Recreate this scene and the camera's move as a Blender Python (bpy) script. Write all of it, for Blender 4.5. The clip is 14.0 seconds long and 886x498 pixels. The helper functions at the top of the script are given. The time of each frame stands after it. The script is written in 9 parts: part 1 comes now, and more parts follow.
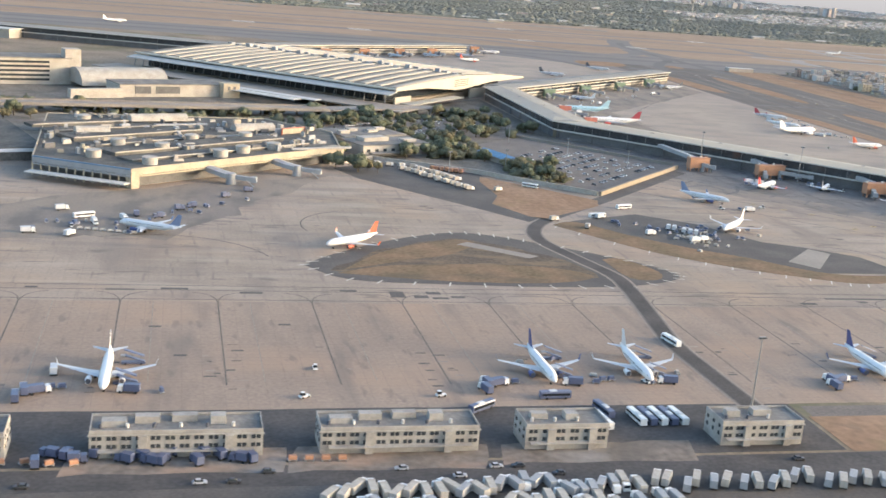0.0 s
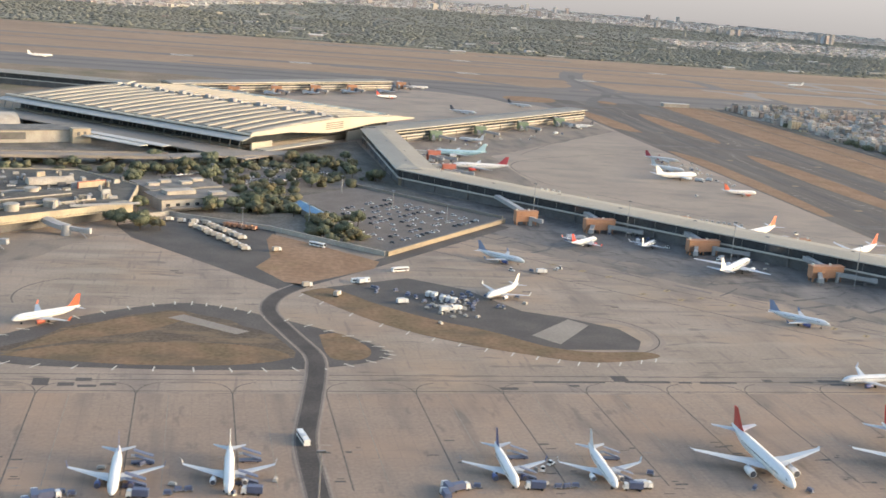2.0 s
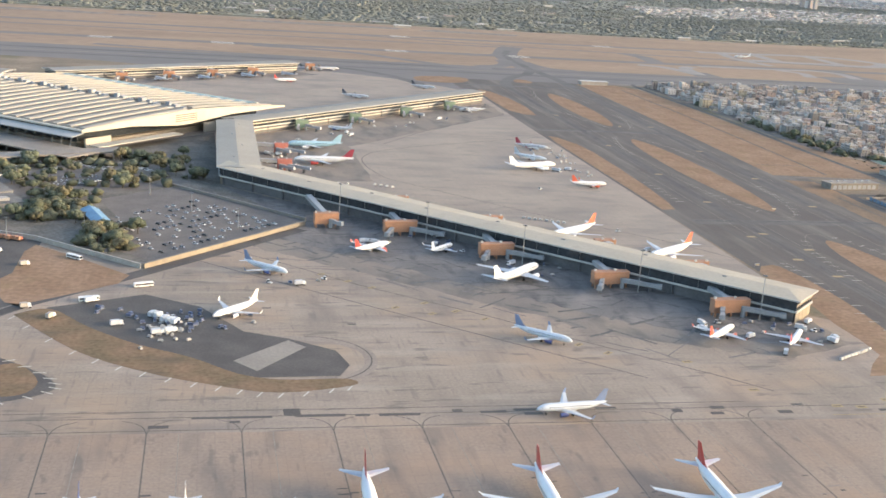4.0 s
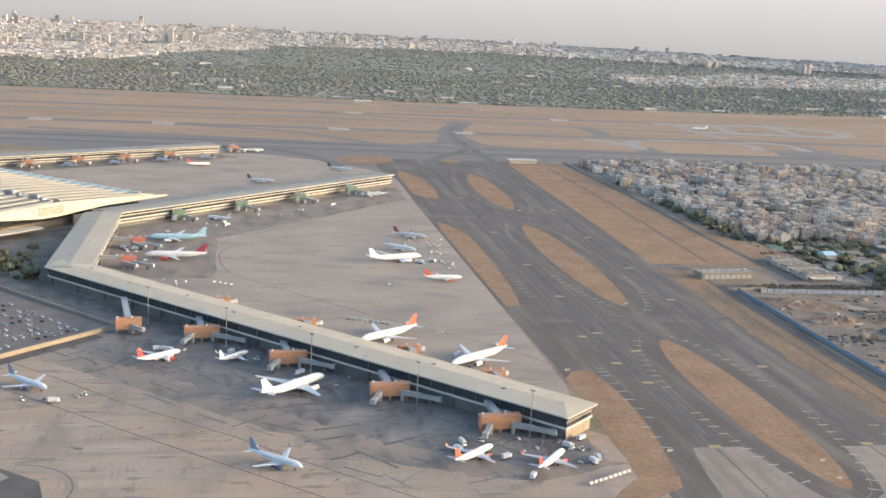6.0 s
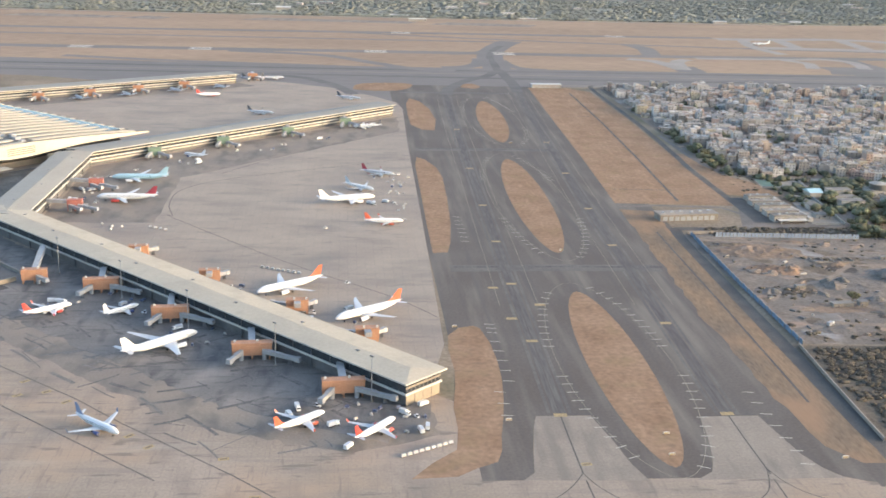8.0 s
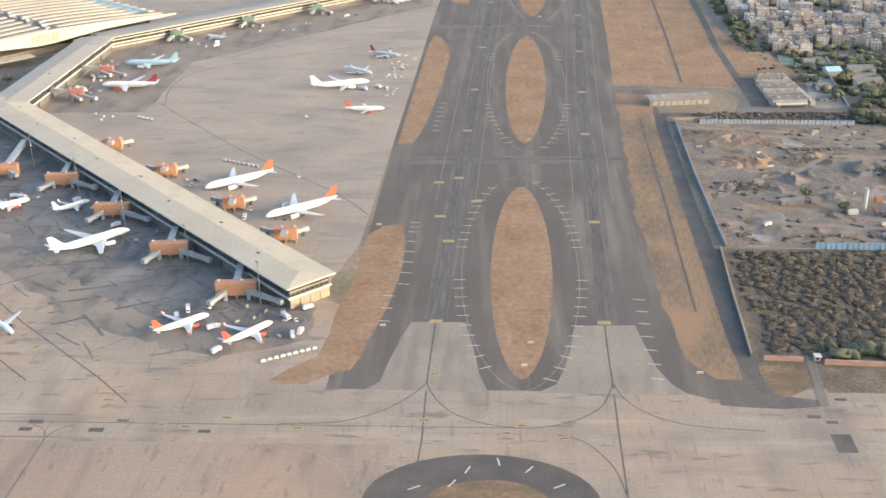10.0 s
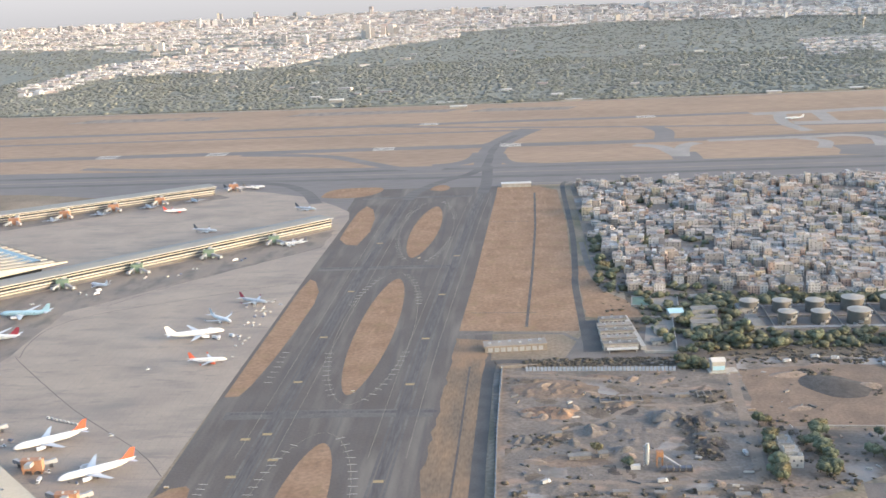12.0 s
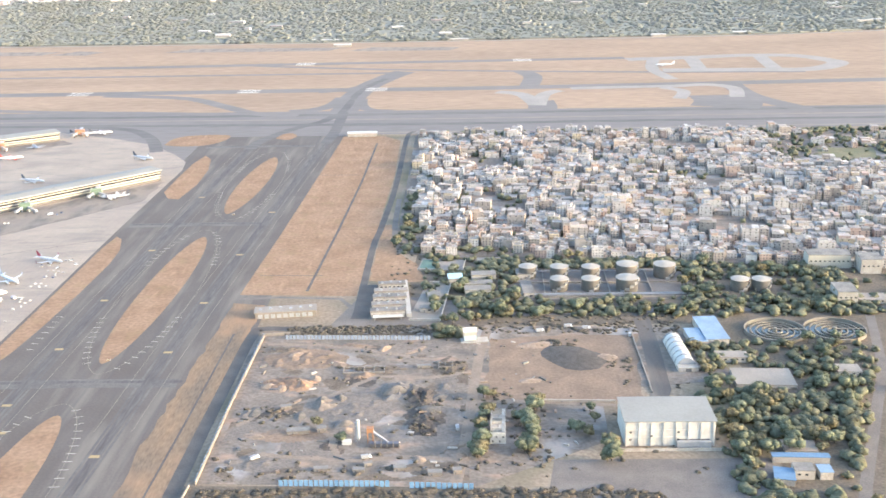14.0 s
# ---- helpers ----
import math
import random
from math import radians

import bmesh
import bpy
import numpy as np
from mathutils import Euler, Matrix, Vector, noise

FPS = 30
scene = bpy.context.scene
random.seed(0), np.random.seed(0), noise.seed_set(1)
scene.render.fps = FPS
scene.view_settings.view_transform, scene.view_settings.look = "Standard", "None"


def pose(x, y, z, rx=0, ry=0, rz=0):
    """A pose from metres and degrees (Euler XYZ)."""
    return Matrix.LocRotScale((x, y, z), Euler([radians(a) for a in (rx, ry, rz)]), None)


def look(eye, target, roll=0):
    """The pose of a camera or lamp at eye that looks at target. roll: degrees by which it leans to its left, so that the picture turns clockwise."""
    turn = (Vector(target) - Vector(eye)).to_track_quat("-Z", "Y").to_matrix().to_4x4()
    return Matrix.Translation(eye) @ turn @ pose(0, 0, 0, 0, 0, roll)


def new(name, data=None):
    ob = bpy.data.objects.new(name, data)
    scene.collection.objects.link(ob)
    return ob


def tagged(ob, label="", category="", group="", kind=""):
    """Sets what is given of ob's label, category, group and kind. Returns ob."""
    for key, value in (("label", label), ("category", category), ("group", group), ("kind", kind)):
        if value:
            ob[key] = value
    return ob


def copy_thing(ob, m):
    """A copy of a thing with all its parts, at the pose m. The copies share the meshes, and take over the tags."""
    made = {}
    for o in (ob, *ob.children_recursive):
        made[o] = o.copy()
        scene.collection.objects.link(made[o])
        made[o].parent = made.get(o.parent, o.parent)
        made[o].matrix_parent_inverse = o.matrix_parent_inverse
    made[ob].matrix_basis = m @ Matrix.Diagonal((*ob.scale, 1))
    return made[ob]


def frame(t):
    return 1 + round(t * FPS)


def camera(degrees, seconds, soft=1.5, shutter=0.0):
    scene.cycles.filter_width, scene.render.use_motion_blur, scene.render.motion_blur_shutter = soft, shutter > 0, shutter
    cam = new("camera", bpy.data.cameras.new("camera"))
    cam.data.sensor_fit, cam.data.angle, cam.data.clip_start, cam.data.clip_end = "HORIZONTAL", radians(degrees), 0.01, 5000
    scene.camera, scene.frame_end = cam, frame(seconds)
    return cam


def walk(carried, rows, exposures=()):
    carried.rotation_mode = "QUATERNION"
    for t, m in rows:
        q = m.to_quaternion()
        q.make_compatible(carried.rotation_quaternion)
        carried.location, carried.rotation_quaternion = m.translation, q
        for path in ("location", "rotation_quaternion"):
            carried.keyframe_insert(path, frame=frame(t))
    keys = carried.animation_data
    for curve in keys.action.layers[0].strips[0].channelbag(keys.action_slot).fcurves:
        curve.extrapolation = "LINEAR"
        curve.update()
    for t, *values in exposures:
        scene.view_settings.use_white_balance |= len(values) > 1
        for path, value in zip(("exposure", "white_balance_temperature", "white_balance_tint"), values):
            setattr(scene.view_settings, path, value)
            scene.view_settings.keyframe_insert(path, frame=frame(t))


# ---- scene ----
MODEL = 0.43          # metres of this world to a metre of the model, set by the speed that the camera may have
cam = camera(43.08, 14.0, 1.6, 0.15)
PATH = [
    (0, (-237.31, -413.09, 66.37), (-225.582, -366.096, 53.952), 4.84),
    (0.5, (-219.13, -412.36, 69.63), (-207.655, -365.280, 57.300), 4.89),
    (1, (-201.01, -411.70, 72.91), (-189.755, -364.547, 60.670), 4.83),
    (1.5, (-182.94, -411.11, 76.23), (-171.905, -363.839, 64.251), 4.85),
    (2, (-164.92, -410.59, 79.57), (-154.099, -363.148, 68.067), 4.75),
    (2.5, (-146.93, -410.13, 82.95), (-136.315, -362.624, 71.510), 4.63),
    (3, (-128.97, -409.72, 86.37), (-118.342, -362.467, 73.947), 3.85),
    (3.2, (-121.80, -409.57, 87.75), (-111.109, -362.454, 74.868), 3.94),
    (3.6, (-107.46, -409.30, 90.52), (-96.776, -362.296, 77.228), 4.02),
    (4, (-93.13, -409.06, 93.32), (-82.633, -361.912, 80.383), 3.98),
    (4.4, (-78.80, -408.84, 96.14), (-68.591, -361.427, 84.001), 3.84),
    (4.8, (-64.47, -408.66, 98.99), (-54.560, -360.959, 87.747), 3.65),
    (5.3, (-46.56, -408.46, 102.60), (-36.879, -360.544, 92.094), 3.41),
    (5.5, (-39.39, -408.39, 104.05), (-29.749, -360.438, 93.683), 3.32),
    (6, (-21.47, -408.24, 107.72), (-11.987, -360.232, 97.454), 3.18),
    (6.5, (-3.51, -408.12, 111.45), (5.682, -360.056, 101.168), 3.16),
    (7, (14.47, -408.02, 115.22), (23.319, -359.964, 104.617), 3.12),
    (7.5, (32.48, -407.94, 119.04), (40.244, -360.136, 106.617), 2.80),
    (8, (50.54, -407.88, 122.93), (54.897, -360.205, 108.501), 1.75),
    (8.2, (57.78, -407.86, 124.50), (59.756, -360.376, 108.961), 0.97),
    (8.6, (72.29, -407.82, 127.66), (70.761, -360.998, 110.200), -0.27),
    (9, (86.83, -407.79, 130.87), (83.783, -361.596, 111.987), -0.96),
    (9.4, (101.42, -407.77, 134.11), (98.125, -362.002, 114.243), -1.24),
    (9.8, (116.05, -407.74, 137.40), (113.140, -362.231, 116.892), -1.22),
    (10.3, (134.41, -407.71, 141.56), (131.920, -362.357, 120.649), -0.96),
    (10.5, (141.78, -407.69, 143.24), (139.300, -362.384, 122.242), -0.84),
    (11, (160.27, -407.65, 147.50), (157.616, -360.918, 129.918), -2.00),
    (11.5, (178.85, -407.59, 151.83), (175.504, -359.201, 139.712), -2.47),
    (12, (197.53, -407.53, 156.23), (194.226, -359.100, 144.234), -2.28),
    (12.5, (216.33, -407.44, 160.70), (213.412, -359.009, 148.622), -1.97),
    (13, (235.25, -407.33, 165.25), (232.887, -359.022, 152.568), -1.69),
    (13.5, (254.30, -407.19, 169.88), (252.690, -359.243, 155.798), -1.41),
    (14, (273.48, -407.02, 174.59), (272.469, -359.442, 159.260), -1.01),
]
EXPOSURES = [(0.0, 1.99, 6260, 10), (0.5, 1.92, 6480, 10), (1.0, 1.81, 6430, 10), (2.0, 1.77, 6590, 10), (3.0, 2.09, 6340, 10), (5.5, 1.80, 6440, 10), (6.0, 1.88, 6390, 10), (6.5, 1.97, 6440, 10), (8.0, 2.07, 6330, 10), (10.5, 2.25, 6590, 10), (11.0, 2.34, 6340, 10), (11.5, 1.93, 6240, 10), (12.5, 2.42, 6140, 10), (14.0, 2.79, 6230, 10)]
walk(cam, [(t, look(eye, target, roll)) for t, eye, target, roll in PATH], EXPOSURES)

# ---- world, sun, exposure ----
SUN_ELEVATION, SUN_AZIMUTH = 11.0, -13.0
world = bpy.data.worlds.new("sky")
world.use_nodes = True
sky_nodes = world.node_tree.nodes
sky = sky_nodes.new("ShaderNodeTexSky")
sky.sky_type, sky.sun_disc = "NISHITA", False
sky.sun_elevation, sky.sun_rotation = radians(SUN_ELEVATION), radians(90 - SUN_AZIMUTH)
sky.air_density, sky.dust_density, sky.ozone_density = 1.0, 3.0, 1.5
sky_nodes["Background"].inputs["Strength"].default_value = 0.15
world.node_tree.links.new(sky.outputs[0], sky_nodes["Background"].inputs[0])
scene.world = world
sun = new("sun", bpy.data.lights.new("sun", "SUN"))
sun.data.energy, sun.data.angle, sun.data.color = 0.95, radians(11.0), (1.0, 0.8, 0.58)
_s = Vector((math.cos(radians(SUN_AZIMUTH)) * math.cos(radians(SUN_ELEVATION)),
             math.sin(radians(SUN_AZIMUTH)) * math.cos(radians(SUN_ELEVATION)), math.sin(radians(SUN_ELEVATION))))
sun.matrix_world = look(_s * 2000, (0, 0, 0))

# ---- materials ----


def mat(name, colour, rough=0.8, metal=0.0, vary=0.2, coarse=0.08, fine=1.2, bump=0.0, spec=0.35, other=None, random_tint=0.0, stretch=(1, 1, 1)):
    """Base colour with broad and fine mottling; other: a second colour that the broad mottling leads to."""
    m = bpy.data.materials.new(name)
    m.use_nodes = True
    n, l = m.node_tree.nodes, m.node_tree.links
    shader = n["Principled BSDF"]
    shader.inputs["Roughness"].default_value, shader.inputs["Metallic"].default_value = rough, metal
    shader.inputs["Specular IOR Level"].default_value = spec
    place = n.new("ShaderNodeTexCoord")
    scale = n.new("ShaderNodeMapping")
    scale.inputs["Scale"].default_value = stretch
    l.new(place.outputs["Object"], scale.inputs[0])
    broad, grain = n.new("ShaderNodeTexNoise"), n.new("ShaderNodeTexNoise")
    broad.inputs["Scale"].default_value, broad.inputs["Detail"].default_value = coarse, 5
    grain.inputs["Scale"].default_value, grain.inputs["Detail"].default_value = fine, 4
    for t in (broad, grain):
        l.new(scale.outputs[0], t.inputs["Vector"])
    first = n.new("ShaderNodeMix")
    first.data_type = "RGBA"
    second = other or tuple(c * (1 - vary) for c in colour)
    first.inputs["A"].default_value, first.inputs["B"].default_value = (*colour, 1), (*second, 1)
    ramp = n.new("ShaderNodeMapRange")
    ramp.inputs["From Min"].default_value, ramp.inputs["From Max"].default_value = 0.38, 0.64
    l.new(broad.outputs["Fac"], ramp.inputs["Value"])
    l.new(ramp.outputs[0], first.inputs["Factor"])
    tone = n.new("ShaderNodeHueSaturation")
    gain = n.new("ShaderNodeMapRange")
    gain.inputs["From Min"].default_value, gain.inputs["From Max"].default_value = 0.3, 0.7
    gain.inputs["To Min"].default_value, gain.inputs["To Max"].default_value = 1 - vary, 1 + vary * 0.6
    l.new(grain.outputs["Fac"], gain.inputs["Value"])
    l.new(first.outputs["Result"], tone.inputs["Color"])
    value = gain.outputs[0]
    if random_tint:
        info, span, times = n.new("ShaderNodeObjectInfo"), n.new("ShaderNodeMapRange"), n.new("ShaderNodeMath")
        span.inputs["To Min"].default_value, span.inputs["To Max"].default_value = 1 - random_tint, 1 + random_tint
        times.operation = "MULTIPLY"
        l.new(info.outputs["Random"], span.inputs["Value"])
        l.new(span.outputs[0], times.inputs[0])
        l.new(value, times.inputs[1])
        value = times.outputs[0]
    l.new(value, tone.inputs["Value"])
    l.new(tone.outputs[0], shader.inputs["Base Color"])
    if bump:
        b = n.new("ShaderNodeBump")
        b.inputs["Strength"].default_value, b.inputs["Distance"].default_value = bump, 0.3
        l.new(grain.outputs["Fac"], b.inputs["Height"])
        l.new(b.outputs[0], shader.inputs["Normal"])
    return m


def overlay_noise(m, colour, scale, stretch, low, high, amount):
    """Lays stains of one colour, with a shape of their own, over a material's base colour."""
    n, l = m.node_tree.nodes, m.node_tree.links
    shader = n["Principled BSDF"]
    came = shader.inputs["Base Color"].links[0].from_socket
    place, mapping, tex, span, mix = (n.new("ShaderNode" + k) for k in ("TexCoord", "Mapping", "TexNoise", "MapRange", "Mix"))
    mapping.inputs["Scale"].default_value = stretch
    mapping.inputs["Location"].default_value = (7.3 * scale, 31.0, 5.0)
    tex.inputs["Scale"].default_value, tex.inputs["Detail"].default_value = scale, 6
    span.inputs["From Min"].default_value, span.inputs["From Max"].default_value, span.inputs["To Max"].default_value = low, high, amount
    mix.data_type = "RGBA"
    mix.inputs["B"].default_value = (*colour, 1)
    l.new(place.outputs["Object"], mapping.inputs[0])
    l.new(mapping.outputs[0], tex.inputs["Vector"])
    l.new(tex.outputs["Fac"], span.inputs["Value"])
    l.new(span.outputs[0], mix.inputs["Factor"])
    l.new(came, mix.inputs["A"])
    l.new(mix.outputs["Result"], shader.inputs["Base Color"])
    return m


def slab_joints(m, size, colour, amount):
    """Joints of a concrete slab grid."""
    n, l = m.node_tree.nodes, m.node_tree.links
    shader = n["Principled BSDF"]
    came = shader.inputs["Base Color"].links[0].from_socket
    place, tex, mix = n.new("ShaderNodeTexCoord"), n.new("ShaderNodeTexBrick"), n.new("ShaderNodeMix")
    tex.offset = 0.0
    tex.inputs["Color1"].default_value, tex.inputs["Color2"].default_value, tex.inputs["Mortar"].default_value = (0, 0, 0, 1), (0.25, 0.25, 0.25, 1), (1, 1, 1, 1)
    tex.inputs["Scale"].default_value, tex.inputs["Mortar Size"].default_value = 1.0, 0.12
    tex.inputs["Brick Width"].default_value, tex.inputs["Row Height"].default_value = size, size
    mix.data_type = "RGBA"
    mix.inputs["B"].default_value = (*colour, 1)
    times = n.new("ShaderNodeMath")
    times.operation = "MULTIPLY"
    times.inputs[1].default_value = amount
    l.new(place.outputs["Object"], tex.inputs["Vector"])
    l.new(tex.outputs["Color"], times.inputs[0])
    l.new(times.outputs[0], mix.inputs["Factor"])
    l.new(came, mix.inputs["A"])
    l.new(mix.outputs["Result"], shader.inputs["Base Color"])
    return m


CONCRETE = mat("apron_concrete", (0.335, 0.266, 0.209), 0.85, vary=0.14, coarse=0.012, fine=0.6, other=(0.275, 0.22, 0.168))
overlay_noise(CONCRETE, (0.36, 0.255, 0.175), 0.013, (1, 1.4, 1), 0.48, 0.66, 0.7)
overlay_noise(CONCRETE, (0.19, 0.16, 0.14), 0.04, (0.3, 2.2, 1), 0.52, 0.74, 0.6)
overlay_noise(CONCRETE, (0.17, 0.14, 0.12), 0.022, (1.6, 0.6, 1), 0.5, 0.68, 0.55)
overlay_noise(CONCRETE, (0.44, 0.37, 0.29), 0.05, (0.25, 1.5, 1), 0.56, 0.72, 0.4)
overlay_noise(CONCRETE, (0.13, 0.11, 0.095), 0.11, (0.4, 1.7, 1), 0.6, 0.68, 0.6)
overlay_noise(CONCRETE, (0.15, 0.125, 0.11), 0.16, (1.8, 0.25, 1), 0.6, 0.7, 0.45)
slab_joints(CONCRETE, 7.5, (0.14, 0.12, 0.11), 0.28)
CONCRETE_SOUTH = mat("brown_stained_concrete", (0.315, 0.238, 0.18), 0.85, vary=0.14, coarse=0.012, fine=0.6, other=(0.27, 0.203, 0.155))
overlay_noise(CONCRETE_SOUTH, (0.35, 0.24, 0.165), 0.015, (1, 1.4, 1), 0.48, 0.66, 0.7)
overlay_noise(CONCRETE_SOUTH, (0.17, 0.14, 0.118), 0.035, (2.2, 0.4, 1), 0.52, 0.7, 0.6)
overlay_noise(CONCRETE_SOUTH, (0.14, 0.115, 0.1), 0.12, (1.6, 0.5, 1), 0.6, 0.7, 0.5)
slab_joints(CONCRETE_SOUTH, 7.5, (0.13, 0.105, 0.09), 0.28)
# Stained concrete, its base also darkened for the shadow the pier casts
STAND = mat("stained_shadowed_concrete", (0.195, 0.172, 0.153), 0.8, vary=0.18, coarse=0.03, fine=0.8, other=(0.15, 0.135, 0.123))
overlay_noise(STAND, (0.06, 0.055, 0.052), 0.14, (0.35, 1.6, 1), 0.56, 0.66, 0.6)
overlay_noise(STAND, (0.065, 0.06, 0.06), 0.05, (2.2, 0.6, 1), 0.5, 0.68, 0.75)
overlay_noise(STAND, (0.3, 0.26, 0.225), 0.03, (1, 1, 1), 0.52, 0.7, 0.6)
slab_joints(STAND, 7.5, (0.1, 0.09, 0.08), 0.4)
CONCRETE_NORTH = mat("north_apron_concrete", (0.345, 0.277, 0.216), 0.8, vary=0.12, coarse=0.012, fine=0.6, other=(0.29, 0.234, 0.189))
overlay_noise(CONCRETE_NORTH, (0.18, 0.155, 0.135), 0.1, (0.4, 1.5, 1), 0.58, 0.68, 0.5)
overlay_noise(CONCRETE_NORTH, (0.15, 0.14, 0.13), 0.03, (0.5, 1.2, 1), 0.5, 0.72, 0.5)
slab_joints(CONCRETE_NORTH, 7.5, (0.13, 0.12, 0.11), 0.4)
PALE_CONCRETE = mat("pale_concrete", (0.295, 0.254, 0.21), 0.8, vary=0.14, coarse=0.03, fine=0.6)
overlay_noise(PALE_CONCRETE, (0.2, 0.17, 0.15), 0.06, (1.5, 0.4, 1), 0.5, 0.7, 0.5)
slab_joints(PALE_CONCRETE, 7.5, (0.2, 0.18, 0.17), 0.4)
THROAT = mat("stained_pale_concrete", (0.285, 0.237, 0.19), 0.85, vary=0.14, coarse=0.03, fine=0.6, other=(0.24, 0.2, 0.163))
overlay_noise(THROAT, (0.17, 0.143, 0.12), 0.05, (2.5, 0.3, 1), 0.5, 0.68, 0.6)
slab_joints(THROAT, 7.5, (0.15, 0.13, 0.11), 0.3)
ASPHALT = mat("asphalt", (0.106, 0.0875, 0.074), 0.85, vary=0.15, coarse=0.015, fine=0.5, other=(0.124, 0.105, 0.091))
overlay_noise(ASPHALT, (0.22, 0.188, 0.158), 0.02, (3.0, 0.3, 1), 0.5, 0.72, 0.6)
overlay_noise(ASPHALT, (0.085, 0.077, 0.072), 0.03, (4.0, 0.12, 1), 0.52, 0.7, 0.6)
TARMAC_DARK = mat("dark_tarmac", (0.085, 0.075, 0.068), 0.85, vary=0.2, coarse=0.05, fine=0.8, other=(0.115, 0.1, 0.088))
CROSS_WORN = mat("worn_crossing_asphalt", (0.112, 0.1, 0.092), 0.85, vary=0.2, coarse=0.03, fine=0.4, other=(0.15, 0.133, 0.12))
RUBBER = mat("tyre_rubber_marks", (0.095, 0.085, 0.08), 0.85, vary=0.3, coarse=0.05, fine=0.5, other=(0.13, 0.117, 0.107), stretch=(1, 0.1, 1))
LANE = mat("oily_vehicle_lane", (0.062, 0.054, 0.049), 0.9, vary=0.25, coarse=0.05, fine=0.9, other=(0.09, 0.078, 0.069))
DUSTY_ROAD = mat("worn_road", (0.15, 0.128, 0.112), 0.9, vary=0.25, coarse=0.06, fine=0.9, other=(0.185, 0.158, 0.136))
DULL_GRASS = mat("faded_verge_grass", (0.25, 0.172, 0.112), 0.95, vary=0.25, coarse=0.03, fine=0.4, other=(0.18, 0.138, 0.102), bump=0.05, spec=0.1, stretch=(1.5, 0.3, 1))
overlay_noise(DULL_GRASS, (0.3, 0.19, 0.12), 0.02, (1.2, 0.5, 1), 0.5, 0.66, 0.8)
GRASS = mat("dry_grass", (0.3, 0.198, 0.13), 0.95, vary=0.22, coarse=0.03, fine=0.25, other=(0.25, 0.158, 0.1), spec=0.1)
overlay_noise(GRASS, (0.39, 0.26, 0.17), 0.09, (1.6, 0.4, 1), 0.56, 0.7, 0.45)
overlay_noise(GRASS, (0.17, 0.125, 0.09), 0.16, (1, 1, 1), 0.6, 0.72, 0.5)
overlay_noise(GRASS, (0.24, 0.175, 0.095), 0.05, (1, 1, 1), 0.55, 0.75, 0.6)
GRASS_OLIVE = mat("olive_dry_grass", (0.24, 0.158, 0.1), 0.95, vary=0.25, coarse=0.05, fine=0.4, other=(0.175, 0.13, 0.08), bump=0.05, spec=0.1)
overlay_noise(GRASS_OLIVE, (0.13, 0.105, 0.075), 0.045, (0.6, 1.6, 1), 0.5, 0.66, 0.75)
WORN_VERGE = mat("thin_worn_grass", (0.165, 0.128, 0.092), 0.95, vary=0.3, coarse=0.05, fine=0.5, other=(0.115, 0.096, 0.078), spec=0.1)
overlay_noise(WORN_VERGE, (0.235, 0.168, 0.108), 0.07, (0.6, 1.4, 1), 0.5, 0.66, 0.7)
STAINED_LANE = mat("stained_lane_concrete", (0.265, 0.215, 0.175), 0.9, vary=0.2, coarse=0.05, fine=0.7, other=(0.31, 0.25, 0.205))
EARTH = mat("dusty_earth", (0.3, 0.235, 0.17), 0.95, vary=0.25, coarse=0.012, fine=0.3, other=(0.2, 0.16, 0.12), bump=0.3, spec=0.1)
overlay_noise(EARTH, (0.12, 0.12, 0.07), 0.01, (1, 1, 1), 0.5, 0.7, 0.7)
SITE_EARTH = mat("bare_site_earth", (0.23, 0.19, 0.157), 0.95, vary=0.28, coarse=0.045, fine=0.3, other=(0.178, 0.149, 0.125), bump=0.5, spec=0.1)
overlay_noise(SITE_EARTH, (0.13, 0.115, 0.1), 0.028, (1, 1.6, 1), 0.52, 0.66, 0.8)
overlay_noise(SITE_EARTH, (0.4, 0.27, 0.19), 0.03, (1, 2, 1), 0.55, 0.68, 0.55)
overlay_noise(SITE_EARTH, (0.33, 0.315, 0.3), 0.016, (1, 1, 1), 0.56, 0.66, 0.6)
SCRUB_EARTH = mat("scrub_earth", (0.1702, 0.1352, 0.103), 0.95, vary=0.3, coarse=0.05, fine=0.4, other=(0.1288, 0.1086, 0.0828), bump=0.5, spec=0.1)
LINE_PAINT = mat("white_line_paint", (0.6, 0.55, 0.47), 0.7, vary=0.2, coarse=0.3, fine=2)
FADED_LINE = mat("faded_line_paint", (0.3, 0.26, 0.21), 0.8, vary=0.3, coarse=0.3, fine=2)
YELLOW_PAINT = mat("yellow_sign_paint", (0.36, 0.26, 0.13), 0.7, vary=0.2, coarse=0.4, fine=2)
DARK_JOINT = mat("dark_sealed_joint", (0.14, 0.12, 0.105), 0.9, vary=0.3, coarse=0.2, fine=1.5)
ROOF_METAL = mat("pale_standing_seam_roof", (0.46, 0.4, 0.31), 0.7, 0.0, vary=0.07, coarse=0.03, fine=0.5, other=(0.42, 0.365, 0.285), spec=0.2)
overlay_noise(ROOF_METAL, (0.33, 0.285, 0.225), 0.06, (1, 1, 1), 0.56, 0.7, 0.4)
ROOF_GREY = mat("grey_roof_sheet", (0.27, 0.258, 0.232), 0.85, vary=0.08, coarse=0.03, fine=0.5)
LINK_ROOF = mat("pale_grey_roof_sheet", (0.36, 0.33, 0.28), 0.8, vary=0.08, coarse=0.03, fine=0.5, spec=0.2)
FASCIA = mat("white_metal_fascia", (0.52, 0.495, 0.45), 0.55, vary=0.06, coarse=0.1, fine=1)
CREAM = mat("cream_cladding", (0.46, 0.42, 0.345), 0.55, vary=0.08, coarse=0.05, fine=0.8)
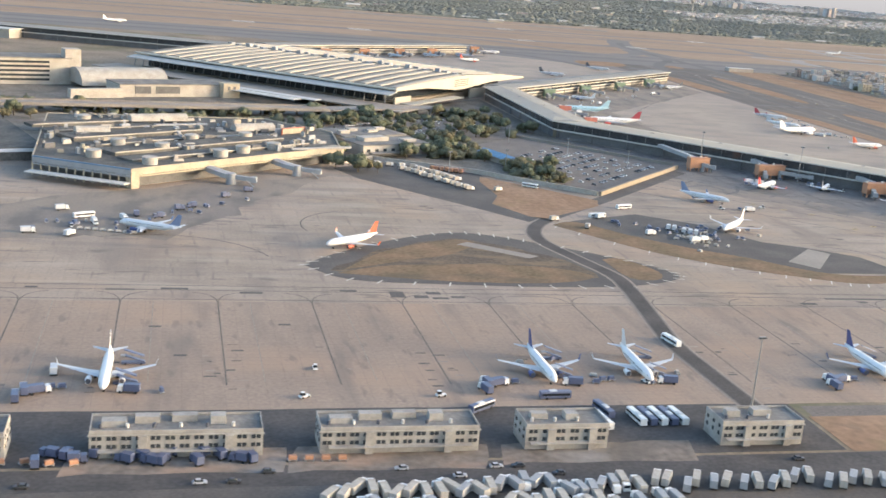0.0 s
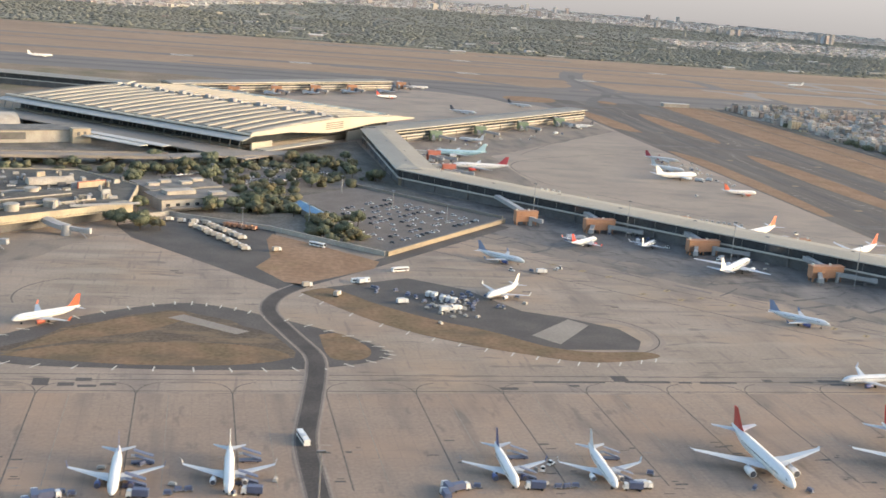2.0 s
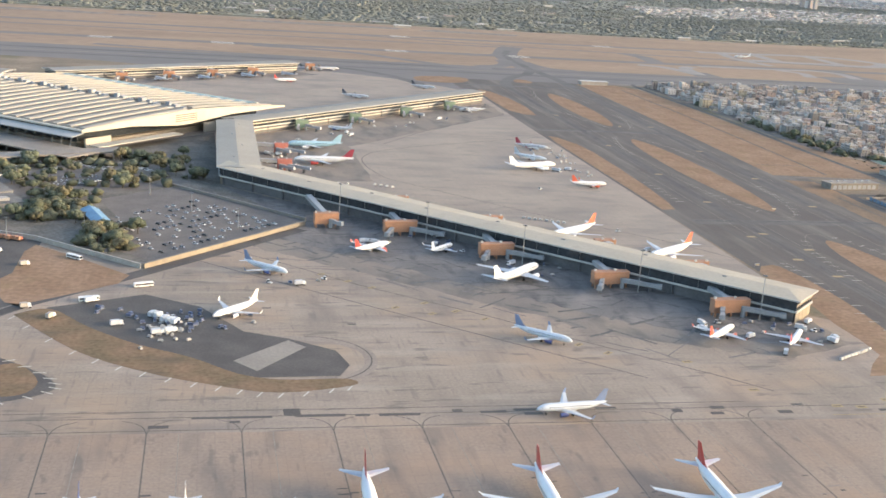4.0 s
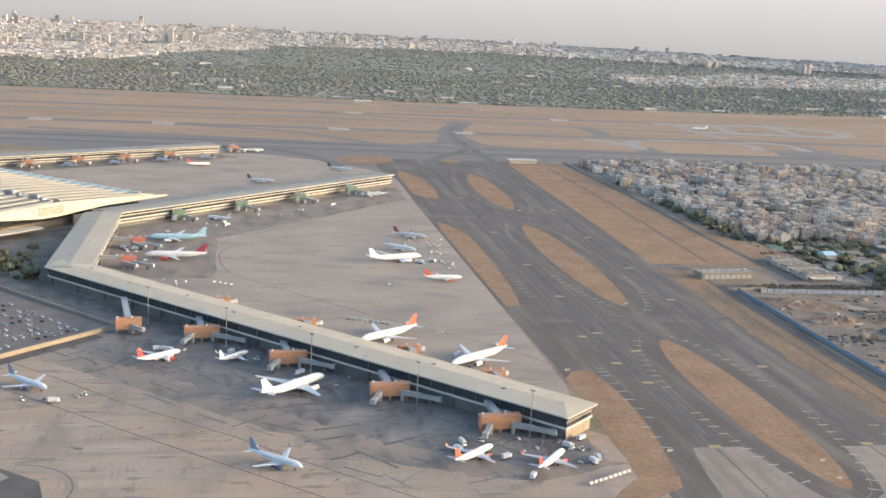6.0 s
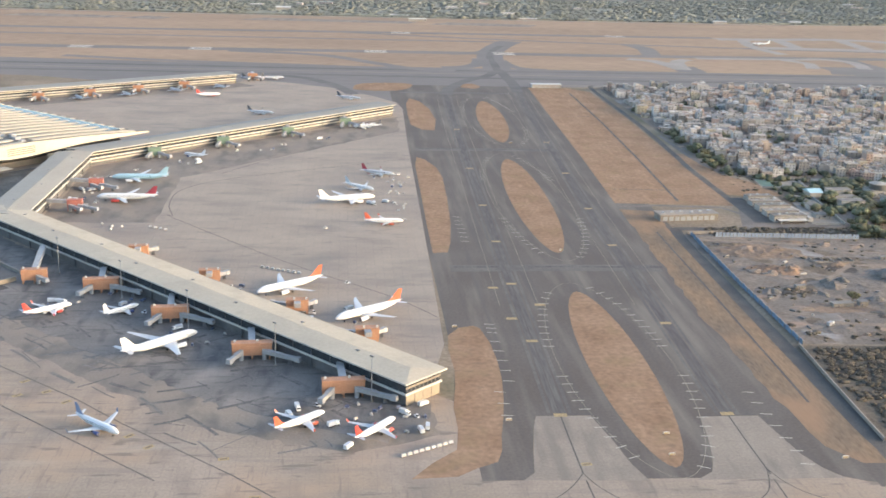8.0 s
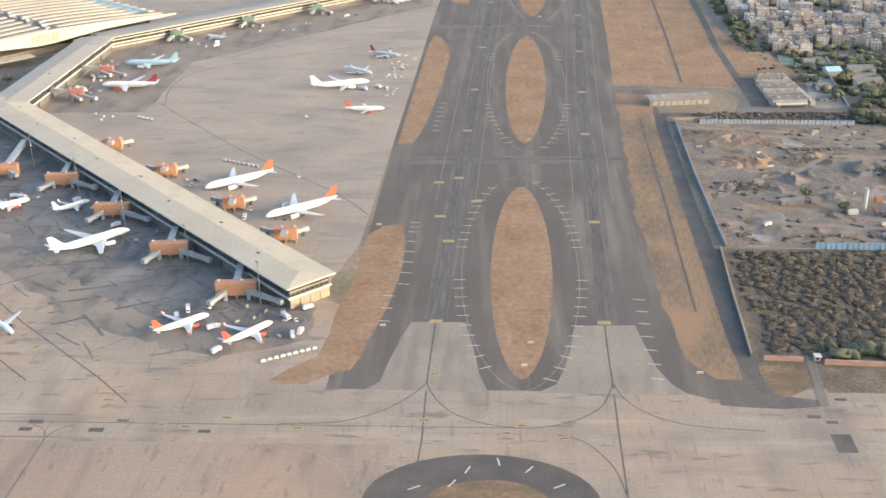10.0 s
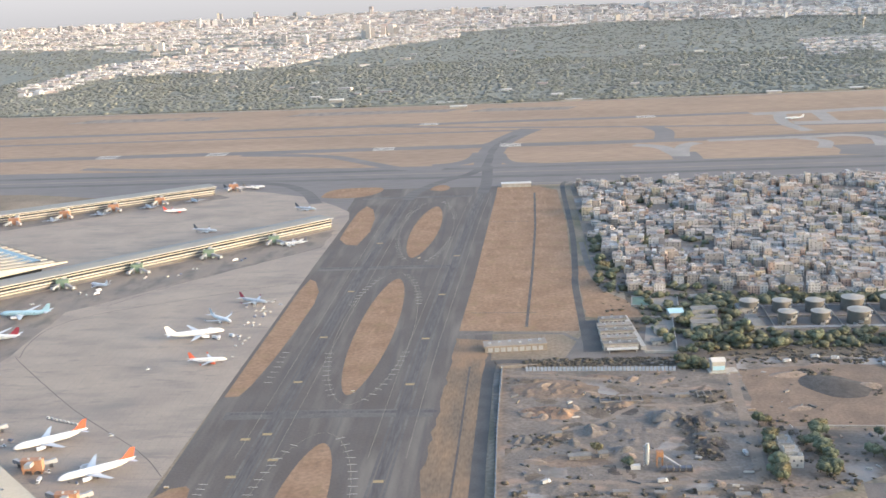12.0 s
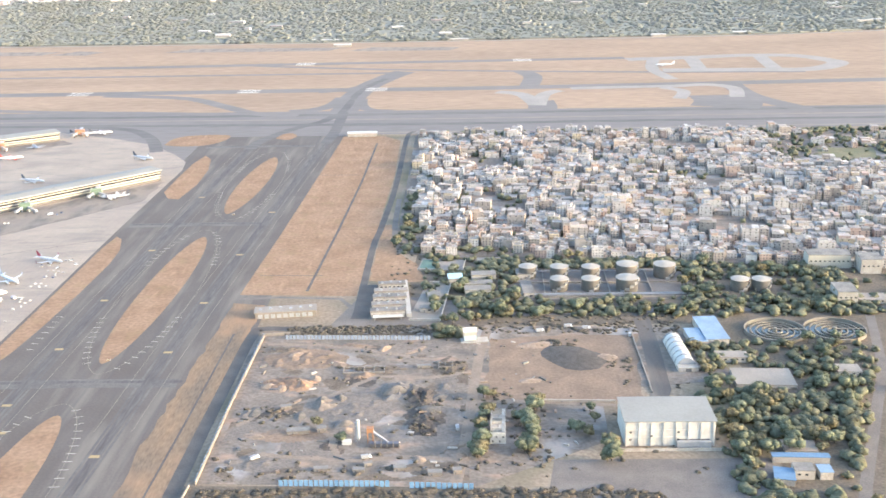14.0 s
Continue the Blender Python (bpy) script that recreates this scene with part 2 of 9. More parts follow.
WALL_DARK = mat("dark_service_wall", (0.14, 0.135, 0.135), 0.7, vary=0.2, coarse=0.1, fine=0.8)
WALL_TAN = mat("tan_wall_panel", (0.285, 0.24, 0.185), 0.6, vary=0.12, coarse=0.1, fine=0.8)
GLASS = mat("tinted_curtain_glass", (0.05, 0.057, 0.065), 0.12, vary=0.2, coarse=0.1, fine=0.5, spec=0.6)
MULLION = mat("dark_aluminium", (0.16, 0.16, 0.165), 0.4, 0.5, vary=0.1)
TERRACOTTA = mat("terracotta_louvre_panel", (0.43, 0.23, 0.138), 0.7, vary=0.15, coarse=0.15, fine=1.0)
GREEN_PANEL = mat("green_louvre_panel", (0.2, 0.27, 0.195), 0.7, vary=0.15, coarse=0.15, fine=1.0)
BRIDGE_GREY = mat("jet_bridge_grey", (0.33, 0.33, 0.33), 0.5, vary=0.12, coarse=0.2, fine=1.5)
STEEL = mat("galvanised_steel", (0.38, 0.38, 0.38), 0.4, 0.7, vary=0.1)
RUBBER_BLACK = mat("black_rubber", (0.02, 0.02, 0.02), 0.8, vary=0.2)
WHITE_PAINT = mat("white_aircraft_paint", (0.72, 0.705, 0.68), 0.35, vary=0.05, coarse=0.06, fine=0.6, spec=0.5)
WING_GREY = mat("grey_wing_paint", (0.52, 0.53, 0.54), 0.35, vary=0.08, coarse=0.1, fine=0.8, spec=0.5)
DARK_WINDOW = mat("dark_window_glass", (0.02, 0.024, 0.03), 0.15, vary=0.1, spec=0.6)


def paint(name, colour, rough=0.35):
    return mat(name, colour, rough, vary=0.07, coarse=0.1, fine=0.8, spec=0.5)


RED_PAINT, ORANGE_PAINT, NAVY_PAINT = paint("red_paint", (0.5, 0.065, 0.05)), paint("orange_paint", (0.54, 0.11, 0.055)), paint("navy_paint", (0.05, 0.07, 0.2))
SKY_PAINT, GREYBLUE_PAINT, DARK_PAINT = paint("light_blue_paint", (0.36, 0.53, 0.6)), paint("blue_grey_paint", (0.63, 0.65, 0.67)), paint("dark_grey_paint", (0.1, 0.1, 0.115))
BLUE_SHEET = mat("blue_corrugated_sheet", (0.135, 0.22, 0.32), 0.7, vary=0.12, coarse=0.2, fine=1.5)
TAIL_BLUE = paint("muted_blue_tail_paint", (0.2, 0.25, 0.37))
MAROON_PAINT = paint("maroon_paint", (0.33, 0.05, 0.07))

# Dry grass of the far field, paled in base colour for haze
GRASS_FAR = mat("hazed_dry_grass", (0.335, 0.242, 0.172), 0.95, vary=0.15, coarse=0.006, fine=0.1, other=(0.28, 0.205, 0.148), spec=0.1, stretch=(0.3, 1, 1))
SHOULDER_PAINT = mat("worn_shoulder_paint", (0.47, 0.43, 0.37), 0.7, vary=0.25, coarse=0.3, fine=2)
# Lighter stains; beside the pier this tone also paints the shadow's outer part
STAND_EDGE = mat("lightly_stained_shaded_concrete", (0.25, 0.205, 0.16), 0.85, vary=0.14, coarse=0.02, fine=0.7, other=(0.2, 0.168, 0.142))
overlay_noise(STAND_EDGE, (0.12, 0.105, 0.094), 0.04, (1.5, 0.8, 1), 0.48, 0.66, 0.75)
STREAK = mat("tyre_streak_stain", (0.145, 0.13, 0.12), 0.85, vary=0.3, coarse=0.1, fine=0.9, other=(0.18, 0.16, 0.144))
OIL_SMEAR = mat("dark_oil_smear", (0.1, 0.09, 0.084), 0.8, vary=0.35, coarse=0.12, fine=0.8, other=(0.16, 0.142, 0.128))
YARD_ASPHALT = mat("old_dark_yard_asphalt", (0.062, 0.057, 0.055), 0.9, vary=0.25, coarse=0.06, fine=0.6, other=(0.09, 0.081, 0.075))
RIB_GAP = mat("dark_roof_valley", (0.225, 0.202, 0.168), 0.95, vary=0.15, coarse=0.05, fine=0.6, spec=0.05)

# ---- building tools ----


class Shape:
    """Vertices and faces of one part, gathered piece by piece."""

    def __init__(self):
        self.v, self.f = [], []

    def add(self, verts, faces):
        k = len(self.v)
        self.v += [tuple(p) for p in verts]
        self.f += [tuple(i + k for i in f) for f in faces]
        return self

    def hull(self, rings, close=True):
        """Rings of equally many points, joined one to the next, with caps."""
        n = len(rings[0])
        faces = [(r * n + i, r * n + (i + 1) % n, (r + 1) * n + (i + 1) % n, (r + 1) * n + i) for r in range(len(rings) - 1) for i in range(n)]
        if close:
            faces += [tuple(reversed(range(n))), tuple(range((len(rings) - 1) * n, len(rings) * n))]
        return self.add([p for r in rings for p in r], faces)

    def prism(self, plan, z0, z1):
        if sum(a[0] * b[1] - b[0] * a[1] for a, b in zip(plan, plan[1:] + plan[:1])) < 0:
            plan = plan[::-1]
        return self.hull([[(x, y, z0) for x, y in plan], [(x, y, z1) for x, y in plan]])

    def box(self, x, y, z, sx, sy, sz, turn=0.0, tip=0.0):
        """A box standing on z, centred on x, y; tip: how far its top edges draw in."""
        c, s = math.cos(radians(turn)), math.sin(radians(turn))

        def ring(zz, d):
            return [(x + c * a - s * b, y + s * a + c * b, zz) for a, b in ((-sx / 2 + d, -sy / 2 + d), (sx / 2 - d, -sy / 2 + d), (sx / 2 - d, sy / 2 - d), (-sx / 2 + d, sy / 2 - d))]

        return self.hull([ring(z, 0), ring(z + sz, tip)])

    def tube(self, a, b, r0, r1=None, n=8):
        a, b = Vector(a), Vector(b)
        q = (b - a).to_track_quat("Z", "Y")
        r1 = r0 if r1 is None else r1
        ring = [Vector((math.cos(t * math.tau / n), math.sin(t * math.tau / n), 0)) for t in range(n)]
        return self.hull([[a + q @ (p * r0) for p in ring], [b + q @ (p * r1) for p in ring]])

    def beam(self, a, b, w, h):
        """A square bar from a to b, w wide and h high."""
        a, b = Vector(a), Vector(b)
        way = (b - a).normalized()
        side = way.cross(Vector((0, 0, 1)))
        side = side.normalized() if side.length > 1e-4 else Vector((1, 0, 0))
        up = side.cross(way)
        return self.hull([[p + side * i * w / 2 + up * j * h / 2 for i, j in ((-1, -1), (1, -1), (1, 1), (-1, 1))] for p in (a, b)])

    def dome(self, x, y, z, r, h, n=14, k=4):
        rings = [[(x + r * math.cos(a) * math.cos(t * math.tau / n), y + r * math.cos(a) * math.sin(t * math.tau / n), z + h * math.sin(a)) for t in range(n)] for a in [i * 1.5 / k for i in range(k + 1)]]
        return self.hull(rings)

    def mesh(self, name, material, smooth=False, crease=40):
        me = bpy.data.meshes.new(name)
        me.from_pydata(self.v, [], self.f)
        me.materials.append(material)
        if smooth:
            me.polygons.foreach_set("use_smooth", [True] * len(me.polygons))
            if crease < 180:
                me.set_sharp_from_angle(angle=radians(crease))
        me.update()
        return me


def part(name, shape, material, parent=None, label="", smooth=False, at=None):
    ob = new(name, shape if isinstance(shape, bpy.types.Mesh) else shape.mesh(name, material, smooth))
    ob.parent = parent
    if at is not None:
        ob.matrix_basis = at
    return tagged(ob, label)


def thing(name, label, category, group="", kind="", at=None):
    ob = new(name)
    ob.empty_display_size = 0.5
    if at is not None:
        ob.matrix_basis = at
    return tagged(ob, label, category, group, kind)


def sheet(name, plan, z, material, label, category="ground", parent=None):
    """A flat piece of the ground with a little thickness, which lies on what is below it."""
    ob = part(name, Shape().prism(plan, z - 0.03, z), material, parent)
    return tagged(ob, label, category, "", "structure") if parent is None else ob


def rect(x0, y0, x1, y1):
    return [(x0, y0), (x1, y0), (x1, y1), (x0, y1)]


def lens_plan(cx, y0, y1, half, skew=0.0, power=0.75, n=18):
    """A pointed oval along y."""
    out = []
    for side in (1, -1):
        for i in range(n):
            u = -math.cos(math.pi * i / n)
            y = (y0 + y1) / 2 + side * u * (y1 - y0) / 2
            out.append((cx + skew * side * u + side * half * max(0.0, 1 - u * u) ** power, y))
    return out


def ribbon(points, width):
    """The plan of a strip of one width along a way."""
    left, right = [], []
    for i, p in enumerate(points):
        a, b = Vector(points[max(i - 1, 0)]), Vector(points[min(i + 1, len(points) - 1)])
        d = (b - a).normalized()
        s = Vector((-d.y, d.x)) * width / 2
        left.append((p[0] + s.x, p[1] + s.y))
        right.append((p[0] - s.x, p[1] - s.y))
    return left, right


def strip(name, points, width, z, material, label, category="road", parent=None, steps=1):
    if steps > 1:
        points = smooth_way(points, steps)
    left, right = ribbon(points, width)
    shape = Shape()
    n = len(left)
    shape.add([(x, y, z) for x, y in left] + [(x, y, z) for x, y in right], [(i, n + i, n + i + 1, i + 1) for i in range(n - 1)])
    ob = part(name, shape, material, parent)
    return tagged(ob, label, category, "", "structure") if parent is None else ob


def smooth_way(points, steps):
    out = []
    for i in range(len(points) - 1):
        p = [Vector(points[max(0, min(len(points) - 1, i + k))]) for k in (-1, 0, 1, 2)]
        for s in range(steps):
            t = s / steps
            out.append(tuple(0.5 * (2 * p[1] + (p[2] - p[0]) * t + (2 * p[0] - 5 * p[1] + 4 * p[2] - p[3]) * t * t + (3 * p[1] - p[0] - 3 * p[2] + p[3]) * t ** 3)))
    return out + [tuple(points[-1])]


def spot(x, y, turn=0.0, z=0.0):
    return pose(x, y, z, 0, 0, turn)

# ---- ground ----
CENTRE = (50.0, -945.0)
REACH = 10900.0
disc = [(CENTRE[0] + REACH * math.cos(a * math.tau / 96), CENTRE[1] + REACH * math.sin(a * math.tau / 96)) for a in range(96)]
tagged(part("ground", Shape().add([(x, y, 0) for x, y in disc], [tuple(range(96))]), EARTH), "dusty brown earth that reaches to the horizon", "ground", "", "structure")

sheet("apron_south", rect(-1300, -598, 900, -419), 0.04, CONCRETE, "stained pale concrete apron with aircraft stands", "apron")
sheet("apron_west", rect(-1300, -419, -262, -60), 0.04, CONCRETE, "stained pale concrete apron by the old terminal", "apron")
sheet("apron_middle", [(-262, -419), (190, -419), (190, -330), (-205, 60), (-262, 60)], 0.04, CONCRETE, "pale concrete taxi lanes before the long pier", "apron")
def wavy(plan, step, swing, seed):
    """A plan with an uneven outline."""
    q, out = random.Random(seed), []
    for a, b in zip(plan, plan[1:] + plan[:1]):
        n = max(1, int(math.hypot(b[0] - a[0], b[1] - a[1]) / step))
        out += [(a[0] + (b[0] - a[0]) * k / n + q.uniform(-swing, swing), a[1] + (b[1] - a[1]) * k / n + q.uniform(-swing, swing)) for k in range(n)]
    return out


# Pier margin: oil stains and the pier's cast shadow in one dark sheet
sheet("apron_pier_margin", wavy([(-215, -20), (-258, -78), (-196, -146), (28, -352), (120, -392), (172, -372), (168, -330), (-200, 44)], 7, 2.6, 1), 0.07, STAND_EDGE, "oil-stained concrete beyond the stands with painted pier shade", "apron")
sheet("apron_north_stands", wavy([(-165, 310), (-165, 75), (-60, 75), (-60, 260), (190, 540), (192, 650)], 16, 2, 2), 0.072, STAND_EDGE, "stained concrete stands along the far pier", "apron")
sheet("apron_old_stands", wavy([(-660, -372), (-655, -300), (-600, -262), (-530, -222), (-470, -190), (-440, -175), (-470, -225), (-505, -282), (-530, -330), (-558, -368)], 12, 5, 9), 0.07, STAND_EDGE, "oil-stained concrete by the old terminal", "apron")
sheet("apron_distant_stands", [(-415, 705), (-60, 950), (-30, 920), (-390, 660)], 0.072, STAND_EDGE, "stained concrete stands along the distant pier", "apron")
# Inner stands: darker sheet for stains and the pier's painted shadow
sheet("apron_pier_stands", wavy([(-205, -10), (-240, -60), (-180, -122), (40, -325), (140, -378), (170, -345), (160, -318), (-203, 46)], 7, 2.6, 3), 0.09, STAND, "oil-stained concrete stands along the pier, darkened for its shadow", "apron")
sheet("apron_south_stands", wavy([(-900, -598), (-900, -477), (230, -477), (230, -598)], 20, 0.7, 95), 0.052, CONCRETE_SOUTH, "brown-stained concrete stands along the apron's edge", "apron")
sheet("apron_north", [(-205, 60), (168, -318), (186, -230), (192, 120), (197, 470), (203, 720), (196, 775), (165, 830), (104, 908), (34, 955), (-75, 1010), (-100, 1030), (-420, 800), (-420, 100)], 0.06, CONCRETE_NORTH, "grey concrete apron between the piers", "apron")
sheet("taxiway_field", rect(190, -424, 432, 960), 0.052, ASPHALT, "dark asphalt field of two parallel taxiways", "taxiway")

# taxiway islands of dry grass
island_grass = [
    ("grass_island", lens_plan(299, -412, -119, 20.5, 1.5, 0.55), "pointed oval of dry orange grass between taxiways"),
    ("grass_island", lens_plan(309, -15, 373, 20.5, 4, 0.55), "pointed oval of dry orange grass between taxiways"),
    ("grass_island", lens_plan(327, 474, 802, 20, 6, 0.6), "pointed oval of dry orange grass between taxiways"),
    ("grass_verge", [(194, -16), (207, -14), (212, 14), (218, 80), (223, 175), (226, 273), (223, 322), (212, 367), (203, 378), (199, 330), (197, 200), (195, 80)], "dry grass verge between apron and taxiway"),
    ("grass_verge", [(208, 590), (222, 556), (238, 551), (246, 632), (243, 723), (232, 792), (218, 818), (210, 765), (208, 670)], "dry grass verge between apron and taxiway"),
    ("grass_verge", [(153, -421), (178, -419), (189, -410), (201, -403), (205, -390), (207, -372), (211, -350), (215, -322), (218, -290), (219, -260), (218, -228), (214, -200), (210, -195), (199, -199), (190, -214), (188, -240), (189, -276), (187, -302), (183, -334), (183, -362), (180, -388), (165, -404)], "dry grass verge beside the pier's end"),
]
for name, plan, label in island_grass:
    sheet(name, plan, 0.1, GRASS, label, "grass")
sheet("grass_field", [(397, 163), (521, 156), (526, 400), (532, 676), (528, 914), (500, 950), (428, 953), (427, 900), (417, 640), (407, 370)], 0.08, GRASS, "wide field of dry orange grass beside the taxiway", "grass")
sheet("grass_strip", wavy([(397, 140), (384, -186), (387, -353), (391, -390), (404, -408), (420, -412), (424, -277), (426, 54), (430, 130)], 14, 2, 31), 0.08, DULL_GRASS, "long strip of dry grass beside the perimeter road", "grass")
strip("ditch", [(490, 895), (486, 640), (477, 390), (467, 172)], 3.2, 0.12, TARMAC_DARK, "dark drainage ditch through dry grass", "ditch")
strip("ditch", [(412, 54), (409, -150), (405, -330)], 1.8, 0.12, TARMAC_DARK, "dark drainage ditch along the verge", "ditch")
for y in (225, 680):
    strip("ditch", [(408, y), (478, y - 3)], 1.5, 0.12, DARK_JOINT, "narrow drain across dry grass", "ditch")
strip("service_road", [(548, 985), (538, 932), (537, 609), (530, 400), (526, 319), (526, 98)], 8, 0.13, TARMAC_DARK, "narrow asphalt perimeter road", "road", None, 6)
strip("service_road", [(475, 64), (440, 66), (431, 50), (428, -60), (425, -277), (424, -380), (431, -423)], 11, 0.13, TARMAC_DARK, "narrow asphalt perimeter road", "road", None, 6)
strip("service_road", [(398, 150), (440, 154), (505, 148), (520, 120)], 6, 0.12, DUSTY_ROAD, "dusty link road along the grass field", "road")

sheet("taxiway_shoulder", [(372, -398), (376, -413), (385, -424), (397, -430), (402, -431), (402, -436), (417, -438), (435, -439), (456, -436), (455, -430), (440, -427), (430, -421), (404, -412), (390, -392)], 0.066, ASPHALT, "dark asphalt shoulder at the taxiway's mouth", "taxiway")

# concrete throats of the taxiways at the apron
sheet("taxiway_throat", [(231, -346), (264, -346), (270, -379), (274, -408), (279, -426), (212, -424), (219, -416), (222, -393), (227, -363)], 0.08, THROAT, "pale concrete taxiway throat", "taxiway")
sheet("taxiway_throat", [(330, -349), (366, -348), (369, -370), (373, -398), (379, -415), (387, -426), (305, -426), (316, -417), (321, -402), (326, -378)], 0.08, THROAT, "pale concrete taxiway throat", "taxiway")

# worn centre lines with tyre marks
LANES = (((246, -342), (250, -150), (255, 60), (261, 281), (267, 500), (274, 720), (281, 870)), ((348, -346), (355, -150), (361, 60), (369, 250), (380, 480), (391, 720), (403, 905)))


def beside(points, d):
    return [(x + d, y) for x, y in points]


for lane in LANES:
    strip("tyre_mark", lane, 8, 0.075, RUBBER, "dark tyre-worn taxiway centre", "tyre mark", None, 4)
    strip("tyre_mark", beside(lane, -6.5), 2.2, 0.072, CROSS_WORN, "faint dark wheel track", "tyre mark", None, 4)
    strip("tyre_mark", beside(lane, 6.5), 2.2, 0.072, CROSS_WORN, "faint dark wheel track", "tyre mark", None, 4)
    strip("centre_line", [(lane[0][0] - 1, lane[0][1] - 75)] + list(lane), 0.9, 0.11, TARMAC_DARK, "dark taxiway centre line", "marking", None, 4)
    for d in (-15, 15):
        strip("edge_line", beside(lane[1:], d), 0.35, 0.085, FADED_LINE, "thin painted taxiway edge line", "marking", None, 4)
for y, w in ((-60, 36), (425, 34), (880, 30)):
    strip("tyre_mark", [(208, y + 4), (300, y + 6), (388, y + 5)], 5, 0.074, RUBBER, "dark tyre-worn line across the taxiways", "tyre mark")
    strip("tyre_mark", [(205, y), (300, y + 3), (385, y + 2)], w * 0.5, 0.07, CROSS_WORN, "dark tyre-worn crossing taxiway", "tyre mark")
sheet("asphalt_patch", rect(320, -75, 345, -20), 0.065, ASPHALT, "paler repaired asphalt patch", "taxiway")

# shoulder bars round the islands
SHOULDER = thing("shoulder_marking", "painted white shoulder bars beside taxiways", "marking", "", "structure")
bar_mesh = Shape().box(0, 0, 0, 7.5, 0.75, 0.02).mesh("bar", SHOULDER_PAINT)
for cx, y0, y1, half, skew in ((298, -424, -98, 39, 0), (309, -38, 402, 40, 0), (329, 446, 846, 38, 0)):
    plan = lens_plan(cx, y0, y1, half, skew, 0.55, 34)
    for k in range(11):
        for y in (y0 + 12 + k * 12.5, y1 - 12 - k * 12.5):
            u = (2 * y - y0 - y1) / (y1 - y0)
            reach = half * (1 - u * u) ** 0.55
            for side in (1, -1):
                if k > 0 or side > 0:
                    part("bar", bar_mesh, None, SHOULDER, at=pose(cx + side * (reach + 1.5), y, 0.1, 0, 0, -side * (3 if k > 2 else 25) * (1 if u < 0 else -1)))
    edge = Shape()
    left, right = ribbon(plan + plan[:1], 0.35)
    n = len(left)
    edge.add([(x, y, 0.1) for x, y in left] + [(x, y, 0.1) for x, y in right], [(i, n + i, n + i + 1, i + 1) for i in range(n - 1)])
    part("edge_line", edge, FADED_LINE, SHOULDER)
for x0, ys in ((222, range(-345, -190, 17)), (372, range(-410, -300, 16)), (226, range(20, 110, 14)), (222, range(-200, -190, 17))):
    for y in ys:
        part("bar", bar_mesh, None, SHOULDER, at=pose(x0 - (8 if x0 == 222 and y < -300 else 0), y, 0.1, 0, 0, -8))
for x, y in ((246, -345), (348, -345), (248, -225), (353, -190), (251, -100), (359, 10), (254, 20), (257, 150), (364, 140), (371, 300), (262, 320), (380, 480), (269, 560), (240, -180), (266, -150), (235, -110)):
    part("sign_patch", Shape().box(x, y, 0.1, 8, 4.5, 0.02), YELLOW_PAINT, SHOULDER, "ochre painted direction patch")

# long tyre streaks that blur the edge of the dark stands
streak_rng = random.Random(61)
streaks = {0: Shape(), 1: Shape()}
for i in range(230):
    u, v = streak_rng.uniform(0.02, 0.98), streak_rng.uniform(12, 118)
    x, y = -205 + 362 * u - 0.73 * v, 40 - 384 * u - 0.68 * v
    a = radians(streak_rng.choice((-47, -47, -40, 43, 20)) + streak_rng.uniform(-9, 9))
    n, bend = streak_rng.uniform(8, 36), streak_rng.uniform(-5, 5)
    way = smooth_way([(x + math.cos(a) * n * k / 3 - math.sin(a) * bend * (k / 3) ** 2, y + math.sin(a) * n * k / 3 + math.cos(a) * bend * (k / 3) ** 2) for k in range(4)], 3)
    left, right = ribbon(way, streak_rng.uniform(0.6, 3.2))
    m, z = len(left), 0.094 + i * 0.00008
    streaks[i % 2].add([(p[0], p[1], z) for p in left + right], [(k, m + k, m + k + 1, k + 1) for k in range(m - 1)])
for k, material in ((0, STREAK), (1, OIL_SMEAR)):
    tagged(part("tyre_streak", streaks[k], material), "tyre streaks across stained concrete stands", "tyre mark", "", "stuff")

# islands and lanes on the west apron
sheet("island_shoulder", smooth_way([(-487, -414), (-466, -389), (-430, -358), (-393, -339), (-368, -344), (-344, -360), (-312, -385), (-289, -410), (-288, -428), (-321, -443), (-365, -447), (-418, -445), (-467, -439), (-487, -414)], 4)[:-1], 0.09, TARMAC_DARK, "dark asphalt island between taxi lanes", "island")
sheet("grass_island", smooth_way([(-468, -422), (-440, -384), (-398, -356), (-385, -364), (-405, -388), (-432, -402), (-468, -422)], 4)[:-1], 0.13, GRASS_OLIVE, "olive dry grass on an asphalt island", "grass")
sheet("grass_island", smooth_way([(-472, -428), (-440, -412), (-390, -407), (-352, -412), (-336, -428), (-365, -440), (-420, -439), (-472, -428)], 4)[:-1], 0.13, GRASS_OLIVE, "olive dry grass on an asphalt island", "grass")
sheet("grass_island", wavy([(-474, -424), (-440, -380), (-398, -352), (-372, -362), (-340, -392), (-332, -428), (-366, -441), (-420, -440)], 9, 2.2, 71), 0.11, WORN_VERGE, "thin worn grass on an asphalt island", "grass")
sheet("grass_island", smooth_way([(-318, -392), (-306, -390), (-294, -414), (-300, -430), (-316, -428), (-318, -392)], 4)[:-1], 0.13, GRASS_OLIVE, "olive dry grass on an asphalt island", "grass")
sheet("concrete_slab", [(-396, -366), (-388, -360), (-354, -388), (-361, -393)], 0.14, PALE_CONCRETE, "pale concrete slab on an island", "slab")
sheet("island_shoulder", [(-305, -300), (-250, -274), (-217, -298), (-193, -342), (-169, -354), (-144, -374), (-139, -396), (-146, -411), (-189, -412), (-232, -386), (-270, -345)], 0.085, TARMAC_DARK, "dark asphalt equipment pad", "pad")
sheet("concrete_slab", [(-200, -388), (-169, -357), (-160, -368), (-188, -403)], 0.12, PALE_CONCRETE, "pale concrete slab on an equipment pad", "slab")
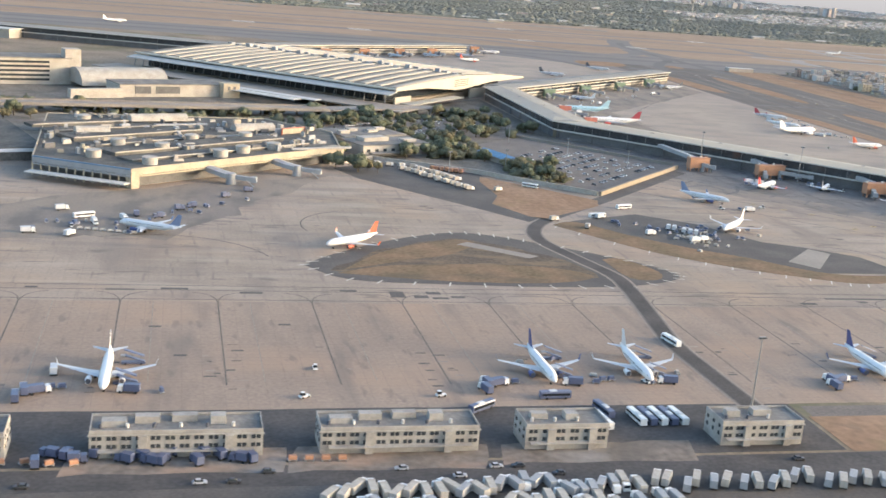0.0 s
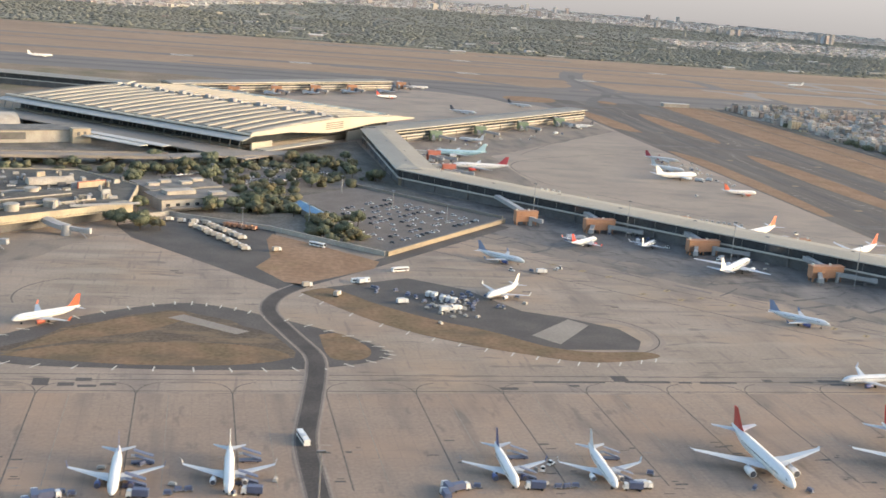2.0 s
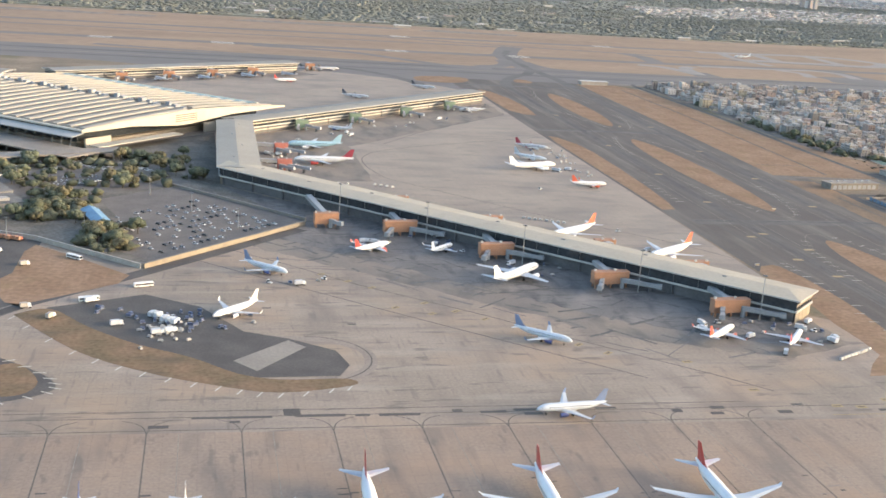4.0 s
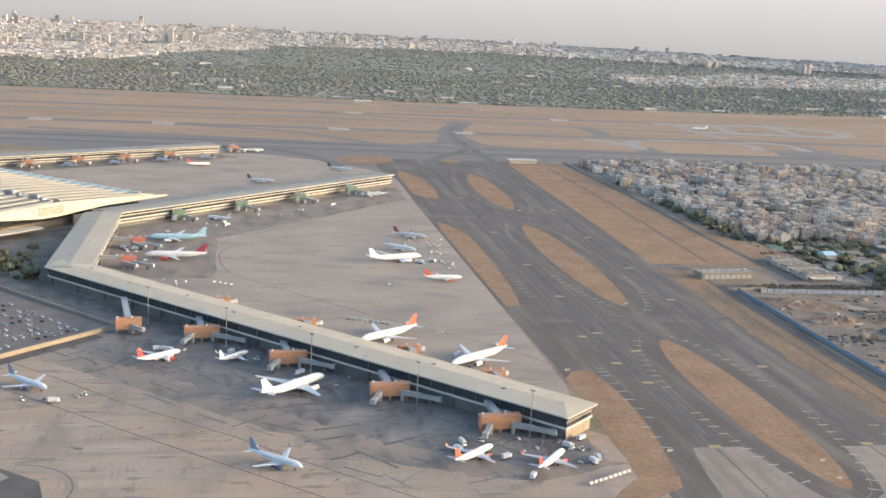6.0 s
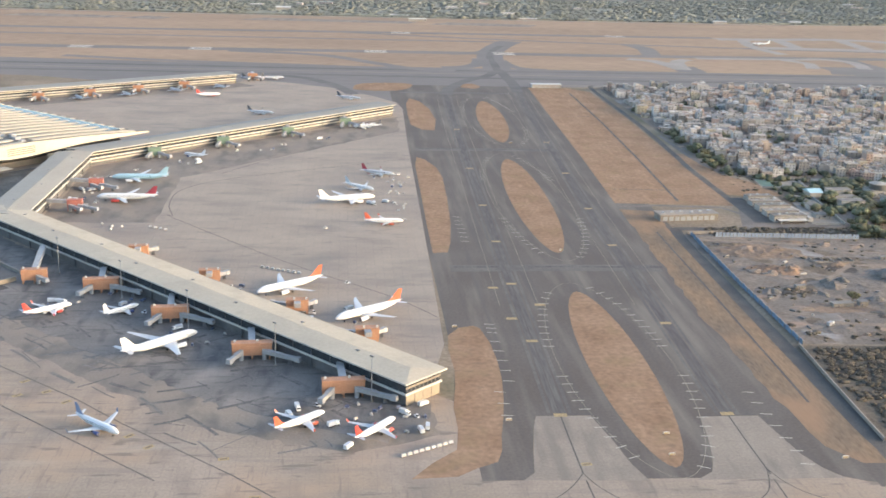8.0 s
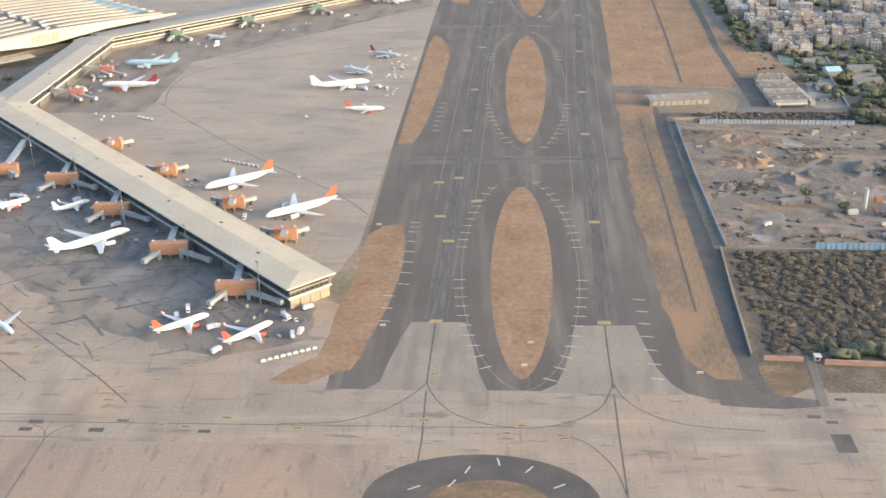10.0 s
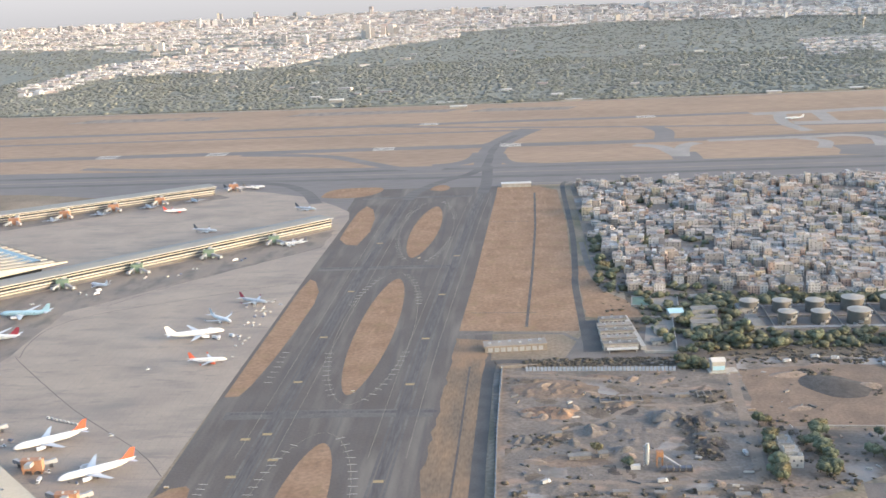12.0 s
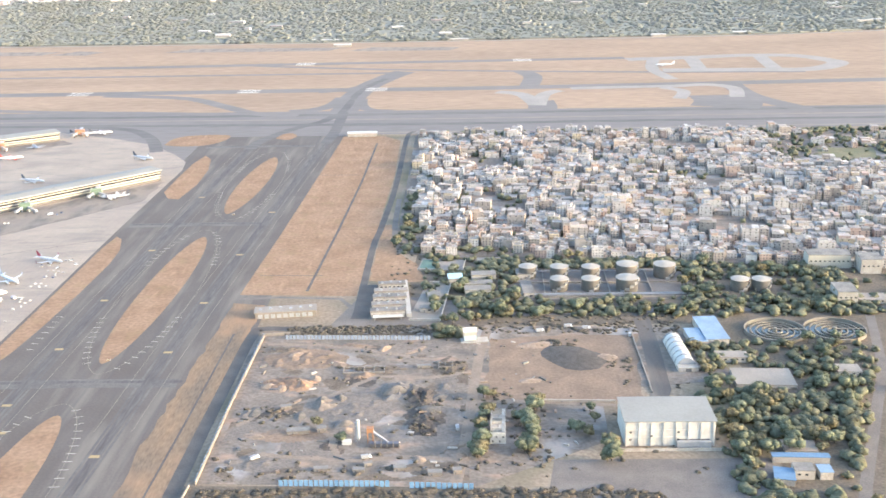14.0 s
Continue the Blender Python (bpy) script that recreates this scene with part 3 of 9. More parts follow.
sheet("grass_verge", smooth_way([(-321, -312), (-302, -302), (-277, -335), (-250, -362), (-222, -382), (-198, -406), (-176, -415), (-143, -415), (-141, -424), (-178, -432), (-208, -422), (-245, -402), (-282, -370), (-321, -312)], 4)[:-1], 0.13, GRASS_OLIVE, "curved verge of dry grass on the apron", "grass")
sheet("grass_verge", [(-329, -162), (-296, -196), (-262, -234), (-268, -252), (-319, -294), (-329, -290), (-345, -256), (-334, -230), (-334, -180)], 0.12, GRASS, "triangle of dry brown grass", "grass")
sheet("lane_pad", [(-438, -150), (-404, -122), (-345, -116), (-326, -150), (-330, -230), (-342, -256), (-322, -292), (-334, -306), (-362, -268), (-390, -231), (-425, -186)], 0.085, TARMAC_DARK, "dark asphalt vehicle lane", "lane")
strip("service_road", [(-336, -168), (-348, -252), (-322, -300)], 9, 0.11, TARMAC_DARK, "dark asphalt vehicle lane", "road")
strip("service_road", [(-322, -297), (-258, -232), (-142, -108)], 12, 0.11, TARMAC_DARK, "dark asphalt vehicle lane along the yard wall", "road")
APRON_LANE = [(-320, -298), (-335, -320), (-342, -350), (-333, -390), (-324, -424), (-325, -450), (-331, -490), (-337, -530), (-337, -565), (-336, -605)]
strip("lane_margin", APRON_LANE, 11.5, 0.15, STAINED_LANE, "dusty faded margin of a vehicle lane", "road", None, 5)
strip("lane_margin", APRON_LANE, 9.6, 0.168, DUSTY_ROAD, "worn margin of a vehicle lane", "road", None, 5)
strip("service_road", APRON_LANE, 7.8, 0.186, LANE, "worn dark vehicle lane across the apron", "road", None, 5)
bars = thing("island_bars", "pale painted bars round apron islands", "marking", "", "structure")
small_bar = Shape().box(0, 0, 0, 6.5, 0.7, 0.02).mesh("bar", LINE_PAINT)
ring = smooth_way([(-487, -414), (-466, -389), (-430, -358), (-393, -339), (-368, -344), (-344, -360), (-312, -385), (-289, -410), (-288, -428), (-321, -443), (-365, -447), (-418, -445), (-467, -439), (-487, -414)], 3)
for i, (x, y) in enumerate(ring[:-1]):
    part("bar", small_bar, None, bars, at=pose(x, y, 0.15, 0, 0, math.degrees(math.atan2((y + 400) * 2.2, x + 388))))
for x, y in smooth_way([(-321, -318), (-282, -374), (-245, -406), (-208, -426), (-178, -436), (-143, -428)], 3):
    part("bar", small_bar, None, bars, at=pose(x, y, 0.15, 0, 0, 62))

for x, y, a in ((263, -508, 60), (270, -497, 70), (285, -490, 100), (314, -509, 30), (300, -496, 55), (245, -512, 30)):
    part("bar", small_bar, None, bars, at=pose(x, y, 0.15, 0, 0, a))

# south apron: stand lines, joints and dark patches
joints = thing("stand_lines", "dark lead-in lines and sealed joints across the stands", "marking", "", "structure")
for k in range(-4, 14):
    x = -490 + k * 41.7
    part("line", Shape().box(x, -527, 0.045, 0.6, 98, 0.02), DARK_JOINT, joints)
    part("line", Shape().box(x + 14, -525, 0.045, 0.35, 95, 0.02), FADED_LINE, joints)
    strip("line", [(x, -478), (x - 1.5, -471), (x - 5, -466), (x - 11, -463)], 0.5, 0.06, DARK_JOINT, "", "", joints, 4)
    strip("line", [(x, -478), (x + 1.5, -471), (x + 5, -466), (x + 11, -463)], 0.5, 0.065, DARK_JOINT, "", "", joints, 4)
for y, x1 in ((-453, 60), (-460, 300), (-474, 60)):
    part("line", Shape().box((x1 - 950) / 2, y, 0.045, 950 + x1, 0.6, 0.02), DARK_JOINT, joints)
rng = random.Random(5)
patches = thing("repair_patches", "dark square asphalt repairs in pale concrete", "patch", "", "structure")
for x, y, w, d in ((-202, -461, 37, 2.4), (-174, -456, 8, 8), (-161, -460.5, 24, 3), (-141, -461, 7, 2.4), (-123, -461, 20, 3), (-201, -466, 5, 2.5), (-235, -470, 9, 3.2), (-448, -463, 7, 9), (-437, -466, 7, 4), (-430, -460, 7, 4), (-419, -466, 7, 3), (-428, -468, 8, 3)):
    part("patch", Shape().box(x, y, 0.05, w, d, 0.02), TARMAC_DARK, patches)
for i in range(22):
    x, y = rng.choice((rng.uniform(-700, -460), rng.uniform(-100, 160))), -461 + rng.choice((-6, -2, 1, 3))
    part("patch", Shape().box(x, y, 0.05, rng.uniform(5, 14), rng.uniform(2, 4), 0.02), TARMAC_DARK, patches)
stains = [Shape(), Shape(), Shape()]
for i in range(190):
    k = rng.randrange(-4, 14)
    x, y = -490 + k * 41.7 + rng.choice((-1, 1)) * rng.uniform(1.5, 7), rng.uniform(-583, -530)
    stains[rng.randrange(3)].box(x, y, 0.05, rng.uniform(1.5, 6), rng.uniform(0.4, 1.6), 0.015 + i * 0.0001)
for shape, material in zip(stains, (DARK_JOINT, STAINED_LANE, TARMAC_DARK)):
    tagged(part("oil_stain", shape, material), "small oil stains on concrete aircraft stands", "stain", "", "stuff")
for x, y in ((-558, -511), (-392, -275), (-548, -545), (-505, -508), (-395, -270), (-130, -330), (-178, -300)):
    part("patch", Shape().box(x, y, 0.05, 5, 2, 0.02), TARMAC_DARK, patches)
for x, y, a in ((-138, -228, 40), (-122, -244, 40), (-108, -258, 40), (-99, -299, 40), (-79, -290, 40), (-62, -306, 40), (-78, -311, 40), (-47, -321, 40), (-2, -367, 42), (11, -381, 42), (53, -396, 10), (73, -438, 5), (109, -461, 0), (122, -463, 0), (142, -454, 0), (181, -463, 0), (246, -454, 0), (297, -458, 0), (289, -465, 0), (318, -469, 0), (249, -407, 4)):
    part("patch", Shape().box(x, y, 0.1, 6.0, 3.4, 0.02, a), YELLOW_PAINT, patches, "ochre painted stand sign")
    part("patch_bar", Shape().box(x, y, 0.124, 4.0, 0.9, 0.01, a), DARK_JOINT, patches)
for x, y, w, d in ((457, -470, 10, 16), (448, -446, 7, 3), (456, -451, 6, 3), (466, -429, 6, 2.4)):
    part("patch", Shape().box(x, y, 0.05, w, d, 0.02), TARMAC_DARK, patches)
for pts in ([(-250, -118), (-158, -207), (-115, -253), (-43, -316), (-10, -350), (60, -415), (84, -440)], [(-270, -150), (-100, -310), (20, -419)], [(245, -417), (246, -471), (245, -500)], [(347, -414), (346, -463), (345, -560)]):
    strip("line", pts, 0.9, 0.07, DARK_JOINT, "", "", joints)
for pts in ([(245, -417), (250, -431), (260, -446), (276, -456), (295, -460), (312, -458), (327, -451), (339, -439), (345, -423), (347, -414)], [(245, -417), (238, -429), (229, -440), (218, -449), (199, -457), (170, -459)], [(315, -466), (327, -471), (336, -483), (342, -497), (345, -515)], [(347, -414), (352, -431), (364, -446), (385, -456), (420, -460)]):
    strip("line", pts, 0.7, 0.1, DARK_JOINT, "", "", joints, 4)
strip("line", [(100, -472), (143, -473), (171, -478), (193, -485), (207, -497), (214, -512)], 0.7, 0.1, YELLOW_PAINT, "", "", joints, 4)
for cx, cy, r, a0, a1 in ((-160, -385, 34, -90, 90), (-440, -330, 40, 110, 200), (-560, -420, 60, 20, 120)):
    strip("line", [(cx + r * math.cos(radians(a0 + (a1 - a0) * i / 20)), cy + r * math.sin(radians(a0 + (a1 - a0) * i / 20))) for i in range(21)], 0.8, 0.07, DARK_JOINT, "", "", joints)
strip("turn_scuff", [(-178, -352), (-146, -358), (-128, -376), (-130, -402), (-150, -420)], 7, 0.06, STAINED_LANE, "dark curved tyre scuff on pale concrete", "tyre mark", None, 5)
sheet("island_shoulder", [(277 + 56 * math.cos(i * math.tau / 32), -522 + 38 * math.sin(i * math.tau / 32)) for i in range(32)], 0.09, TARMAC_DARK, "round dark asphalt island", "island")
sheet("grass_island", wavy([(280 + 30 * math.cos(i * math.tau / 20), -524 + 19 * math.sin(i * math.tau / 20)) for i in range(20)], 5, 0.8, 81), 0.13, GRASS_OLIVE, "small patch of dry grass on an island", "grass")

for pts in ([(-46, 101), (-43, 92), (63, -38), (152, -130), (186, -178)], [(-46, 101), (-56, 150), (-50, 208), (-2, 260), (153, 346), (188, 366)], [(-20, 280), (60, 400), (150, 500), (188, 545)]):
    strip("line", pts, 0.8, 0.075, DARK_JOINT, "", "", joints, 4)
# land south of the apron
sheet("yard_lane", rect(-900, -640, -320, -598), 0.05, YARD_ASPHALT, "dark asphalt behind the apron", "road")
for x0, x1, y1 in ((-583, -518, -646), (-516, -453, -647), (-447, -380, -645)):
    sheet("dirt_strip", wavy([(x0, y1), (x1, y1), (x1 + 4, -630), (x0 + 4, -630)], 8, 1.2, 41), 0.1, SITE_EARTH, "bare dirt strip before the offices", "dirt")
sheet("road_south", rect(-900, -656, -120, -642), 0.09, YARD_ASPHALT, "asphalt road behind the apron offices", "road")
sheet("truck_yard", rect(-900, -800, -120, -656), 0.06, TARMAC_DARK, "dusty asphalt truck yard", "yard")
sheet("grass_verge", rect(-318, -641, -60, -611), 0.1, GRASS, "dry grass beyond the apron edge", "grass")
strip("service_road", [(-316, -606), (-60, -606), (500, -606)], 10, 0.07, DUSTY_ROAD, "road along the apron edge", "road")

# runways and their strips of grass
RUN_LAYER = 0.0
sheet("runway_field", [(-1900, 1255), (-500, 1225), (-100, 1190), (200, 1186), (2700, 1165), (2700, 2510), (1556, 2242), (350, 2190), (-950, 2214), (-1900, 2335)], 0.05, GRASS_FAR, "wide strips of dry grass between the runways", "grass")
FAR_PALE = mat("far_pale_concrete", (0.29, 0.258, 0.225), 0.8, vary=0.12, coarse=0.02, fine=0.2)
FAR_ASPHALT = mat("far_runway_asphalt", (0.16, 0.144, 0.132), 0.85, vary=0.12, coarse=0.01, fine=0.1, other=(0.18, 0.16, 0.147), stretch=(0.3, 1, 1))
FAR_WORN = mat("far_tyre_worn_asphalt", (0.118, 0.107, 0.1), 0.85, vary=0.2, coarse=0.01, fine=0.1, other=(0.145, 0.13, 0.12), stretch=(0.2, 1, 1))
FAR_SHOULDER = mat("far_dusty_shoulder", (0.245, 0.205, 0.17), 0.9, vary=0.15, coarse=0.01, fine=0.1, other=(0.21, 0.178, 0.15), stretch=(0.2, 1, 1))
sheet("taxiway_band", [(-1900, 1050), (-420, 1000), (-250, 940), (60, 900), (120, 860), (196, 770), (210, 935), (420, 935), (460, 965), (560, 968), (1000, 968), (1320, 985), (2700, 1010), (2700, 1180), (1200, 1188), (200, 1192), (-100, 1198), (-500, 1232), (-1900, 1262)], 0.045, FAR_ASPHALT, "broad dark asphalt band of two taxiways across the field", "taxiway")
for name, pts, w, z, m, lab in (
    ("taxiway_shoulder", [(-1900, 1135), (-300, 1112), (150, 1108), (600, 1098), (1100, 1102), (2700, 1105)], 9, 0, FAR_SHOULDER, "pale dusty shoulder between two taxiways"),
    ("taxiway_shoulder", [(450, 980), (800, 985), (1150, 998), (2700, 1020)], 10, 0, FAR_SHOULDER, "pale dusty shoulder before the village"),
    ("tyre_mark", [(-1900, 1085), (-250, 1072), (205, 1062), (600, 1050), (1080, 1058), (2700, 1065)], 20, 0, FAR_WORN, "dark tyre-worn taxiway centre"),
    ("tyre_mark", [(-1900, 1195), (-200, 1152), (260, 1146), (720, 1150), (1040, 1154), (2700, 1150)], 20, 0, FAR_WORN, "dark tyre-worn taxiway centre"),
    ("tyre_mark", [(281, 862), (292, 930), (330, 1020), (375, 1085), (396, 1150)], 20, 0, FAR_WORN, "dark tyre-worn bend of a taxiway"),
    ("tyre_mark", [(403, 900), (408, 980), (408, 1060), (406, 1180)], 20, 0, FAR_WORN, "dark tyre-worn bend of a taxiway"),
    ("tyre_mark", [(130, 850), (90, 960), (20, 1040), (-120, 1070)], 22, 0, FAR_WORN, "dark tyre-worn bend of a taxiway"),
    ("taxiway_cross", [(-120, 1388), (63, 1344), (166, 1243), (238, 1168), (320, 1140)], 30, 0, FAR_ASPHALT, "dark asphalt exit taxiway"),
    ("taxiway_cross", [(-420, 1265), (-200, 1215), (0, 1192), (150, 1170)], 26, 0, FAR_ASPHALT, "dark asphalt exit taxiway"),
    ("runway", [(-1900, 1400), (-351, 1411), (371, 1421), (860, 1428), (2700, 1520)], 44, 0, FAR_ASPHALT, "dark asphalt runway"),
    ("runway", [(-1900, 1760), (-493, 1772), (194, 1797), (899, 1821), (1031, 1830)], 36, 0, FAR_ASPHALT, "dark asphalt runway"),
    ("taxiway_cross", [(-1900, 1630), (-441, 1640), (479, 1642)], 20, 0, FAR_ASPHALT, "narrow asphalt taxiway between runways"),
    ("taxiway_cross", [(100, 1790), (479, 1690), (995, 1612), (1400, 1580)], 20, 0, FAR_ASPHALT, "dark asphalt taxiway between runways"),
    ("taxiway_cross", [(405, 1170), (408, 1240), (412, 1350), (432, 1470), (470, 1590), (500, 1660)], 54, 0, FAR_ASPHALT, "dark asphalt link taxiway"),
    ("tyre_mark", [(402, 1150), (408, 1240), (412, 1350), (432, 1470), (462, 1560)], 16, 0, FAR_WORN, "dark tyre-worn centre of a link taxiway"),
    ("taxiway_cross", [(300, 1186), (345, 1200), (378, 1250), (390, 1330)], 34, 0, FAR_ASPHALT, "curved asphalt fillet of a link taxiway"),
    ("taxiway_cross", [(500, 1176), (455, 1192), (434, 1240), (428, 1310)], 26, 0, FAR_ASPHALT, "curved asphalt fillet of a link taxiway"),
    ("taxiway_cross", [(330, 1400), (385, 1420), (420, 1470)], 26, 0, FAR_ASPHALT, "curved asphalt fillet of a link taxiway"),
    ("taxiway_cross", [(786, 1265), (788, 1210), (786, 1180)], 56, 0, FAR_ASPHALT, "dark asphalt link taxiway"),
    ("taxiway_cross", [(1150, 1300), (1150, 1230), (1130, 1170)], 130, 0, FAR_ASPHALT, "broad dark asphalt mouth of a loop taxiway"),
    ("taxiway_cross", [(775, 1440), (790, 1560), (770, 1640)], 42, 0, FAR_ASPHALT, "dark asphalt link taxiway"),
    ("taxiway_cross", [(1200, 1460), (1210, 1280), (1290, 1110)], 46, 0, FAR_ASPHALT, "dark asphalt link taxiway"),
    ("taxiway_cross", [(705, 1372), (755, 1335), (778, 1220)], 34, 0, FAR_PALE, "pale concrete link taxiway"),
    ("taxiway_cross", [(835, 1380), (800, 1335), (780, 1215)], 30, 0, FAR_PALE, "pale concrete link taxiway"),
    ("taxiway_cross", [(860, 1402), (1076, 1415), (1150, 1425), (1195, 1380), (1178, 1276)], 30, 0, FAR_PALE, "pale concrete loop taxiway"),
    ("taxiway_cross", [(1050, 1400), (1085, 1350), (1062, 1266)], 28, 0, FAR_PALE, "pale concrete loop taxiway"),
    ("taxiway_cross", [(1031, 1800), (1180, 1815), (1320, 1840), (1442, 1825), (1500, 1750), (1507, 1690), (1424, 1615), (1275, 1618), (1090, 1625)], 50, 0, FAR_PALE, "pale concrete loop taxiway"),
    ("taxiway_cross", [(1100, 1810), (1070, 1640), (1090, 1500)], 30, 0, FAR_PALE, "pale concrete link taxiway"),
    ("taxiway_cross", [(1190, 1815), (1175, 1620)], 36, 0, FAR_PALE, "pale concrete link taxiway"),
    ("taxiway_cross", [(1360, 1830), (1345, 1620)], 36, 0, FAR_PALE, "pale concrete link taxiway"),
    ("service_road", [(-1900, 2330), (-950, 2212), (353, 2187), (1556, 2240), (2700, 2500)], 12, 0, FAR_PALE, "pale perimeter road before the woods"),
):
    RUN_LAYER += 0.012
    strip(name, pts, w, 0.1 + RUN_LAYER, m, lab, "runway" if name == "runway" else "taxiway", None, 6)
for x0, x1, y in ((-760, -480, 2070), (-460, -360, 2060), (-160, 280, 2080), (330, 600, 2060)):
    sheet("burnt_patch", [(x0, y - 40), (x1, y - 50), (x1 + 30, y + 10), (x0 + 60, y + 30)], 0.09, STAND_EDGE, "dark burnt grass patch", "ground")
marks = thing("runway_marking", "white painted runway bars", "marking", "", "structure")
for cx, y in ((-180, 1412), (180, 1419), (450, 1423), (780, 1815), (250, 1799), (-420, 1410)):
    for k in (-3, -2, -1, 1, 2, 3):
        part("bar", Shape().box(cx, y + k * 6, 0.34, 45, 3, 0.02), LINE_PAINT, marks)
sheet("grass_island", smooth_way([(130, 900), (134, 948), (160, 974), (222, 976), (228, 938), (205, 898), (165, 888), (130, 900)], 4)[:-1], 0.36, GRASS, "dry grass island at the taxiway crossing", "grass")
sheet("grass_island", smooth_way([(312, 940), (318, 972), (334, 984), (346, 958), (336, 930), (312, 940)], 4)[:-1], 0.36, GRASS, "small dry grass island at the taxiway crossing", "grass")

# ---- terminal piers ----


def along(p0, p1):
    d = Vector((p1[0] - p0[0], p1[1] - p0[1]))
    return d.length, math.degrees(math.atan2(d.y, d.x))


def pier(label, p0, p1, width, top, roof_mat, facade="dark", hip=12.0, bays=9.0, mitre0=0.0, mitre1=0.0):
    """A long two-storey pier from p0 to p1 along its outer eave; it lies to the left of that way. mitre: how much the inner eave is
    shorter at each end."""
    length, turn = along(p0, p1)
    body = thing("terminal_pier", label, "airport pier", "terminal piers", at=spot(*p0, turn))
    w, eave, inset = width, top - 1.6, 3.0
    plan = [(0, 0), (length, 0), (length - mitre1, w), (mitre0, w)]
    roof = Shape()
    ridge = 1.6
    a, b = (mitre0 * 0.5), (length - mitre1 * 0.5)
    base = [(0, 0, eave + 0.9), (length, 0, eave + 0.9), (length - mitre1, w, eave + 0.9), (mitre0, w, eave + 0.9)]
    r0, r1 = (a, w / 2, eave + 0.9 + ridge), (b - hip, w / 2, eave + 0.9 + ridge)
    roof.add(base + [r0, r1], [(0, 1, 5, 4), (1, 2, 5), (2, 3, 4, 5), (3, 0, 4)])
    top_part = part("roof", roof, roof_mat, body)
    seams = Shape()
    step = 5.0
    for i in range(int((length - hip) / step)):
        x = 2 + i * step
        if x > mitre0 and x < length - mitre1 - hip:
            seams.beam((x, 0.2, eave + 0.92), (x, w / 2, eave + 0.92 + ridge), 0.08, 0.06)
            seams.beam((x, w - 0.2, eave + 0.92), (x, w / 2, eave + 0.92 + ridge), 0.08, 0.06)
    tagged(part("roof_seams", seams, roof_mat, top_part), kind="stuff")
    for i in range(int(length / 62)):
        part("roof_hatch", Shape().box(35 + i * 62, w * (0.4 if i % 2 else 0.62), eave + 1.6, 2.6, 1.6, 1.0), MULLION, top_part)
    part("fascia", Shape().prism(plan, eave, eave + 0.88), FASCIA, body, "pale metal eave fascia")

    def inner(d):
        return [(d if mitre0 <= 0 else 0.0, d), (length - d, d), (length - mitre1 - d, w - d), (mitre0 + (d if mitre0 <= 0 else 0), w - d)]

    part("glazing", Shape().prism(inner(inset), 8.6, eave), GLASS, body, "dark tinted curtain glazing")
    part("lower_wall", Shape().prism(inner(inset + 1.2), 0, 7.4), WALL_DARK, body)
    part("ledge", Shape().prism(inner(inset - 1.0), 7.4, 8.6), FASCIA, body, "white ledge between the storeys")
    if facade == "cream":
        part("band", Shape().prism(inner(inset - 0.5), 11.6, 12.6), CREAM, body, "cream sunshade band")
        part("low_band", Shape().prism(inner(inset - 0.2), 3.6, 4.8), CREAM, body, "cream band on the lower storey")
    post = Shape().box(0, 0, 0, 0.35, 0.5, eave - 8.6).mesh("mullion", MULLION)
    column = Shape().box(0, 0, 0, 0.9, 0.9, 7.4).mesh("column", MULLION)
    for i in range(int((length - 6) / (2 * bays))):
        x = 6 + i * bays * 2
        for y, ok in ((inset - 0.1, True), (w - inset + 0.1, mitre0 < x < length - mitre1 - 4)):
            if ok:
                part("mullion", post, None, body, at=pose(x, y, 8.6))
                if i % 2 == 0:
                    part("column", column, None, body, at=pose(x, y, 0))
    part("end_ledge", Shape().box(length - inset + 0.1, w / 2 - mitre1 / 2, 7.2, 0.8, w - 2 * inset, 1.0), FASCIA, body)
    for k in range(9):
        part("end_mullion", Shape().box(length - inset + 0.3, inset + 1 + k * (w - 2 * inset - 2) / 8 - mitre1 / 2, 8.6, 0.3, 0.35, eave - 8.6), MULLION, body)
    for k in range(4):
        part("end_panel", Shape().box(length - inset + 0.02, inset + 4 + k * (w - 2 * inset - 8) / 3, 0, 0.3, 7.0, 7.0), WALL_TAN, body)
    part("end_band", Shape().box(length - inset + 0.15, w / 2 - mitre1 / 2, 11.2, 0.5, w - 2 * inset, 1.3), WALL_TAN, body, "tan band across the end wall")
    return body


BEND = (-205.0, 48.0)
pier("long pier with a pale sheet-metal roof and dark glass front", BEND, (154.0, -336.0), 36.5, 17.0, ROOF_METAL, "dark", 14.0, 9.0, -13.9)
pier("pier link with a grey sheet-metal roof and dark glass", (-203.0, 312.0), BEND, 40.0, 17.0, LINK_ROOF, "dark", 0.0, 9.0, 0.0, -13.0)
pier("far pier with a grey roof and cream sunlit bands", (-172.0, 303.0), (190.0, 660.0), 36.0, 17.0, ROOF_GREY, "cream", 6.0, 9.0)
pier("distant pier with a grey roof and cream sunlit bands", (-420.0, 700.0), (-60.0, 948.0), 38.0, 16.0, ROOF_GREY, "cream", 6.0, 9.0)
pier("distant pier with a long dark roof beyond the main hall", (-470.0, 690.0), (-1150.0, 900.0), 40.0, 17.0, ROOF_GREY, "dark", 8.0, 12.0)


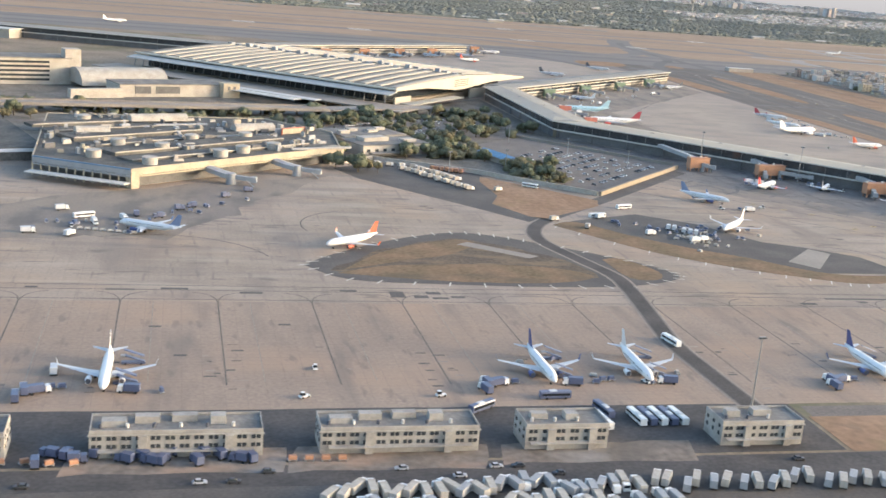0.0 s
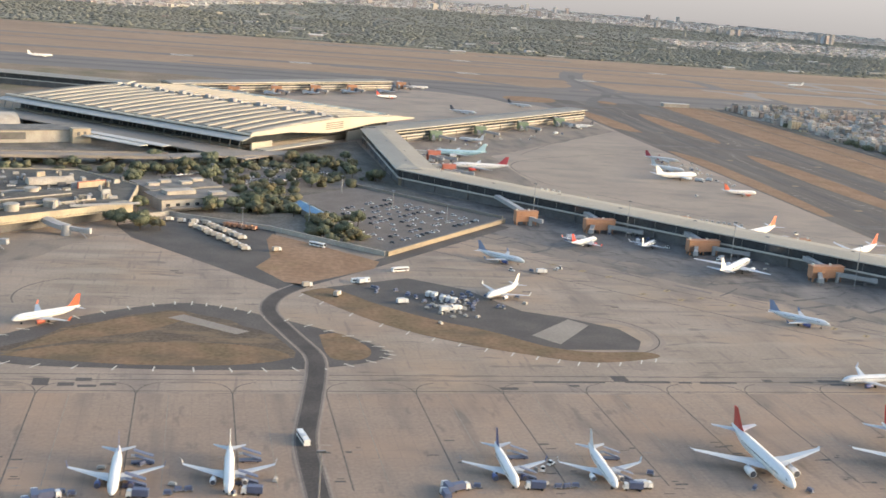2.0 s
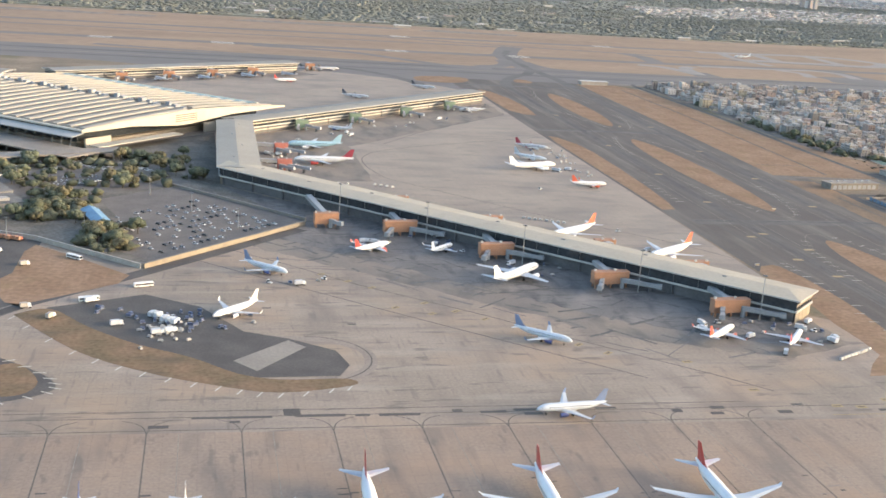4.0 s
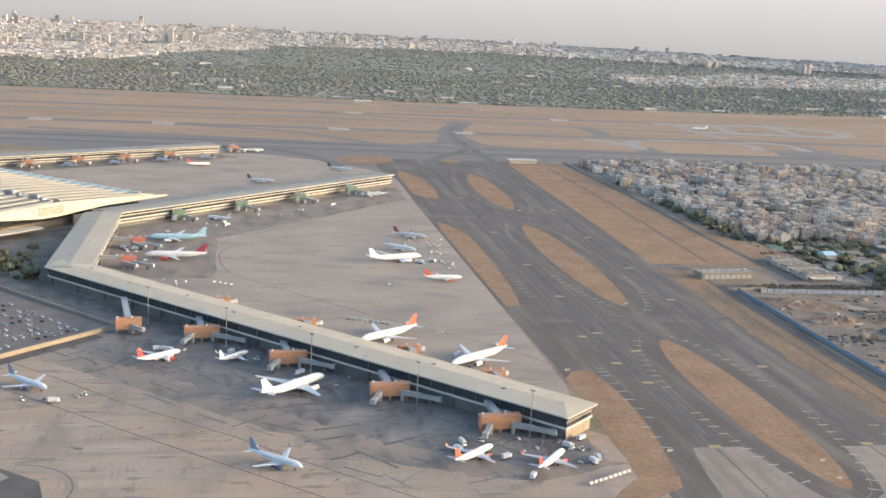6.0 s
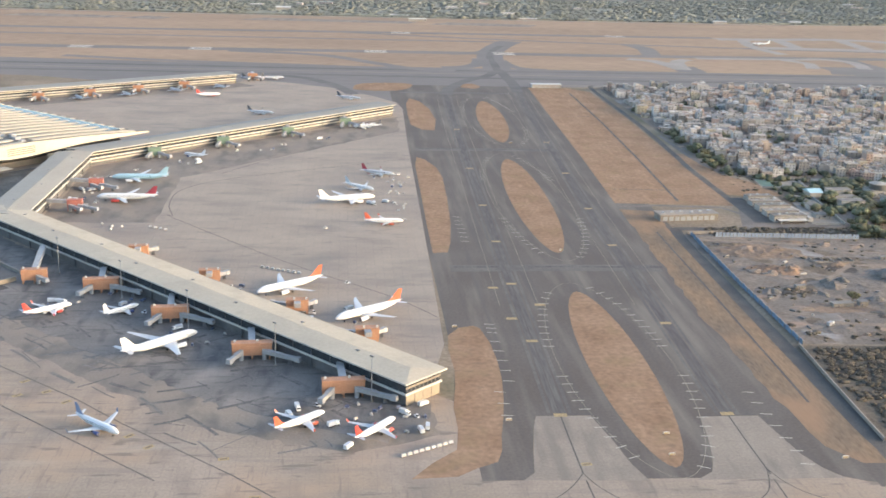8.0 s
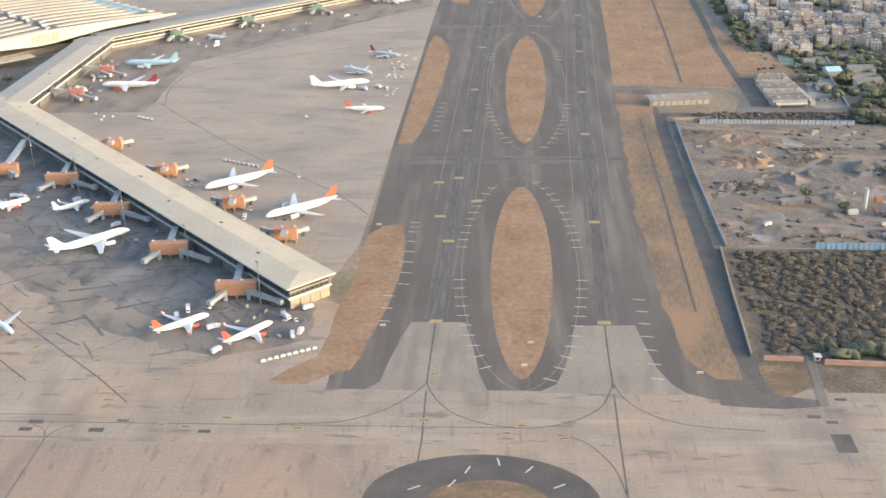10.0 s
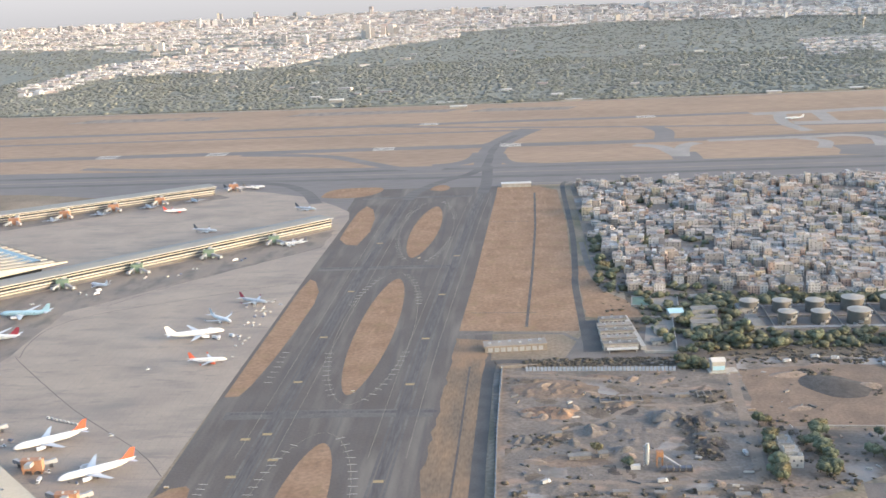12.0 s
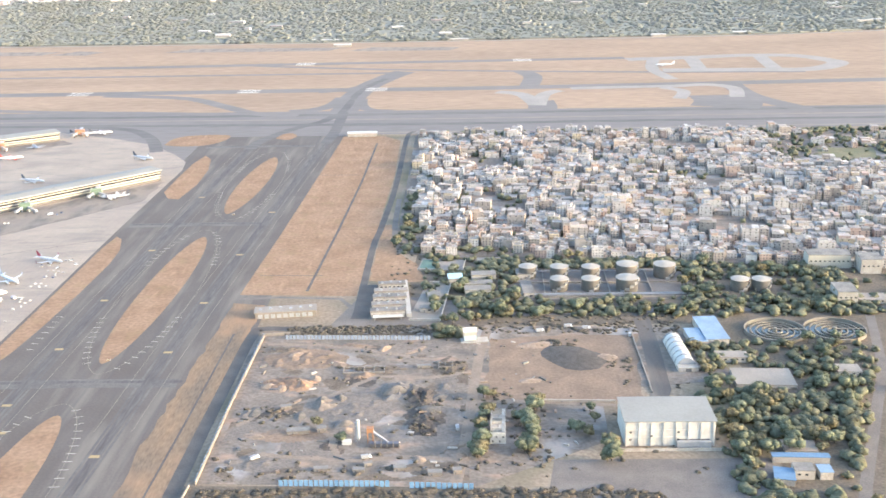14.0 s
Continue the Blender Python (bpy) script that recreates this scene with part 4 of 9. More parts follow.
def gate(label, x, y, turn, panel, reach_back, arms=((-7.0, -12.0, -7.0), (8.0, -13.0, 20.0)), group="gate houses", wide=26.0, lift=3.0):
    """A louvred gate house on legs; local x runs along its face and -y away from the pier. Each arm: where it starts along the house,
    how far it reaches out, and how far it swings along the face."""
    g = thing("gate_house", label, "gate house", group, at=spot(x, y, turn))
    w = wide
    house = part("house", Shape().box(0, 0, lift, w, 6, 11.2 - lift).box(0, 0, 11.2, w + 0.6, 6.6, 0.4), panel, g)
    for i in range(5):
        part("louvre", Shape().box(0, -3.1, lift + 0.8 + i * (10.0 - lift) / 5, w - 0.6, 0.22, 0.2), panel, house)
    for k in range(0, 4, 2):
        part("vent", Shape().box(-w * 0.42 + k * w * 0.28, 1 - k % 2 * 2, 11.6, 1.4, 1.4, 1.2 + 0.5 * (k % 2)), FASCIA, house)
    for lx in (-w * 0.44, 0, w * 0.44):
        for ly in (-2.2, 2.2):
            part("leg", Shape().box(lx, ly, 0, 1.0, 1.0, lift), panel, g)
    if reach_back:
        part("link_bridge", Shape().beam((0, 3.0, 9.4), (0, reach_back, 10.4), 4.6, 3.2), BRIDGE_GREY, g, "grey enclosed link bridge")
    for sx, out, swing in arms:
        sx *= w / 26.0
        arm = part("jet_bridge", Shape().beam((sx, -3.0, 5.8), (sx + swing * 0.55, -3.0 + out * 0.55, 5.4), 3.0, 2.9).beam((sx + swing * 0.5, -3.0 + out * 0.5, 5.2), (sx + swing, -3.0 + out, 4.9), 2.6, 2.5), BRIDGE_GREY, g, "grey telescopic jet bridge")
        part("cabin", Shape().box(sx + swing * 1.06, -3.0 + out * 1.06, 3.4, 4.0, 3.8, 3.1, math.degrees(math.atan2(out, swing)), 0.3), BRIDGE_GREY, arm)
        part("wheel_leg", Shape().box(sx + swing * 0.8, -3.0 + out * 0.8, 0.9, 2.4, 0.7, 3.4).tube((sx + swing * 0.8 - 1.4, -3.0 + out * 0.8, 0.5), (sx + swing * 0.8 + 1.4, -3.0 + out * 0.8, 0.5), 0.5), MULLION, arm)
        part("rotunda", Shape().tube((sx, -3.4, 0), (sx, -3.4, 7.4), 1.5, None, 10), BRIDGE_GREY, arm)
    return g


A_TURN = -46.9
front = gate("terracotta louvred gate house with grey jet bridges", -67, -121, 6.0, TERRACOTTA, 26)
for x, y in ((-6, -184), (57, -254), (117, -315)):
    copy_thing(front, spot(x, y, 5.0))
gate("terracotta louvred gate house at the end of a long link bridge", -122, -99, 8.0, TERRACOTTA, 62, ((4.0, -6.0, 6.0),), "gate houses", 19.0)
north = gate("terracotta louvred gate house behind the pier", -54, -34, 184.0, TERRACOTTA, 12, ((-7.0, -8.0, -8.0), (8.0, -9.0, 12.0)), "gate houses", 16.0)
for x, y in ((12, -99), (83, -169), (133, -227)):
    copy_thing(north, spot(x, y, 184.0))
green = gate("green louvred gate house at the far pier", -104, 362, 8.0, GREEN_PANEL, 18, ((-7.0, -14.0, -4.0), (8.0, -14.0, 12.0)), "gate houses", 15.0)
for x, y in ((-32, 430), (44, 500), (118, 572)):
    copy_thing(green, spot(x, y, 8.0))
CORNER_PANEL = mat("pinkish_red_louvre_panel", (0.45, 0.17, 0.13), 0.7, vary=0.15, coarse=0.15, fine=1.0)
side = gate("pinkish red louvred gate house in the pier's corner", -138, 204, 4.0, CORNER_PANEL, 0, ((-8.0, -9.0, 10.0), (8.0, -9.0, 16.0)), "gate houses", 14.0, 4.0)
part("link_bridge", Shape().beam((-7, 0, 9.4), (-26, 2, 10.0), 4.4, 3.2), BRIDGE_GREY, side, "grey enclosed link bridge")
copy_thing(side, spot(-140, 118, 4.0))
distant = gate("terracotta louvred gate house at the distant pier", -333, 742, 6.0, TERRACOTTA, 20, ((-7.0, -14.0, -4.0), (8.0, -14.0, 10.0)), "gate houses", 16.0, 2.0)
for x, y in ((-268, 786), (-204, 832), (-140, 878), (-40, 985)):
    copy_thing(distant, spot(x, y, 6.0))

# ---- main terminal hall ----
HALL = spot(-333, 185, 49.3)          # local x along the sunlit end, local y along the front, away from the end
hall = thing("terminal_hall", "vast terminal hall under a ribbed cream roof", "airport terminal", at=HALL)
HX, HY, HZ = 305.0, 345.0, 22.0


def crest(x):
    """Height of the hall's roof across its depth."""
    u = x / HX
    return HZ + (6.0 * math.sin(min(u, 0.52) / 0.52 * math.pi / 2) if u < 0.52 else 6.0 - 9.0 * ((u - 0.52) / 0.48) ** 1.5)


bow = [-4 + (HX + 12) * i / 12 for i in range(13)]
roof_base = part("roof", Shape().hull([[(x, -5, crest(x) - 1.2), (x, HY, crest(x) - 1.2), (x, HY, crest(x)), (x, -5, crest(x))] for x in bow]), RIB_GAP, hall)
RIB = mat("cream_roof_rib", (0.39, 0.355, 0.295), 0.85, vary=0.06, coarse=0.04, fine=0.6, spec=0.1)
for i in range(18):
    y = -3 + i * 19.2
    for x0, x1, off in ((2, HX * 0.49, 0), (HX * 0.54, HX + 2, 7)):
        xs = [x0 + (x1 - x0) * k / 6 for k in range(7)]
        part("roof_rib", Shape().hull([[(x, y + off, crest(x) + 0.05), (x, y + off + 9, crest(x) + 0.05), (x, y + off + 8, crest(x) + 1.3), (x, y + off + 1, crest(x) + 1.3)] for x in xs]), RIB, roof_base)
for i in range(26):
    part("roof_plant", Shape().box(HX * 0.515 + (i % 3) * 3 - 3, 8 + i * 13, HZ + 5.6, 5 + i % 2 * 3, 6, 2.4 + i % 3), BRIDGE_GREY, roof_base)
part("end_fascia", Shape().hull([[(-6, y, HZ - 2.0), (HX * 0.2, y, HZ - 2.5), (HX * 0.43, y, HZ - 8.5), (HX * 0.5, y, HZ - 8.5), (HX * 0.72, y, HZ - 4.2), (HX + 14, y, HZ - 4.4), (HX + 14, y, HZ - 2.8), (HX * 0.76, y, HZ + 3.6), (HX * 0.52, y, HZ + 7.0), (HX * 0.25, y, HZ + 4.6), (-6, y, HZ + 1.0)] for y in (-6.4, -5.0)]), CREAM, hall, "deep cream fascia over the sunlit end")
for i in range(4):
    part("louvre_slot", Shape().box(HX * 0.47, -6.5, HZ - 4.6 + i * 2.2, 34, 0.3, 0.9), WALL_DARK, hall)
part("glass_wall", Shape().box(HX / 2, HY / 2 + 6, 6, HX - 20, HY - 24, HZ - 6), GLASS, hall, "dark glass walls of the hall")
part("podium", Shape().box(HX / 2, HY / 2 + 4, 0, HX - 8, HY - 14, 6.2), WALL_TAN, hall)
for x, w, h in ((22, 34, 12), (200, 40, 11)):
    part("end_wall", Shape().box(x, 1.0, 0, w, 2.0, h), CREAM, hall)
part("end_canopy", Shape().box(60, -16, 7, 120, 14, 1.0), CREAM, hall)
part("front_skylight", Shape().hull([[(-20, y, HZ - 5.2), (-5, y, HZ - 2.6), (-5, y, HZ - 2.0), (-20, y, HZ - 4.4)] for y in (-8, HY)]), mat("white_glazed_eave", (0.46, 0.445, 0.415), 0.8, vary=0.12, coarse=0.3, fine=1.0, spec=0.1), hall, "broad white glazed eave")
part("eave", Shape().box(-4.5, HY / 2 - 4, HZ - 0.9, 5, HY + 8, 1.5), CREAM, hall, "cream front eave")
for i in range(28):
    part("column", Shape().tube((-14, 2 + i * 12.5, 6), (-10, 2 + i * 12.5, HZ - 4), 0.4, 0.4, 6), MULLION, hall)
for i in range(22):
    part("mullion", Shape().box(9.6, 16 + i * 15, 6, 0.5, 0.6, HZ - 6), MULLION, hall)
part("forecourt", Shape().box(-34, HY / 2 - 10, 6.2, 42, HY + 60, 1.2), PALE_CONCRETE, hall, "elevated concrete drop-off deck")
for i in range(20):
    part("pier_column", Shape().box(-48, i * 20 - 30, 0, 1.6, 1.6, 6.2), PALE_CONCRETE, hall)
    part("pier_column", Shape().box(-22, i * 20 - 30, 0, 1.6, 1.6, 6.2), PALE_CONCRETE, hall)
for k in range(2):
    part("canopy", Shape().box(-66 - k * 17, 118 + k * 14, 8, 12, 140, 0.8), FASCIA, hall, "white walkway canopy")

# ---- aircraft ----


def airliner(label, length, span, radius, body, tail, engine, wing=WING_GREY, belly=None, group="parked aircraft", nose_tint=None):
    """An airliner with its nose tip over the origin, heading along +x."""
    plane = thing("airliner", label, "airliner", group)
    kx, ky, kr = length / 37.6, span / 35.8, radius / 2.0
    zc = 3.75 * kr ** 0.8
    fin_top = 8.0 * kr ** 0.75
    tip_rise = 5.9 * kr if radius < 2.3 else 4.2 * kr
    fus = Shape()
    rings, n = [], 16
    for x, r, dz in ((0.0, 0.06, -0.75), (0.35, 0.55, -0.62), (1.1, 1.0, -0.45), (2.4, 1.48, -0.22), (4.0, 1.82, -0.06), (6.0, 1.98, 0), (12, 2.0, 0), (19, 2.0, 0), (24.5, 2.0, 0), (27.5, 1.86, 0.12), (30.5, 1.5, 0.42), (33.5, 1.0, 0.82), (36.0, 0.5, 1.2), (37.4, 0.22, 1.4), (37.6, 0.06, 1.42)):
        rings.append([(-x * kx, r * kr * math.cos(a * math.tau / n), zc + dz * kr + r * kr * math.sin(a * math.tau / n)) for a in range(n)])
    fuselage = part("fuselage", fus.hull(rings), body, plane, smooth=True)
    glass = Shape()
    for s in (-1, 1):
        for k, (x0, x1, y0, y1) in enumerate(((1.55, 2.5, 0.05, 0.85), (1.75, 2.9, 0.9, 1.28))):
            za, zb = zc + (0.42 - 0.1 * k) * kr, zc + (1.02 - 0.2 * k) * kr
            glass.add([(-x0 * kx + 0.05, s * y0 * kr, za), (-x0 * kx - 0.35 * k, s * y1 * kr * 1.04, za), (-x1 * kx, s * y1 * kr * 0.98, zb), (-x1 * kx + 0.1, s * y0 * kr, zb + 0.12)], [(0, 1, 2, 3)])
    part("cockpit_windows", glass, DARK_WINDOW, fuselage)
    for s in (-1, 1):
        row = Shape()
        for i in range(int(22 * kx / 1.1)):
            row.box(-(6.2 * kx + i * 1.1), s * 1.985 * kr, zc + 0.35 * kr, 0.5, 0.06, 0.42)
        tagged(part("cabin_glazing", row, DARK_WINDOW, fuselage), kind="stuff")

    def aero(root, tip, thick_r, thick_t):
        """A thin tapered aerofoil between two edges, each (lead, trail, across, height)."""
        out = []
        for (lead, trail, y, z), t in ((root, thick_r), (tip, thick_t)):
            c = lead - trail
            out.append([(lead, y, z), (lead - 0.3 * c, y, z + t * 0.6), (trail, y, z), (lead - 0.35 * c, y, z - t * 0.4)])
        return out

    for s in (1, -1):
        w = Shape()
        stations = [((-11.8, -19.2), 1.6, 2.35, 1.0), ((-14.9, -19.4), 6.4, 2.85, 0.6), ((-20.9, -22.6), 17.0, 3.75, 0.2)]
        rr = []
        for (lead, trail), y, z, t in stations:
            c = (lead - trail) * kx
            rr.append([(lead * kx, s * y * ky, z * kr), (lead * kx - 0.3 * c, s * y * ky, z * kr + t * 0.6 * kr), (trail * kx, s * y * ky, z * kr), (lead * kx - 0.35 * c, s * y * ky, z * kr - t * 0.4 * kr)])
        wing_part = part("wing", w.hull(rr if s > 0 else [r[::-1] for r in rr]), wing, plane)
        part("winglet", Shape().hull(aero((-21.0 * kx, -22.5 * kx, s * 17.0 * ky, 3.8 * kr), (-22.3 * kx, -23.1 * kx, s * 17.7 * ky, tip_rise), 0.15, 0.08)), tail if radius < 2.3 else wing, wing_part)
        ey, ez, er = s * 5.75 * ky, 1.75 * kr ** 0.9, 1.08 * kr
        nac, m = [], 14
        for x, r in ((-10.2, 0.86), (-10.25, 1.0), (-11.2, 1.08), (-12.8, 1.0), (-14.2, 0.72), (-15.0, 0.35)):
            nac.append([(x * kx, ey + r * er * math.cos(a * math.tau / m), ez + r * er * math.sin(a * math.tau / m)) for a in range(m)])
        eng = part("engine", Shape().hull(nac), engine, plane, smooth=True)
        part("intake", Shape().tube((-10.3 * kx, ey, ez), (-10.17 * kx, ey, ez), 0.84 * er, None, 14), DARK_PAINT, eng)
        part("pylon", Shape().hull([[(-11.5 * kx, ey - 0.15, ez + 0.8 * er), (-11.5 * kx, ey + 0.15, ez + 0.8 * er), (-16.0 * kx, ey + 0.15, 2.7 * kr), (-16.0 * kx, ey - 0.15, 2.7 * kr)], [(-12.5 * kx, ey - 0.15, 2.9 * kr), (-12.5 * kx, ey + 0.15, 2.9 * kr), (-16.5 * kx, ey + 0.15, 3.1 * kr), (-16.5 * kx, ey - 0.15, 3.1 * kr)]]), wing, eng)
        part("tailplane", Shape().hull([[(-32.2 * kx, s * 0.7 * kr, zc + 0.9 * kr), (-33.5 * kx, s * 0.7 * kr, zc + 1.2 * kr), (-36.0 * kx, s * 0.7 * kr, zc + 0.95 * kr), (-33.5 * kx, s * 0.7 * kr, zc + 0.75 * kr)], [(-35.6 * kx, s * 6.2 * ky, zc + 1.5 * kr), (-36.0 * kx, s * 6.2 * ky, zc + 1.58 * kr), (-37.0 * kx, s * 6.2 * ky, zc + 1.5 * kr), (-36.0 * kx, s * 6.2 * ky, zc + 1.45 * kr)]]), wing, plane)
        part("main_gear", Shape().tube((-17.8 * kx, s * 3.8 * kr, 0.55), (-17.8 * kx, s * 3.6 * kr, 2.4 * kr), 0.16).tube((-17.8 * kx, s * 3.8 * kr - 0.55, 0.55), (-17.8 * kx, s * 3.8 * kr + 0.55, 0.55), 0.55, None, 10), RUBBER_BLACK, plane)
    part("nose_gear", Shape().tube((-5.0 * kx, 0, 0.4), (-5.0 * kx, 0, zc - 1.4 * kr), 0.12).tube((-5.0 * kx, -0.35, 0.4), (-5.0 * kx, 0.35, 0.4), 0.4, None, 10), RUBBER_BLACK, plane)
    f = Shape()
    f.hull([[(-28.6 * kx, 0, zc + 1.7 * kr), (-32.0 * kx, 0.22 * kr, zc + 1.5 * kr), (-36.2 * kx, 0, zc + 1.45 * kr), (-32.0 * kx, -0.22 * kr, zc + 1.5 * kr)], [(-31.0 * kx, 0, zc + 2.6 * kr), (-33.0 * kx, 0.2 * kr, zc + 2.6 * kr), (-36.5 * kx, 0, zc + 2.6 * kr), (-33.0 * kx, -0.2 * kr, zc + 2.6 * kr)], [(-35.2 * kx, 0, zc + fin_top), (-36.0 * kx, 0.1 * kr, zc + fin_top), (-37.6 * kx, 0, zc + fin_top), (-36.0 * kx, -0.1 * kr, zc + fin_top)]])
    part("fin", f, tail, plane)
    part("belly_fairing", Shape().hull([[(x * kx, y * kr, z * kr) for y, z in ((-w1, 2.2), (-w1 * 0.7, 1.62), (w1 * 0.7, 1.62), (w1, 2.2))] for x, w1 in ((-11.0, 1.2), (-13.5, 1.9), (-19.0, 1.9), (-21.5, 1.0))]), belly or body, fuselage)
    return plane


def park(maker, places):
    first = None
    for x, y, heading in places:
        if first is None:
            first = maker()
            first.matrix_basis = spot(x, y, heading)
        else:
            copy_thing(first, spot(x, y, heading))


N = (37.6, 35.8, 2.0)
W = (58.0, 60.0, 2.95)
park(lambda: airliner("white narrow-body airliner with pale tail", *N, WHITE_PAINT, WHITE_PAINT, WHITE_PAINT), [(-369, -581, -92), (-223, -583, -92), (-574, -586, -91)])
park(lambda: airliner("white narrow-body airliner with navy tail and engines", *N, WHITE_PAINT, NAVY_PAINT, NAVY_PAINT), [(-409, -582, -90), (-262, -581, -91)])
park(lambda: airliner("pale blue-grey narrow-body airliner with muted blue tail", *N, GREYBLUE_PAINT, TAIL_BLUE, NAVY_PAINT), [(-580, -345, 151), (-7, -370, -40), (-56, -465, -174), (-161, -235, -42)])
park(lambda: airliner("white narrow-body airliner with bright orange tail", *N, WHITE_PAINT, ORANGE_PAINT, ORANGE_PAINT), [(-472, -384, -146), (106, -344, 42), (173, 78, 4)])
park(lambda: airliner("white wide-body airliner with tall red tail", *W, WHITE_PAINT, RED_PAINT, WHITE_PAINT), [(-151, -588, -91), (-77, -588, -91), (-3, -588, -91)])
park(lambda: airliner("white narrow-body airliner with pale grey tail on dark pad", *N, WHITE_PAINT, WHITE_PAINT, WHITE_PAINT), [(-210, -324, -136)])
park(lambda: airliner("white narrow-body airliner with red tail and engines", *N, WHITE_PAINT, RED_PAINT, RED_PAINT), [(-81, -156, 40), (147, -353, 51), (-76, 813, 19)])
park(lambda: airliner("small white airliner with navy underside", 31.0, 30.0, 1.75, WHITE_PAINT, WHITE_PAINT, NAVY_PAINT), [(-33, -157, 48), (-72, 372, 151)])
park(lambda: airliner("white wide-body airliner with small red tail mark", 61.0, 58.0, 2.9, WHITE_PAINT, WHITE_PAINT, WHITE_PAINT), [(17, -216, 44), (148, 168, 20)])
park(lambda: airliner("white wide-body airliner with orange-red tail", 60.0, 52.0, 2.9, WHITE_PAINT, ORANGE_PAINT, WHITE_PAINT), [(51, -133, 215), (111, -191, 215)])
park(lambda: airliner("light blue wide-body airliner with blue tail", 60.0, 58.0, 2.9, SKY_PAINT, SKY_PAINT, WHITE_PAINT), [(-130, 243, 180)])
park(lambda: airliner("white wide-body airliner with dark red tail", 60.0, 58.0, 2.9, WHITE_PAINT, MAROON_PAINT, RED_PAINT), [(-128, 158, 178)])
park(lambda: airliner("pale grey-white airliner with light grey tail", 40.0, 36.0, 2.0, WHITE_PAINT, WING_GREY, WING_GREY), [(148, 200, -40)])
park(lambda: airliner("pale grey airliner with maroon tail", 40.0, 36.0, 2.0, WING_GREY, MAROON_PAINT, WING_GREY), [(172, 272, -25)])
park(lambda: airliner("pale grey airliner with dark tail", 40.0, 36.0, 2.0, WING_GREY, DARK_PAINT, WING_GREY), [(16, 651, -16), (141, 790, -23), (128, 558, -171), (-288, 775, 120), (-226, 815, 122), (-160, 862, 124), (-95, 905, 124), (-20, 996, 15), (12, 1003, 15), (60, 610, 130), (-180, 905, 20)])
park(lambda: airliner("white airliner rolling on a far taxiway", 44.0, 36.0, 2.0, WHITE_PAINT, WHITE_PAINT, WHITE_PAINT), [(1085, 1690, 180), (-640, 1170, 20)])

# ---- old terminal, offices and yards in the west ----
PLASTER = mat("weathered_white_plaster", (0.42, 0.385, 0.335), 0.8, vary=0.2, coarse=0.12, fine=1.0, other=(0.35, 0.315, 0.27))
FLAT_ROOF = mat("dusty_flat_roof", (0.25, 0.23, 0.205), 0.95, vary=0.2, coarse=0.08, fine=0.7, other=(0.165, 0.155, 0.142), spec=0.1)
OLD_ROOF = mat("grey_bitumen_roof", (0.1, 0.096, 0.088), 0.95, vary=0.3, coarse=0.05, fine=0.5, other=(0.15, 0.14, 0.125), spec=0.1)
overlay_noise(OLD_ROOF, (0.2, 0.185, 0.16), 0.05, (1, 1, 1), 0.55, 0.68, 0.6)
OLD_CREAM = mat("old_cream_concrete", (0.42, 0.36, 0.265), 0.7, vary=0.15, coarse=0.1, fine=0.8, other=(0.34, 0.295, 0.225))
OFFICE_WALL = mat("grimy_office_render", (0.38, 0.355, 0.32), 0.8, vary=0.16, coarse=0.15, fine=1.2, other=(0.29, 0.267, 0.238))
WINDOW = mat("window_pane", (0.05, 0.055, 0.06), 0.2, vary=0.2, spec=0.6)
RED_SIGN = paint("dull_red_sign_paint", (0.36, 0.11, 0.075))
TAN_BRICK = mat("tan_wall_coping", (0.3, 0.245, 0.18), 0.8, vary=0.12, coarse=0.2, fine=1)


